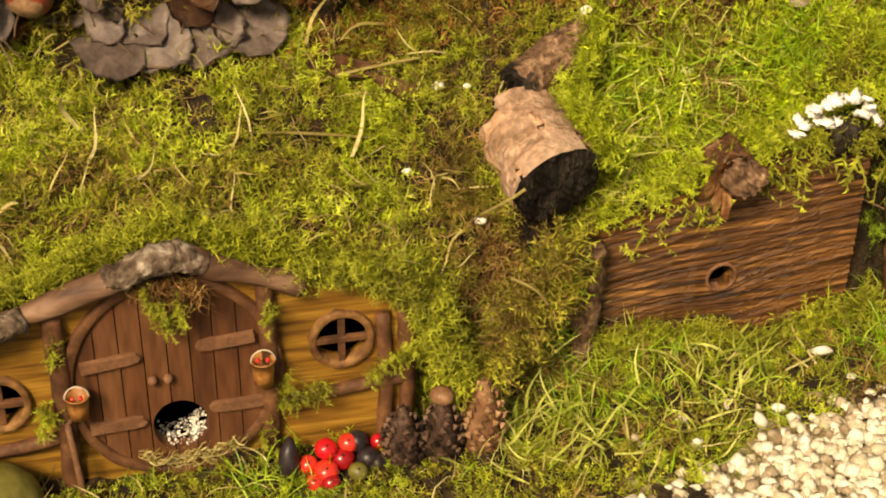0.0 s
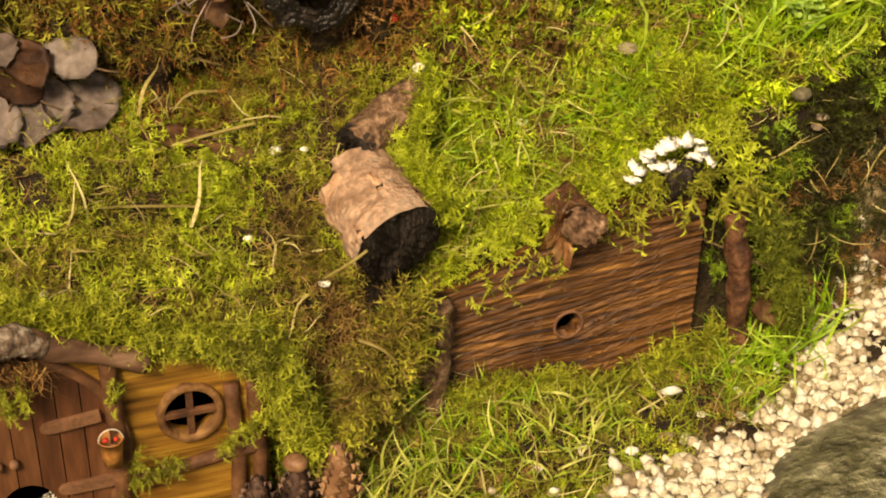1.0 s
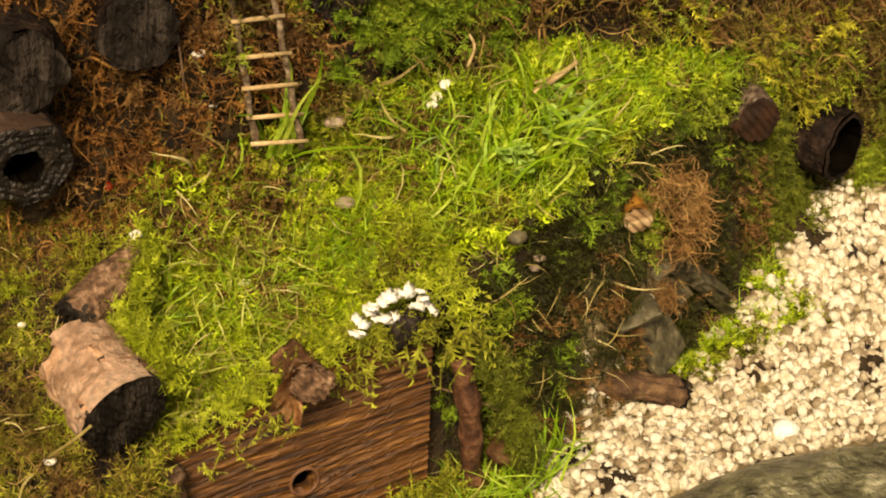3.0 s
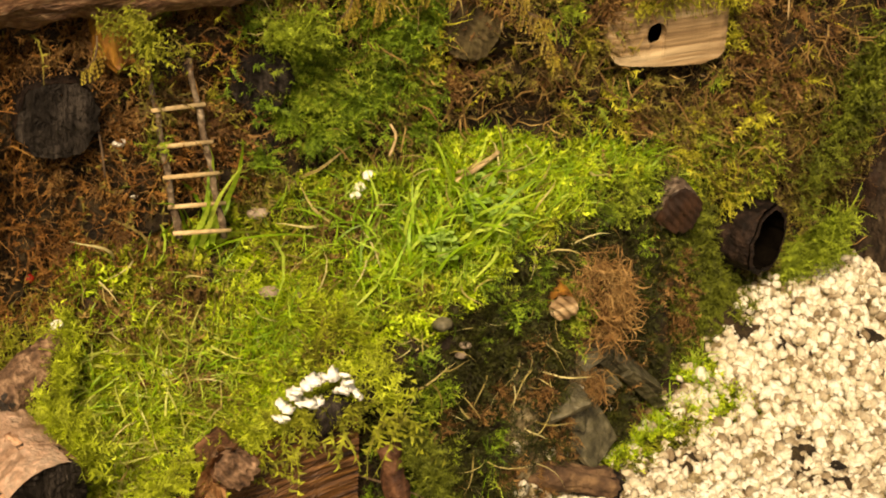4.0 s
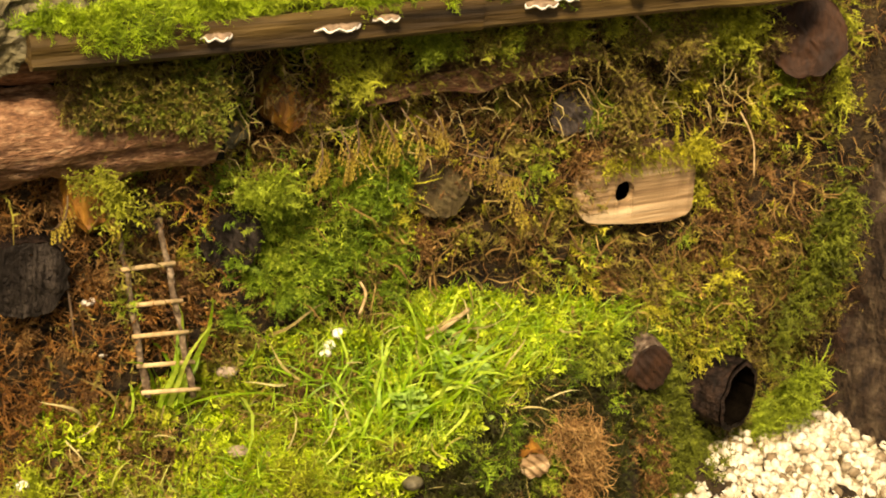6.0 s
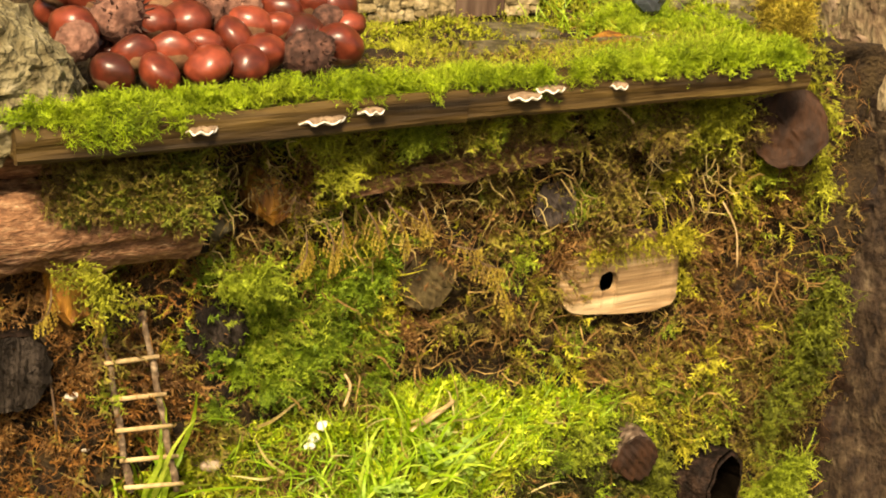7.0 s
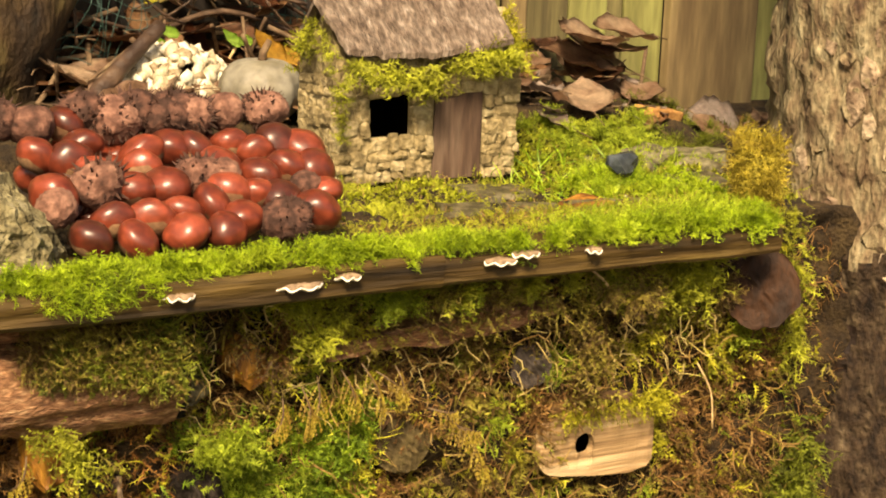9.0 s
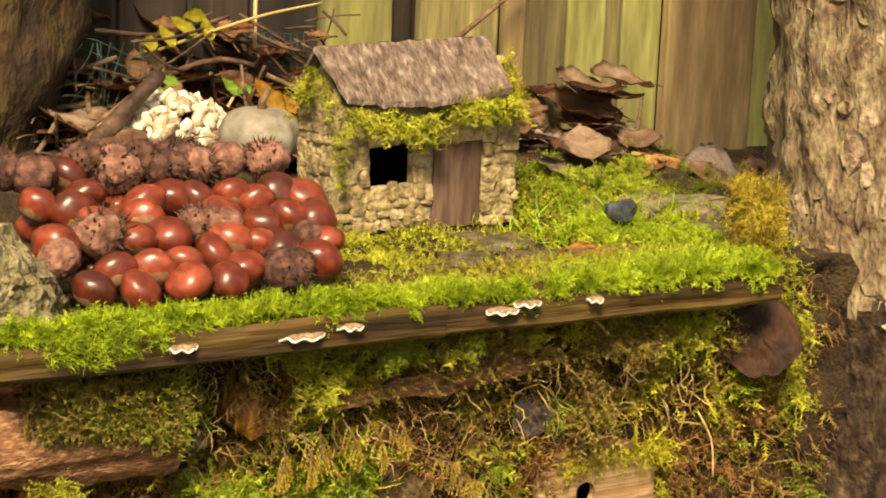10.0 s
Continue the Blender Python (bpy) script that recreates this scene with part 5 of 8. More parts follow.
LG = "grey leaves on the bank"
for i, (x, y, z, s, tn) in enumerate(((-.572, .058, .232, .066, .5), (-.602, .048, .230, .060, 2.6), (-.672, .036, .228, .056, 1.2), (-.650, .064, .240, .066, 3.6), (-.624, .066, .236, .060, 4.6), (-.69, .082, .246, .06, 2.0), (-.592, .084, .246, .058, 5.6), (-.638, .042, .228, .056, 2.2), (-.662, .086, .252, .058, .4))):
    leaf(x, y, z, s, tn, .45 + .12 * math.sin(i * 2), .15 * math.cos(i * 3), "leaf_grey", "grey-brown fallen leaf on the mossy bank", LG, .10, .98)
for i, (x, y, s, tn) in enumerate(((-.625, .094, .055, 1.0), (-.72, .085, .055, 2.2), (-.75, .07, .055, .3), (-.69, .094, .05, 3.3))):
    leaf(x, y, .252, s, tn, .5, .2, "leaf_brown", "curled brown fallen leaf on the bank", "brown leaves on the bank", .3)
for x, y in ((-.735, .085), (-.70, .092), (-.655, .098), (-.765, .07)):
    copy_thing(first, Matrix.LocRotScale((x, y, land(x, y) + .016), Euler((1, .4, x * 40)), (1, 1, 1)))
leaf(-.075, -.085, .040, .042, 2.0, .9, .5, "leaf_brown", "dark brown leaf caught on the post", "", .3, .9)
leaf(-.2739, .0021, .1915, .034, 1.2, .45, .1, "leaf_red", "reddish brown leaf pressed in the moss", "", .1, .9)
leaf(-.5115, .0257, .205, .055, 1.5, .3, .2, "leaf_brown", "dark shrivelled leaf in the moss", "", .4, .5)
leaf(-.473, .0115, .193, .05, 1.2, .3, .3, "leaf_brown", "dark shrivelled leaf in the moss", "", .4, .45)

tan = log("log", (-.3756, -.080, .1580), (-.3905, -.016, .172), .0335, "tan_wood", "cut_dark", "thick tan branch end with a black cut face in the moss", "", .10, 60, r1=.031, ragged=.010, groove=.035)
rk = random.Random(23)
ta, tb = Vector((-.3756, -.080, .1580)), Vector((-.3905, -.016, .172))
tx = (tb - ta).normalized()
tu = (Vector((0, 0, 1)) - tx * tx.z).normalized()
tw = tx.cross(tu)
for i, (f0, f1, a0, a1) in enumerate(((-.04, .34, -.5, 1.0), (.20, .72, .25, 1.5), (.28, .80, -1.2, .1), (.62, 1.02, -.7, .7), (-.03, .30, 1.1, 1.9), (.02, .40, -1.5, -.6))):
    bm = bmesh.new()
    rows_ = []
    for p_ in range(13):
        row = []
        for q in range(11):
            u, v_ = p_ / 12, q / 10
            f = f0 + (f1 - f0) * (u + (.09 * noise.noise(Vector((v_ * 5, i * 7, 1))) if p_ in (0, 12) else 0))
            a_ = a0 + (a1 - a0) * (v_ + (.07 * noise.noise(Vector((u * 6, i * 5, 3))) if q in (0, 10) else 0))
            edge_lift = .0016 * max(0, abs(2 * u - 1) - .6) + .0012 * max(0, abs(2 * v_ - 1) - .6)
            rad = .0338 - .002 * f + .0010 + edge_lift + .0009 * noise.noise(Vector((f * 9, a_ * 6, i)))
            row.append(bm.verts.new(ta.lerp(tb, f) + (tu * math.cos(a_) - tw * math.sin(a_)) * rad))
        rows_.append(row)
    for r0, r1 in zip(rows_, rows_[1:]):
        for q in range(10):
            bm.faces.new((r0[q], r0[q + 1], r1[q + 1], r1[q]))
    bmesh.ops.solidify(bm, geom=list(bm.faces), thickness=.0011)
    part("bark_flap", bm, "tan_peel", tan, "peeling tan bark flap")
log("log", (-.3885, -.010, .195), (-.3245, .0245, .221), .0188, "bark_brown", "cut_dark", "dark branch lying on the mossy bank", "", .25, 40, r1=.0125, ragged=.003, groove=.14)
kn = log("bark_piece", (-.2475, -.106, .1625), (-.2440, -.058, .148), .0165, "bark_red", "bark_brown", "knobbly reddish bark piece with torn orange flakes above the plank", "", .35, 40, ragged=.004, groove=.2)
rk = random.Random(12)
for i in range(12):
    a_ = 1.7 + 2.6 * i / 11
    c_ = Vector((-.247 + .0190 * math.cos(a_), -.103 + rk.uniform(-.004, .006), .160 + .0170 * math.sin(a_)))
    bm = bmesh.new()
    g_ = []
    ln, wd = rk.uniform(.010, .017), rk.uniform(.006, .010)
    dr, sd_ = Vector((math.cos(a_ + rk.uniform(-.4, .4)) * .6, -.7, math.sin(a_) * .5)).normalized(), Vector((-math.sin(a_), rk.uniform(-.3, .3), math.cos(a_)))
    for q in range(5):
        g_.append([bm.verts.new(c_ + dr * ln * (q / 4 - .35) + sd_ * wd * (s - .5) * (1 - .35 * q / 4) + Vector((math.cos(a_), 0, math.sin(a_))) * (.004 * (q / 4) ** 2 + rk.uniform(-.0007, .0007))) for s in (0, .33, .66, 1)])
    for r0, r1 in zip(g_, g_[1:]):
        for q in range(3):
            bm.faces.new((r0[q], r0[q + 1], r1[q + 1], r1[q]))
    bmesh.ops.solidify(bm, geom=list(bm.faces), thickness=.0012)
    part("flake", bm, "bark_orange", kn, "torn orange-brown bark flake")
log("log", (-.178, -.085, .1765), (-.116, -.056, .177), .0140, "cut_dark", "cut_dark", "black rotten log with white fungi above the plank", "", .3, 40)
rr = random.Random(3)
for i, (x, z) in enumerate(((-.206, .183), (-.201, .192), (-.196, .199), (-.188, .203), (-.180, .206), (-.172, .207), (-.164, .205), (-.157, .201), (-.150, .196), (-.147, .189), (-.186, .187), (-.178, .186), (-.160, .194)) * 2):
    x, z, y = x + rr.uniform(-.003, .003), z + .003 + rr.uniform(-.003, .003), -.090 + rr.uniform(-.004, .006)
    t_ = thing("mushroom", (x, y, z), "white frilly fungus on a black log", "fungus", "white fungi on the black log")
    bm = bmesh.new()
    rx_, ry_ = rr.uniform(.0042, .0072), rr.uniform(.0038, .006)
    m_ = pose(x, y, z, rr.uniform(15, 55), rr.uniform(-25, 25), rr.uniform(0, 180))
    nn = 14
    rim = [(rx_ * math.cos(q * 2 * math.pi / nn) * (1 + .16 * math.sin(q * 3 + i)), ry_ * math.sin(q * 2 * math.pi / nn) * (1 + .16 * math.cos(q * 2.2 + i)), .0011 * math.sin(q * 2.7 + i)) for q in range(nn)]
    up_, dn_ = [bm.verts.new(m_ @ Vector(p)) for p in rim], [bm.verts.new(m_ @ Vector((p[0] * .8, p[1] * .8, p[2] - .0016))) for p in rim]
    ct, cb = bm.verts.new(m_ @ Vector((0, 0, .0012))), bm.verts.new(m_ @ Vector((0, 0, -.0022)))
    for q in range(nn):
        w_ = (q + 1) % nn
        bm.faces.new((up_[q], up_[w_], ct))
        bm.faces.new((dn_[w_], dn_[q], cb))
        bm.faces.new((up_[q], dn_[q], dn_[w_], up_[w_]))
    part("cap", bm, "fungus", t_, "", True)
    bm = bmesh.new()
    tube(bm, [m_ @ Vector((0, 0, -.001)), Vector((x + .001, y + .005, z - .004)), Vector((x + .001, y + .010, z - .007))], [.0018, .0014, .0016], 6)
    part("stem", bm, "fungus", t_, "", True)

log("log", (.120, -.052, .016), (.040, -.030, .042), .0150, "bark", "cut_dark", "split dark bark log lying on the gravel", "", .3, 40, 0, .8, "", None, .004, .22)
for x, y, z, w, dpt, th, rx, ry, rz in ((.110, -.022, .056, .050, .050, .010, 58, -12, 22), (.074, -.030, .094, .044, .026, .009, 25, -8, 12), (.094, -.026, .080, .026, .030, .009, 62, 20, 5), (.128, -.006, .098, .040, .036, .008, 40, 12, 30), (.116, .000, .116, .034, .028, .008, 25, -18, 15), (.166, .004, .088, .095, .018, .010, 35, 40, 14), (.180, .004, .068, .070, .020, .009, 25, 42, 12)):
    bm = bmesh.new()
    box(bm, -w / 2, w / 2, -dpt / 2, dpt / 2, -th / 2, th / 2, .0012, .005)
    bmesh.ops.subdivide_edges(bm, edges=[e for e in bm.edges if e.calc_length() > .008], cuts=2, use_grid_fill=True)
    for v in bm.verts:
        v.co += Vector((.0022, .0022, .0005)) * noise.noise(v.co * 160 + Vector((x * 99, y * 99, 0)))
        v.co = pose(x, y, z, rx, ry, rz) @ v.co
    tagged(part("slate_piece", bm, "slate_dark", None, "broken grey-green slate piece in the bank", False, "", "slate"), group="slates in the bank")
log("log", (.070, -.030, .186), (.088, .030, .192), .0120, "amber_wood", "pale_wood", "pale broken wood stub in the bank", "", .4, 40)

# the flat wet boulder
bm = bmesh.new()
for v in blob(bm, (.13, -.30, -.005), (.30, .155, .045), 6, .0, 10):
    p = v.co.copy()
    k = 1 + .16 * noise.noise(p * 6) + .05 * noise.noise(p * 22)
    v.co.x, v.co.y = .13 + (p.x - .13) * k, -.30 + (p.y + .30) * k
    v.co.z = min(p.z * k, .026 + .010 * noise.noise(p * 9) + .005 * noise.noise(p * 40) + .0025 * noise.noise(p * 110))
part("boulder", bm, "rock_wet", None, "flat wet dark grey boulder set in the gravel", True, "", "boulder")

# ---- gravel ----
GX = [-.50, -.43, -.40, -.309, -.222, -.153, -.075, -.045, -.001, .046, .158, .233, .30, .36, .42, .75]
GY = [-.60, -.36, -.252, -.228, -.192, -.168, -.138, -.085, -.052, -.038, .0, .018, .045, .085, .10, .10]


def stone_shapes(k, seed):
    out = []
    rr = random.Random(seed)
    for i in range(k):
        bm = bmesh.new()
        sx, sy, sz = rr.uniform(.95, 1.45), rr.uniform(.75, 1.15), rr.uniform(.5, .85)
        for q in range(10):
            zz = 1 - 2 * (q + .5) / 10
            a_ = q * 2.399 + rr.uniform(-.35, .35)
            ro = math.sqrt(1 - zz * zz)
            bm.verts.new((sx * ro * math.cos(a_) * rr.uniform(.8, 1.15), sy * ro * math.sin(a_) * rr.uniform(.8, 1.15), sz * zz * rr.uniform(.8, 1.15)))
        bmesh.ops.convex_hull(bm, input=bm.verts)
        bmesh.ops.delete(bm, geom=[v for v in bm.verts if not v.link_faces], context="VERTS")
        bm.verts.index_update()
        out.append((np.array([v.co[:] for v in bm.verts]), np.array([[v.index for v in f.verts] for f in bm.faces])))
        bm.free()
    return out


def strew(name, shapes, pos, rots, sizes, material, label, category):
    """Many copies of a few shapes, joined into one mesh."""
    vs, fs, base = [], [], 0
    for k in range(len(shapes)):
        sel = np.arange(len(pos)) % len(shapes) == k
        V, F = shapes[k]
        P, R_, S = pos[sel], rots[sel], sizes[sel]
        if not len(P):
            continue
        W = np.einsum("nij,kj->nki", R_, V) * (S[:, None, None] if S.ndim == 1 else S[:, None, :]) + P[:, None]
        vs.append(W.reshape(-1, 3))
        fs.append((F[None] + (np.arange(len(P)) * len(V))[:, None, None] + base).reshape(-1, 3))
        base += len(P) * len(V)
    return place_mesh(name, arrays(name, np.concatenate(vs), np.concatenate(fs)), material, None, label, False, "stuff", category)


def turns(n, rg, tilt=3.2):
    a, b, c = rg.uniform(-3.14, 3.14, n), rg.uniform(-tilt, tilt, n), rg.uniform(-tilt, tilt, n)
    ca, sa, cb, sb, cc, sc = np.cos(a), np.sin(a), np.cos(b), np.sin(b), np.cos(c), np.sin(c)
    z0 = np.zeros(n)
    o = np.ones(n)
    A = np.stack([np.stack([ca, -sa, z0], -1), np.stack([sa, ca, z0], -1), np.stack([z0, z0, o], -1)], 1)
    B = np.stack([np.stack([cb, z0, sb], -1), np.stack([z0, o, z0], -1), np.stack([-sb, z0, cb], -1)], 1)
    C = np.stack([np.stack([o, z0, z0], -1), np.stack([z0, cc, -sc], -1), np.stack([z0, sc, cc], -1)], 1)
    return A @ B @ C


bx, by = np.meshgrid(np.arange(-.46, .76, .008), np.arange(-.50, .105, .008))
kb = np.arange(bx.size).reshape(bx.shape)
inside = (by - np.interp(bx, GX, GY) < .002 + .012 * np.sin(bx * 70))[:-1, :-1].ravel()
qa, qb, qc, qd = kb[:-1, :-1].ravel()[inside], kb[:-1, 1:].ravel()[inside], kb[1:, 1:].ravel()[inside], kb[1:, :-1].ravel()[inside]
place_mesh("gravel_bed", arrays("gravel_bed", np.stack([bx, by, height(bx, by) + lumps(bx, by) * .3 + .0025], -1).reshape(-1, 3), np.concatenate([np.stack([qa, qb, qc], 1), np.stack([qa, qc, qd], 1)])), "sand", None, "coarse beige sand under the gravel", True, "structure", "gravel")
rg = np.random.default_rng(11)
n = 20500
x, y = rg.uniform(-.45, .54, n), rg.uniform(-.38, .10, n)
edge = np.interp(x, GX, GY)
p_in = step(0.012, -0.02, y - edge)
rock = ((x - .13) / .30) ** 2 + ((y + .30) / .152) ** 2 > 1
ok = (rg.random(n) < np.maximum(p_in, .014 * (y - edge < .06) * (height(x, y) < .03))) & (rock | (rg.random(n) < .02))
x, y = x[ok], y[ok]
size = .0036 + .0040 * rg.random(len(x)) ** 1.3 + np.where(rg.random(len(x)) < .06, .0018, 0)
lay = rg.random(len(x)) * .006
gravel = strew("gravel", stone_shapes(14, 4), np.stack([x, y, height(x, y) + .001 + lay], -1), turns(len(x), rg), size, "gravel", "cream coloured pea gravel of small rounded stones", "gravel")
for x, y, r in ((.175, -.128, .013), (-.226, -.172, .0055), (-.16, -.15, .005), (-.30, -.17, .005)):
    pebble(x, y, r, "white_stone", "larger white stone lying on the gravel", .8, group="white stones on the gravel")

# ---- moss and grass ----
def frond(m, curl, wide, rise, seed):
    """A moss frond one unit long, growing along z: a curved ribbon of a stem with narrow pointed branches on both sides."""
    rr = random.Random(seed)
    ph = rr.uniform(0, 6)
    at = lambda f: np.array((curl * f * f + .05 * math.sin(f * 5 + ph), .06 * math.sin(f * 4 + seed), f * (1 - .3 * curl * f)))
    V, F = [], []
    for i in range(4):
        f = i / 3
        V += [tuple(at(f) + (0, -.036 * (1.15 - f), 0)), tuple(at(f) + (0, .036 * (1.15 - f), 0))]
    for i in range(3):
        F += [(2 * i, 2 * i + 1, 2 * i + 3), (2 * i, 2 * i + 3, 2 * i + 2)]
    for i in range(m):
        for s in (-1, 1):
            f = (i + .6 + .25 * s * rr.uniform(.4, 1)) / (m + .3)
            w = wide * (1.1 - .65 * f) * rr.uniform(.6, 1.3)
            b = at(f)
            t_ = b + (rr.uniform(-.12, .12), s * w, rise * rr.uniform(.4, 1.6))
            k = len(V)
            V += [tuple(b + (0, 0, -.046)), tuple(b + (.020, 0, .056)), tuple(t_)]
            F.append((k, k + 1, k + 2))
    return np.array(V), np.array(F)


def tuft(k, wide, seed):
    """A star of narrow pointed leaves round a short stem."""
    rr = random.Random(seed)
    V, F = [], []
    V += [(0, 0, 0), (0, 0, .5), (0, 0, .8)]
    for i in range(k):
        a = i * 2.4 + rr.uniform(-.3, .3)
        f = .2 + .8 * i / k
        d = np.array([math.cos(a), math.sin(a), 0])
        b0 = i % 2
        V.append(tuple(d * wide * (1.1 - .7 * f) + np.array([0, 0, .25 + .75 * f])))
        s = np.array([-d[1], d[0], 0]) * .10
        V.append(tuple(d * wide * .4 + s + np.array([0, 0, .1 + .5 * f])))
        F.append((b0, len(V) - 1, len(V) - 2))
        F.append((b0 + 1, len(V) - 2, len(V) - 1))
    return np.array(V), np.array(F)


def blade(m, bend, wide, wave, seed):
    """A grass blade or strand: a tapering curved ribbon of unit length."""
    rr = random.Random(seed)
    V, F = [], []
    ph, dx = rr.uniform(0, 6), rr.uniform(-.3, .3)
    for i in range(m + 1):
        f = i / m
        ang = bend * f
        p = np.array([math.sin(ang) * f * .8, wave * math.sin(f * 5 + ph) + dx * f * f * wave * 3, math.cos(ang * .8) * f])
        w = wide * (1 - f ** 2.2) + .0008
        V += [tuple(p + (0, -w, 0)), tuple(p + (0, w, 0))]
    for i in range(m):
        a = 2 * i
        F += [(a, a + 1, a + 3), (a, a + 3, a + 2)]
    return np.array(V), np.array(F)


def grow(name, shapes, pos, normal, size, material, label, category="moss", lean=.6, seed=0, droop=0.0):
    """Plants the shapes at the places, leaning at random about the ground's normal."""
    rg = np.random.default_rng(seed)
    n = len(pos)
    d = normal + lean * rg.normal(size=(n, 3))
    d[:, 2] -= droop
    d /= np.linalg.norm(d, axis=1, keepdims=True)
    r = rg.normal(size=(n, 3))
    xx = np.cross(d, r)
    xx /= np.linalg.norm(xx, axis=1, keepdims=True) + 1e-9
    yy = np.cross(d, xx)
    return strew(name, shapes, pos, np.stack([xx, yy, d], -1), size, material, label, category)


CLEAR = [(-.384, -.055, .028), (-.375, .01, .012), (-.35, .03, .012), (-.245, -.07, .012), (-.165, -.075, .02), (-.10, -.05, .01), (-.475, -.172, .012), (-.446, -.168, .012), (-.503, -.17, .012), (-.548, -.17, .018), (-.58, -.17, .006), (-.782, -.178, .03), (.105, -.028, .024), (.122, -.010, .018), (.172, .004, .012), (.232, .030, .020)]


def on_land(n, x0, x1, y0, y1, seed, want=None, clear=True):
    """Places spread evenly over the ground's surface within a stretch, with its normals."""
    rg = np.random.default_rng(seed)
    h = .004
    gx_, gy_ = np.arange(x0, x1, h), np.arange(y0, y1, h)
    X, Y = np.meshgrid(gx_, gy_)
    fx_ = (height(X + h, Y) - height(X, Y)) / h
    fy_ = (height(X, Y + h) - height(X, Y)) / h
    area = np.sqrt(1 + fx_ ** 2 + fy_ ** 2)
    if want is not None:
        area = area * want(X, Y)
    p = (area / area.sum()).ravel()
    k = rg.choice(len(p), n, p=p)
    x = X.ravel()[k] + rg.random(n) * h
    y = Y.ravel()[k] + rg.random(n) * h
    z = height(x, y)
    lx_, ly_ = (lumps(x + h, y) - lumps(x, y)) / h, (lumps(x, y + h) - lumps(x, y)) / h
    N = np.stack([-fx_.ravel()[k] - 1.6 * lx_, -fy_.ravel()[k] - 1.6 * ly_, np.ones(n)], -1)
    N /= np.linalg.norm(N, axis=1, keepdims=True)
    keep_ = np.ones(n, bool)
    if clear:
        for cx_, cy_, cr in CLEAR:
            keep_ &= (x - cx_) ** 2 + (y - cy_) ** 2 > cr * cr
    return np.stack([x, y, z + np.where(np.abs(x) < 1.2, lumps(x, y), 0)], -1)[keep_], N[keep_]


def free_of_gravel(X, Y):
    e = np.interp(X, GX, GY)
    return step(-.02, .015, Y - e + .012 * np.sin(X * 60) * np.sin(Y * 50))


def front_clear(X, Y):
    """Nothing grows out of the faces of the two little houses."""
    c = np.interp(X, KS, KC)
    cutface = ((X < -.488) | ((X > -.34) & (X < -.112))) & (Y > c - .022) & (Y < c + .012)
    return np.where(cutface, 0, 1) * np.where((Y > .095), 0, 1)


FR = [frond(4, .7, .32, .20, i) for i in range(9)]
FR2 = [frond(5, .8, .30, .14, 20 + i) for i in range(9)]
TU = [tuft(8, .42, i) for i in range(5)]
NE = [blade(2, b_, .030, .05, 80 + i) for i, b_ in enumerate((.2, .5, .8, 1.1, .4, .9))]
WF = [frond(6, .9, .15, .12, 50 + i) for i in range(10)]
FE = [frond(6, .7, .27, .16, 70 + i) for i in range(8)]
TH = [blade(4, 1.2, .022, .18, i) for i in range(10)]
GL = [blade(6, b_, .026, .05, 140 + i) for i, b_ in enumerate((.4, .8, 1.2, 1.7, .6))]
GR = [blade(5, b_, .018, .05, 40 + i) for i, b_ in enumerate((.3, .7, 1.1, 1.6, .9, .5, 1.9))]
mix = lambda x, y, k, s: .5 + .5 * np.sin(k * x + s) * np.sin(k * y * 1.2 + 2 * s)


def sizes(n, a, b, seed):
    return np.random.default_rng(seed).uniform(a, b, n)


def patch(x, y, k, s, lo=.45, hi=.75):
    """Patches with soft edges."""
    v = .5 + .25 * np.sin(k * x + s + 1.3 * np.sin(k * .6 * y + s)) + .25 * np.sin(k * 1.25 * y - s + 1.1 * np.sin(k * .8 * x + 2 * s))
    return step(lo, hi, v)


def cushions(centres, normals, radii, per, seed, shapes, material, label, droop=.3, stretch=1.0):
    """Round moss cushions: sprigs spreading from each centre."""
    rg = np.random.default_rng(seed)
    k = np.repeat(np.arange(len(centres)), per)
    d = normals[k] * .9 + rg.normal(size=(len(k), 3)) * .65
    d /= np.linalg.norm(d, axis=1, keepdims=True)
    r = radii[k]
    p = centres[k] + d * (r * rg.uniform(.25, .75, len(k)))[:, None]
    return grow("moss", shapes, p, d, r * rg.uniform(.7, 1.25, len(k)) * stretch, material, label, lean=.35, seed=seed, droop=droop)


def clumps(p, N, seed, kinds, radius, per, shapes, droop=.1, stretch=1.0, bias=None, sink=.35):
    """A cover of moss clumps, each of one colour; kinds run from the poorest growth to the richest: (share, material, label)."""
    rg = np.random.default_rng(seed)
    v = np.array([noise.noise(Vector((q[0] * 15, (q[1] + q[2]) * 15, seed))) + .6 * noise.noise(Vector((q[0] * 42, (q[1] + q[2]) * 42, seed + 5.5))) for q in p]) + rg.normal(size=len(p)) * .16
    if bias is not None:
        v = v + bias(*p.T)
    rank, low_ = np.argsort(np.argsort(v)) / len(p), 0.0
    r = rg.uniform(*radius, len(p))
    for i, (share, material, label) in enumerate(kinds):
        k = (rank >= low_) & (rank < low_ + share)
        low_ += share
        if k.any():
            cushions(p[k] - N[k] * (r[k] * sink)[:, None], N[k], r[k], per, seed + 31 * i, shapes, material, label, droop, stretch)


low = lambda X, Y: np.where(height(X, Y) < .06, 1, 0) * np.where(((X < -.488) & (Y > -.150)) | ((X > -.345) & (X < -.11) & (Y > -.085)), 0, 1)
steep = lambda X, Y: step(1.0, 1.8, np.hypot((height(X + .004, Y) - height(X, Y)) / .004, (height(X, Y + .004) - height(X, Y)) / .004))
flat = lambda X, Y: 1 - steep(X, Y)
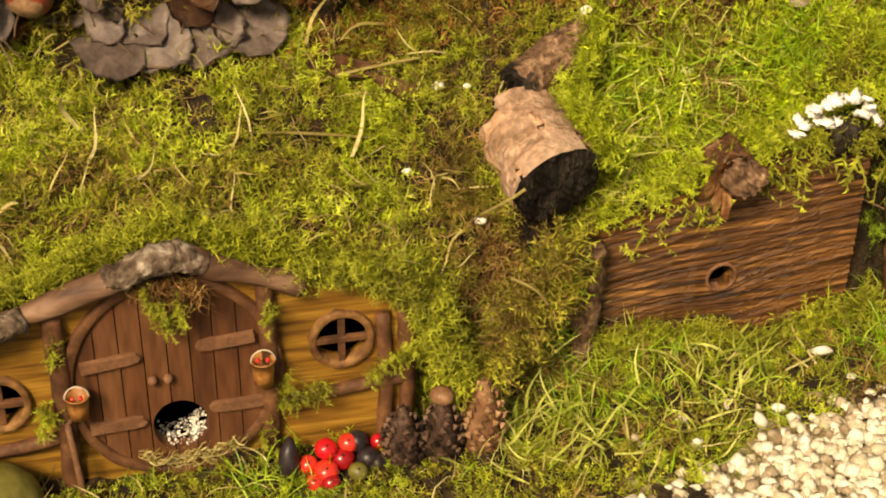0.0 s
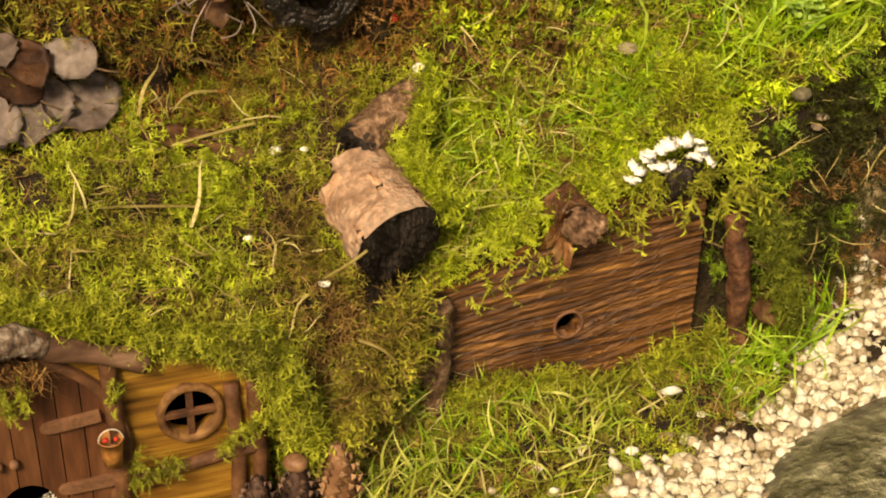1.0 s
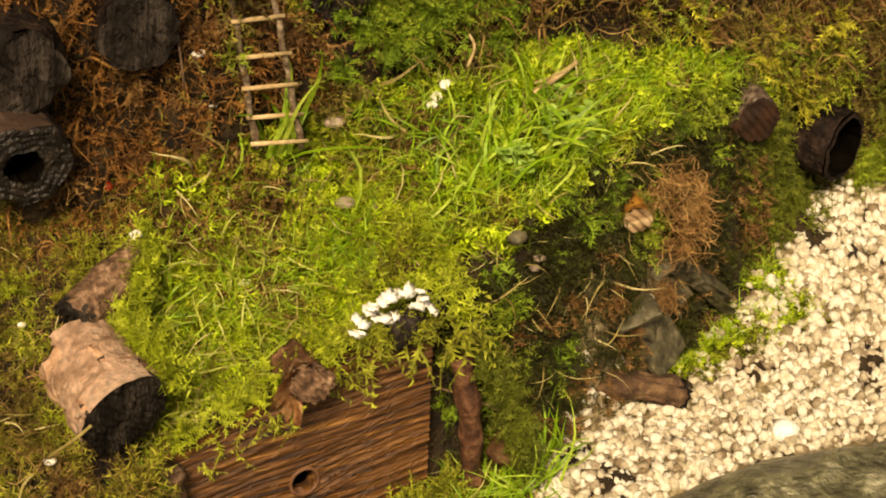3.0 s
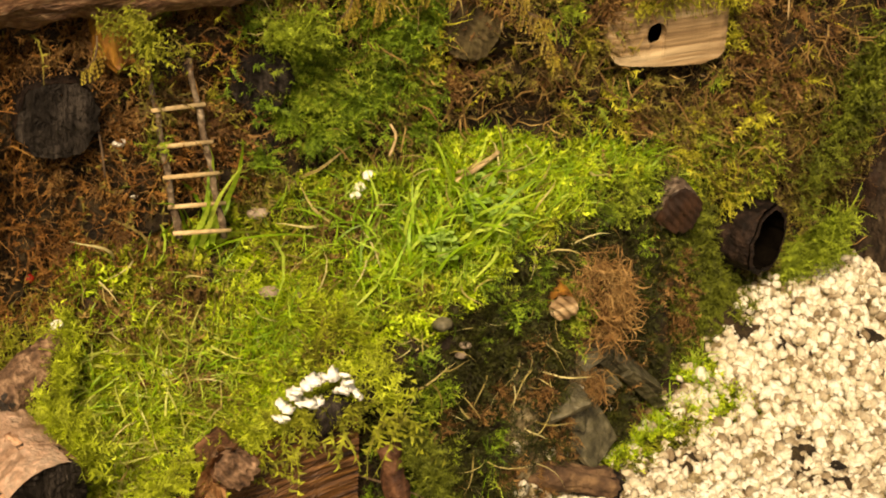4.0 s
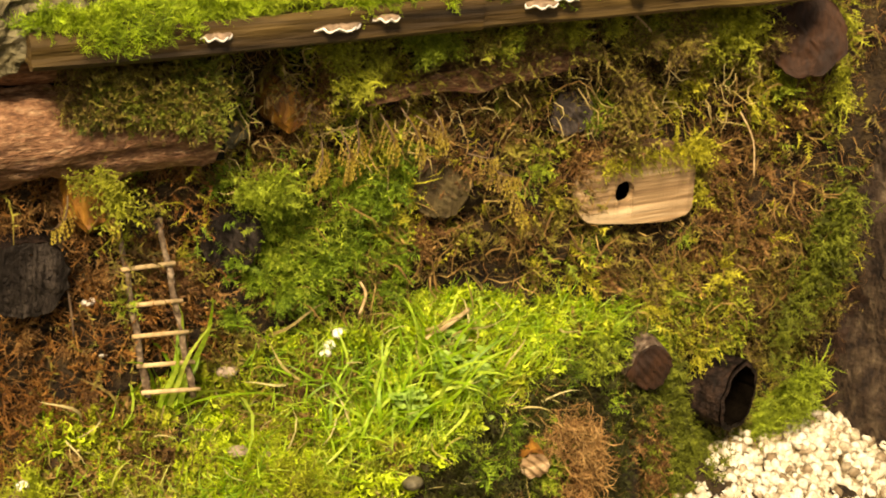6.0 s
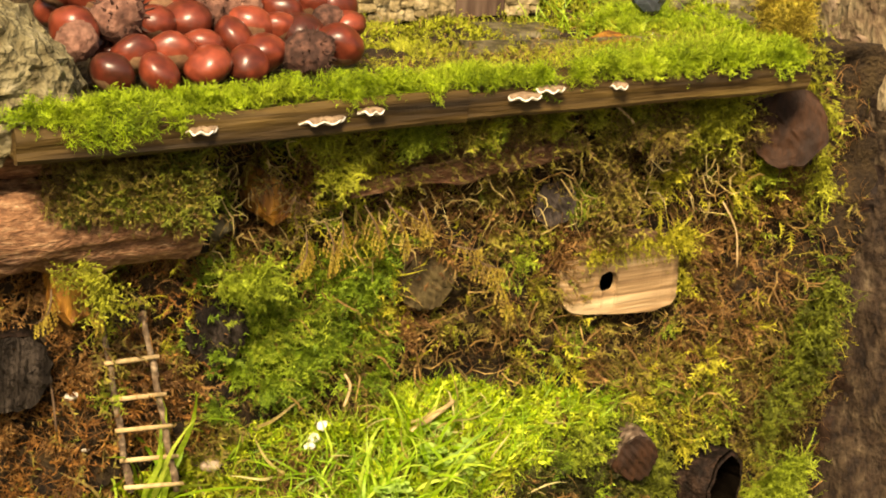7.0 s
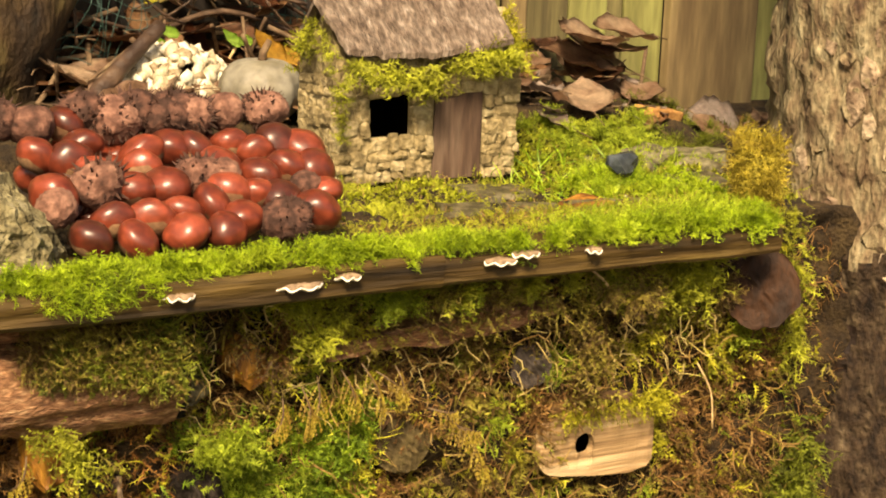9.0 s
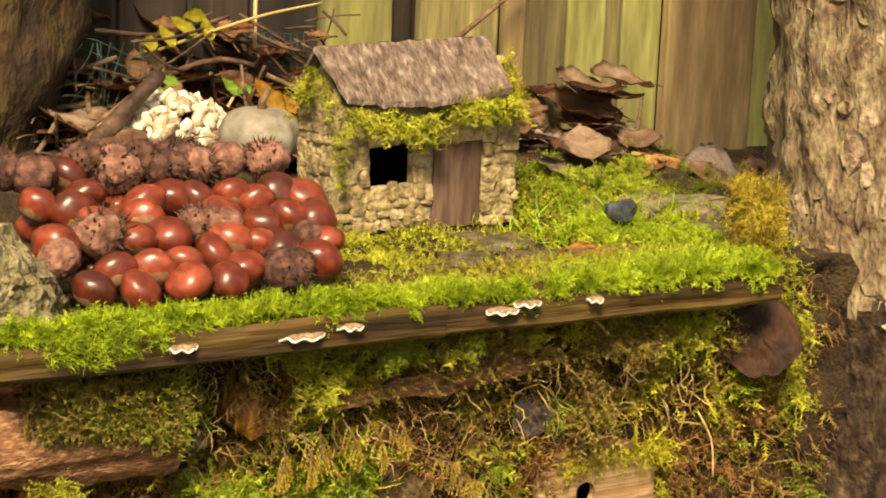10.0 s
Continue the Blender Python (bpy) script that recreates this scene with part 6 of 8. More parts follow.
# the bank over the round-door house: poor and brown towards the logs and between the houses
p, N = on_land(3600, -.80, -.33, -.135, .095, 1, front_clear)
grow("moss", FR, p, N, sizes(len(p), .009, .017, 1), "moss_deep", "olive moss deep between the cushions of the bank", lean=.8, seed=1)
p, N = on_land(720, -.80, -.33, -.135, .095, 101, front_clear)
clumps(p, N, 101, ((.08, "moss_dead", "dry brown moss clumps on the house bank"), (.24, "moss_deep", "olive and brown moss clumps on the house bank"), (.30, "moss_roof", "olive green moss clumps on the house bank"), (.38, "moss_bright", "yellow-green moss clumps on the house bank")), (.010, .0180), 30, FR,
       bias=lambda x, y, z: -.7 * step(.03, .08, y) * step(-.56, -.46, x) - 1.1 * step(-.50, -.43, x) * step(-.04, -.10, y))
p, N = on_land(3000, -.80, -.30, -.135, .095, 2, lambda X, Y: front_clear(X, Y) * (.15 + patch(X, Y, 22, 3)))
grow("moss", TH, p, N, sizes(len(p), .012, .032, 2), "moss_dead", "dry brown moss strands on the bank", lean=1.1, seed=2)
p, N = on_land(330, -.36, -.10, -.075, .03, 3, front_clear)
clumps(p, N, 103, ((.10, "moss_dead", "dry brown moss clumps over the plank house"), (.20, "moss_roof", "olive moss clumps over the plank house"), (.30, "moss_lime", "lime green moss clumps over the plank house"), (.40, "moss_bright", "bright yellow-green moss clumps over the plank house")), (.010, .017), 28, FR, stretch=1.15)
# the lawn before the log wall
p, N = on_land(4200, -.32, .285, -.04, .095, 4, lambda X, Y: front_clear(X, Y) * flat(X, Y) + .15 * (Y > .05))
grow("moss", FR2 + TU, p, N, sizes(len(p), .0084, .0150, 4), "moss_under", "green moss lawn in front of the log wall", lean=.65, seed=4)
p, N = on_land(560, -.31, .275, -.03, .092, 104, lambda X, Y: front_clear(X, Y) * flat(X, Y))
clumps(p, N, 104, ((.13, "moss_dead", "dry brown moss clumps in the lawn"), (.27, "moss_lawn", "olive green moss clumps in the lawn"), (.60, "moss_lime", "bright lime moss clumps in the lawn")), (.009, .0145), 27, FR2 + TU, stretch=1.15, bias=lambda x, y, z: .5 * step(-.15, .10, x))
p, N = on_land(1900, -.30, .26, -.03, .09, 105, lambda X, Y: front_clear(X, Y) * (.1 + patch(X, Y, 28, 6)))
grow("moss", TH, p, N, sizes(len(p), .012, .03, 105), "moss_dead", "dry brown strands in the lawn", lean=1.0, seed=105)
# the steep bank at its end: shade painted as near-black moss, brighter kinds higher up
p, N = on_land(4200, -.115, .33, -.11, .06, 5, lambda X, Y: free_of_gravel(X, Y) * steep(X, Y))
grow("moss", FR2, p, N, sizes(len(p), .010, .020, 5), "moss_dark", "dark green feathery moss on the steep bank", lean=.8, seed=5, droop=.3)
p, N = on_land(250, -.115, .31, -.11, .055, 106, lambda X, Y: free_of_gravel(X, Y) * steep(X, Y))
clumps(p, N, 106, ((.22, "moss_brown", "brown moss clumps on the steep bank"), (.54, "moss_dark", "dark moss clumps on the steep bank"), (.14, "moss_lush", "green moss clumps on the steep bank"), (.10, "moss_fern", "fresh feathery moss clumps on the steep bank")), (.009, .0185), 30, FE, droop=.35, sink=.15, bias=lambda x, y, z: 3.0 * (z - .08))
p, N = on_land(2400, .22, .47, -.01, .098, 109, lambda X, Y: free_of_gravel(X, Y))
grow("moss", FE, p, N, sizes(len(p), .012, .022, 109), "moss_bank", "dark green moss between the bank and the wall", lean=.8, seed=109)
# the low ground before the houses
p, N = on_land(3800, -.80, .10, -.31, -.06, 6, lambda X, Y: free_of_gravel(X, Y) * low(X, Y))
grow("moss", FR + TU, p, N, sizes(len(p), .008, .014, 6), "moss_deep", "low green and brown moss between the grass", lean=.85, seed=6)
p, N = on_land(430, -.80, .08, -.30, -.06, 108, lambda X, Y: free_of_gravel(X, Y) * low(X, Y))
clumps(p, N, 108, ((.14, "moss_dead", "dry brown moss clumps on the low ground"), (.32, "moss_roof", "olive moss clumps on the low ground"), (.36, "moss_bright", "yellow-green moss clumps on the low ground"), (.18, "moss_fern", "green moss clumps on the low ground")), (.009, .0145), 24, FR2, sink=.5)
p, N = on_land(1500, -.62, .02, -.29, -.08, 7, lambda X, Y: free_of_gravel(X, Y) * low(X, Y) * (.06 + patch(X, Y, 19, 2) + .9 * np.exp(-((X + .34) / .05) ** 2 - ((Y + .12) / .03) ** 2)))
grow("grass", GR, p, N, sizes(len(p), .016, .040, 7), "grass", "fresh green grass blades on the ground", "grass", lean=.7, seed=7)
p, N = on_land(2600, -.30, .27, -.02, .09, 8, lambda X, Y: front_clear(X, Y) * flat(X, Y) * (.2 + mix(X, Y, 18, 3)))
grow("grass", GR, p, N, sizes(len(p), .014, .034, 8), "grass", "short bright grass blades in the moss lawn", "grass", lean=.6, seed=8)
p, N = on_land(1500, -.9, .1, -.25, .09, 9, lambda X, Y: free_of_gravel(X, Y) * front_clear(X, Y) * np.where((X < -.488) & (Y > -.16) & (Y < -.12), 0, 1))
grow("grass", GR, p, N, sizes(len(p), .02, .05, 9), "straw", "dry straw coloured grass blades lying in the moss", "grass", lean=1.3, seed=9)
p, N = on_land(5500, -.64, -.20, .035, .10, 10, lambda X, Y: step(-.20, -.26, X) * (.3 + step(.03, .07, Y)))
grow("moss", WF + TH, p, N, sizes(len(p), .01, .026, 10), "moss_rust", "rusty brown dead moss before the dark logs", lean=1.0, seed=10)


def on_wall(n, x0, x1, z0, z1, seed, want=None):
    rg = np.random.default_rng(seed)
    x, z = rg.uniform(x0, x1, n), rg.uniform(z0, z1, n)
    if want is not None:
        k = rg.random(n) < want(x, z)
        x, z = x[k], z[k]
    base = height(x, np.full(len(x), .09))
    k = (z > base + .022 + .012 * np.sin(x * 47))
    x, z = x[k], z[k]
    for lx, lz, lr in ((.380, .495, .031), (.148, .4475, .017), (.037, .390, .022), (-.147, .378, .009), (-.308, .378, .030), (-.4, .300, .038), (-.398, .366, .033), (.230, .368, .036), (.190, .368, .020), (.257, .368, .022), (-.11, .480, .02), (-.268, .43, .02), (.2035, .3735, .028), (-.163, .480, .013), *[(.03 * k_, .486 + .002 * k_, .013) for k_ in range(-1, 6)], (.352, .155, .042)):
        k = (x - lx) ** 2 + (z - lz) ** 2 > lr * lr
        x, z = x[k], z[k]
    y = np.array([wall_y(a, c) for a, c in zip(x, z)])
    dx = np.array([wall_y(a + .004, c) for a, c in zip(x, z)]) - y
    dz = np.array([wall_y(a, c + .004) for a, c in zip(x, z)]) - y
    N = np.stack([dx / .004, -np.ones(len(x)), .15 + dz / .004], -1)
    return np.stack([x, y - .002, z], -1), N / np.linalg.norm(N, axis=1, keepdims=True)


p, N = on_wall(8500, -.55, .5, .10, .535, 12)
grow("moss", TH, p, N, sizes(len(p), .010, .026, 12), "moss_brown", "brown tangled dead moss packed on the log wall", lean=1.1, seed=12, droop=.4)
p, N = on_wall(3600, -.6, -.16, .18, .45, 116)
grow("moss", WF, p, N, sizes(len(p), .010, .026, 116), "moss_rust", "rusty dead moss filaments round the dark logs", lean=1.1, seed=116, droop=.3)
hollow = lambda x, z: np.array([1.0 if wall_y(a, c) < .082 else .25 for a, c in zip(x, z)])
p, N = on_wall(3000, -.5, .5, .10, .535, 13, lambda x, z: (.22 + .78 * step(-.30, -.05, x)) * hollow(x, z))
grow("moss", WF, p, N, sizes(len(p), .014, .032, 13), "moss_wall", "stringy olive and brown moss hanging on the log wall", lean=.8, seed=13, droop=.7)
p, N = on_wall(1300, -.2, .48, .20, .53, 112, lambda x, z: (.04 + .96 * patch(x, z, 34, 2, .5, .75)) * hollow(x, z))
grow("moss", WF + FE, p + (0, -.004, 0), N, sizes(len(p), .013, .028, 112), "moss_yellow", "yellow-green moss fronds hanging on the log wall", lean=.7, seed=112, droop=.7)
p, N = on_wall(1000, -.25, .48, .12, .53, 114, lambda x, z: patch(x, z, 27, 5, .5, .7) * hollow(x, z))
grow("moss", FE, p + (0, -.004, 0), N, sizes(len(p), .010, .020, 114), "moss_fern", "dark green feathery moss patches on the log wall", lean=.7, seed=114, droop=.5)
p, N = on_wall(1500, -.1, .45, .22, .52, 113)
grow("moss", TH, p + (0, -.008, 0), N, sizes(len(p), .02, .045, 113), "moss_dead", "pale dry moss strands on the log wall", lean=.7, seed=113, droop=.9)
p, N = on_wall(2600, -.20, .02, .29, .45, 14, lambda x, z: np.exp(-((x + .085) / .05) ** 2 - ((z - .37) / .05) ** 2))
grow("moss", FE, p + (0, -.010, 0), N, sizes(len(p), .010, .020, 14), "moss_lush", "green feathery moss cushion on the wall", lean=.7, seed=14, droop=.5)
p, N = on_wall(1500, -.17, .0, .31, .43, 115, lambda x, z: np.exp(-((x + .095) / .04) ** 2 - ((z - .385) / .03) ** 2))
grow("moss", FE, p + (0, -.016, 0), N, sizes(len(p), .010, .018, 115), "moss_fern", "fresh green moss tips of the cushion", lean=.7, seed=115, droop=.4)
p, N = on_wall(4200, .20, .48, .10, .30, 15, lambda x, z: .35 + .65 * patch(x, z, 34, 7))
grow("moss", FE + WF, p, N, sizes(len(p), .012, .026, 15), "moss_wall", "olive brown moss tufts low on the wall", lean=.8, seed=15, droop=.5)

# moss along the shelf
rg = np.random.default_rng(21)
n = 20000
x = rg.uniform(-.33, .345, n)
y = -.003 + rg.random(n) ** 1.3 * .034
z = .566 + .006 * np.sin(x * 60) * np.sin(y * 80 + x * 9) + .004
k = rg.random(n) < (.45 + .55 * np.sin(x * 23 + 1.2 * np.sin(x * 61)))
k |= rg.random(n) < .3
gap = (np.abs(x - .105) < .016)
k &= ~gap
p = np.stack([x, y, z], -1)[k]
over = p[:, 1] < .002
N = np.where(over[:, None], [[0.0, -.9, .4]], [[0.0, -.35, 1.0]])
grow("moss", NE, p, N, sizes(len(p), .006, .0105, 22), "moss_shelf", "thick bright green moss along the shelf edge", lean=.85, seed=22)

p, N = on_land(3400, -.13, .27, -.02, .085, 117, lambda X, Y: front_clear(X, Y) * flat(X, Y) * (.25 + step(-.12, .02, X)))
grow("grass", GR, p, N, sizes(len(p), .016, .036, 117), "grass", "fresh green grass at the end of the lawn", "grass", lean=.6, seed=117)

# moss hanging over the edges of the two house roofs and under the cottage eaves
def along(pts, n, seed, dy=(0, 0), dz=(0, 0)):
    rg = np.random.default_rng(seed)
    a = np.array(pts, float)
    seg = np.linalg.norm(np.diff(a, axis=0), axis=1)
    u = rg.random(n) * seg.sum()
    cum = np.concatenate([[0], np.cumsum(seg)])
    out = np.stack([np.interp(u, cum, a[:, k]) for k in range(3)], -1)
    out[:, 1] += rg.uniform(*dy, n)
    out[:, 2] += rg.uniform(*dz, n)
    return out


def fringe(pts, n, seed, size, shapes, material, label, dy, dz, normal=(0, -.8, .3), droop=.4, lean=.6):
    p = along(pts, n, seed, dy, dz)
    return grow("moss", shapes, p, np.tile(normal, (n, 1)), sizes(n, *size, seed), material, label, lean=lean, seed=seed, droop=droop)


# clumps on the log wall, thinner where the dark logs are
p, N = on_wall(460, -.24, .40, .12, .53, 141, lambda x, z: np.where((z < .345) & (x < .16), .22, 1.0) * np.where(((x + .10) / .075) ** 2 + ((z - .375) / .05) ** 2 < 1, .1, 1.0))
clumps(p, N, 141, ((.23, "moss_brown", "brown moss clumps on the log wall"), (.27, "moss_wall", "olive brown moss clumps on the log wall"), (.20, "moss_yellow", "yellow-green moss clumps on the log wall"), (.14, "moss_fern", "green feathery moss clumps on the log wall"), (.16, "moss_roof", "golden green moss clumps on the log wall")), (.010, .0215), 28, WF + FE, .65, 1.15, bias=lambda x, y, z: .6 * np.exp(-((x - .27) / .07) ** 2 - ((z - .49) / .05) ** 2) + .4 * step(.30, .24, z) * step(.18, .26, x) - .8 * np.exp(-((x - .37) / .07) ** 2 - ((z - .38) / .06) ** 2) - .35 * np.exp(-((x - .08) / .10) ** 2 - ((z - .43) / .04) ** 2), sink=.1)
p, N = on_wall(34, -.17, -.01, .32, .43, 143)
cushions(p - (0, .006, 0), N, np.random.default_rng(143).uniform(.010, .018, len(p)), 60, 163, FE, "moss_lush", "fresh green cushions of feathery moss on the wall", .5, 1.0)
p, N = on_wall(9, -.275, -.18, .495, .525, 144)
p[:, 1] = .030
cushions(p, N, np.random.default_rng(144).uniform(.011, .020, len(p)), 60, 164, WF + FE, "moss_bank", "green moss cushions under the board", .55, 1.0)
p, N = on_wall(46, -.45, -.17, .22, .46, 145)
cushions(p, N, np.random.default_rng(145).uniform(.010, .019, len(p)), 40, 165, WF, "moss_brown", "brown moss cushions between the dark logs", .55, 1.0)


fringe([(-.84, -.135, .128), (-.758, -.135, .152), (-.70, -.135, .172), (-.648, -.135, .190), (-.60, -.135, .166), (-.565, -.135, .152)], 1364, 31, (0.0104, 0.0221), FR, "moss_roof", "moss along the roof edge of the round-door house", (-.006, .012), (-.004, .01), (0, -.4, 1), .1)
fringe([(-.575, -.140, .160), (-.53, -.140, .155), (-.50, -.140, .140), (-.476, -.142, .105), (-.462, -.146, .05)], 1178, 32, (0.0117, 0.0234), FR, "moss_roof", "moss hanging over the end of the house front", (-.012, .008), (-.006, .012))
fringe([(-.345, -.078, .110), (-.31, -.078, .124), (-.25, -.076, .146), (-.19, -.074, .168), (-.13, -.072, .178), (-.10, -.076, .160)], 430, 33, (.012, .024), FE, "moss_bright", "bright moss hanging over the plank", (-.002, .016), (.004, .014), (0, -.7, .5), .2)
fringe([(-.352, -.082, .098), (-.31, -.082, .114), (-.25, -.080, .138), (-.18, -.078, .164), (-.10, -.080, .155)], 60, 34, (.018, .042), WF, "moss_roof", "loose moss strands hanging over the plank", (-.012, .004), (-.004, .008), (0, -.6, 0), .8)
fringe([(-.47, -.150, .005), (-.44, -.14, .05), (-.41, -.125, .085), (-.385, -.105, .105), (-.368, -.095, .11)], 900, 35, (0.0130, 0.0260), FE, "moss_deep", "olive moss on the bank between the houses", (-.02, .02), (-.02, .012), (0, -.5, .6))
fringe([(-.47, -.150, .005), (-.44, -.14, .05), (-.41, -.125, .085), (-.385, -.105, .105)], 320, 135, (.016, .034), TH, "moss_dead", "brown strands on the bank between the houses", (-.02, .02), (-.02, .012), (0, -.5, .6), .4, .9)
fringe([(-.378, -.088, .02), (-.380, -.09, .07), (-.37, -.092, .108)], 434, 36, (0.0130, 0.0260), FE, "moss_fern", "dark moss beside the plank post", (-.012, .012), (-.02, .01))
fringe([(-.112, -.082, .14), (-.085, -.085, .12), (-.07, -.085, .07), (-.055, -.085, .02)], 900, 37, (0.0117, 0.0234), FE, "moss_bank", "dark green moss round the plank post", (-.012, .018), (-.015, .015))
fringe([(.098, .300, .672), (.13, .300, .668), (.15, .300, .664)], 110, 38, (.012, .022), FR, "moss_roof", "moss hanging under the cottage eaves", (-.004, .008), (-.016, .004), (0, -.6, -.2), .6)
fringe([(.15, .300, .667), (.175, .300, .664), (.20, .301, .666)], 110, 138, (.014, .028), FR, "moss_roof", "long moss hanging over the cottage window", (-.004, .006), (-.014, .004), (0, -.5, -.4), .8)
fringe([(.21, .301, .668), (.24, .302, .674), (.285, .302, .678)], 170, 238, (.012, .024), FR, "moss_roof", "moss hanging over the cottage door", (-.004, .008), (-.010, .006), (0, -.6, -.1), .5)
fringe([(.094, .31, .665), (.09, .345, .70), (.095, .385, .665)], 130, 39, (0.0091, 0.0172), FR, "moss_roof", "moss on the cottage gable", (-.006, .006), (-.012, .012), (-.8, -.3, .1), .2)
fringe([(.298, .31, .665), (.292, .345, .705)], 110, 40, (0.0091, 0.0195), FR, "moss_yellow", "moss on the cottage gable end", (-.01, .01), (-.012, .012), (.5, -.5, .2), .2)
fringe([(.10, .312, .60), (.10, .312, .64)], 60, 41, (0.0090, 0.0170), FR, "moss_roof", "moss on the cottage corner", (-.008, .004), (-.016, .016), (-.5, -.7, .2), .2)
# plump cushions along the shelf edge
rg = np.random.default_rng(211)
for j, (x0, x1, n_, low_) in enumerate(((-.33, -.06, 34, .016), (-.06, .092, 16, .006), (.12, .345, 28, .006))):
    c_ = np.stack([rg.uniform(x0, x1, n_), rg.uniform(-.004, .020, n_), np.full(n_, .568)], -1)
    c_[:, 2] -= np.where(c_[:, 1] < .004, rg.random(n_) * low_, 0)
    cushions(c_, np.tile([0.0, -.55, .85], (n_, 1)), rg.uniform(.008, .0125, n_), 80, 212 + j, FR2, "moss_shelf", "plump bright green moss cushions along the shelf edge", .1, .9)
rg = np.random.default_rng(216)
c_ = np.stack([rg.uniform(.295, .430, 24), rg.uniform(.150, .275, 24), np.full(24, .556)], -1)
cushions(c_, np.tile([0.0, -.3, 1.0], (24, 1)), rg.uniform(.009, .014, 24), 60, 217, FR2, "moss_shelf", "bright green moss cushions beside the cottage", 0, .9)
rg = np.random.default_rng(218)
x, y = rg.uniform(.335, .53, 60), rg.uniform(.29, .43, 60)
cushions(np.stack([x, y, height(x, y) + .002], -1), np.tile([0.0, -.4, 1.0], (60, 1)), rg.uniform(.009, .015, 60), 60, 219, FR2 + WF, "moss_fern", "dark green moss cushions on the bed beside the cottage", 0, .9)
x, y = rg.uniform(.50, .80, 36), rg.uniform(.34, .52, 36)
cushions(np.stack([x, y, height(x, y)], -1), np.tile([0.0, -.4, 1.0], (36, 1)), rg.uniform(.008, .014, 36), 40, 220, WF, "moss_bank", "thin olive moss on the bed by the fence", 0, .9)
# creeping green on the front of the round-door house
for pts, n, sd_ in ((([(-.668, -.152, .165), (-.655, -.152, .138)]), 260, 51), ([(-.648, -.152, .16), (-.645, -.152, .14)], 120, 52), ([(-.585, -.152, .052), (-.553, -.152, .066)], 190, 53), ([(-.525, -.152, .066), (-.49, -.152, .092)], 260, 54), ([(-.745, -.152, .055), (-.735, -.152, .078)], 200, 55), ([(-.732, -.152, .115), (-.728, -.152, .125)], 60, 56), ([(-.592, -.152, .12), (-.588, -.152, .14)], 60, 57), ([(-.60, -.15, .02), (-.588, -.15, .035)], 70, 58), ([(-.583, -.152, .06), (-.58, -.152, .075)], 70, 59)):
    fringe(pts, int(n * .5), sd_, (.006, .0115), FE, "moss_roof", "small leafy moss creeping on the house front", (-.006, .004), (-.007, .007), (0, -1, .2), .2)
# shelf: hanging cushions
fringe([(-.29, -.006, .563), (-.255, -.006, .556), (-.225, -.006, .566)], 1500, 61, (.006, .010), NE, "moss_shelf", "bright moss cushion hanging over the board", (-.010, .004), (-.010, .010), (0, -.8, .5), .2)
fringe([(.125, .0, .570), (.25, .0, .574), (.335, .0, .568)], 3000, 63, (.006, .010), NE, "moss_shelf", "bright green moss along the shelf corner", (-.004, .05), (-.004, .012), (0, -.4, 1), .1)
# dry strands under the board, paled to make up for the light missing there
p, N = on_wall(430, -.16, .34, .43, .53, 195)
grow("moss", TH, p - (0, .022, 0), N, sizes(len(p), .016, .036, 195), "moss_pale", "pale dry moss strands hanging under the board", lean=.8, seed=195, droop=.7)
# the yellow cushion and the strip of moss down the corner by the tree
fringe([(.37, .05, .58), (.40, .09, .60), (.43, .12, .60)], 1700, 64, (.009, .017), WF, "moss_gold", "golden moss cushion at the shelf corner", (-.03, .03), (-.03, .02), (-.2, -.7, .6), .1)
fringe([(.405, .045, .57), (.425, .05, .50), (.43, .055, .42)], 250, 65, (.012, .024), WF + FE, "moss_roof", "yellow-green moss hanging down the corner beside the tree", (-.012, .02), (-.02, .02), (-.1, -.9, 0), .5)
fringe([(.20, .05, .52), (.26, .05, .525), (.32, .05, .52)], 420, 66, (.014, .030), WF + FE, "moss_roof", "golden green moss under the shelf", (-.012, .015), (-.022, .012), (0, -.9, .1), .7)
fringe([(.18, .05, .50), (.20, .05, .46), (.19, .05, .435)], 220, 67, (.014, .032), WF, "moss_wall", "golden green moss hanging on the wall", (-.01, .015), (-.02, .02), (0, -.9, .1), .8)
fringe([(-.29, .04, .52), (-.23, .045, .515), (-.18, .05, .50)], 1054, 68, (0.0117, 0.0234), FE + WF, "moss_wall", "olive green moss hanging over the log under the board", (-.024, .0), (-.022, .016), (0, -.9, .2), .5)

# rusty root mass, straw tuft and weeds at the end of the lawn
fringe([(.086, -.006, .200), (.112, -.010, .204), (.132, -.010, .196), (.128, -.016, .172), (.108, -.020, .160)], 850, 71, (.014, .034), TH, "root_brown", "tangle of rusty brown roots hanging from the lawn edge", (-.022, .008), (-.016, .014), (.1, -.8, -.2), .4, 1.1)
fringe([(.098, -.03, .108), (.118, -.022, .100)], 220, 72, (.010, .022), TH, "root_brown", "rusty roots over the slates", (-.01, .01), (-.01, .01), (0, -.8, 0), .5, .8)
p = along([(-.12, .03, .24), (-.06, .02, .245), (.02, .03, .24)], 170, 73, (-.03, .025), (-.014, -.004))
p[:, 2] = height(p[:, 0], p[:, 1])
grow("grass", GL, p, np.tile([.1, -.25, 1.0], (len(p), 1)), sizes(len(p), .035, .075, 73), "grass", "long light green grass blades on the lawn", "grass", lean=.45, seed=73)
p = along([(-.235, .06, .26), (-.19, .06, .26)], 16, 74, (-.012, .015), (-.004, .0))
grow("grass", GL, p, np.tile([.1, -.1, 1.0], (len(p), 1)), sizes(len(p), .05, .11, 74), "grass", "long grass blades growing through the ladder", "grass", lean=.3, seed=74)
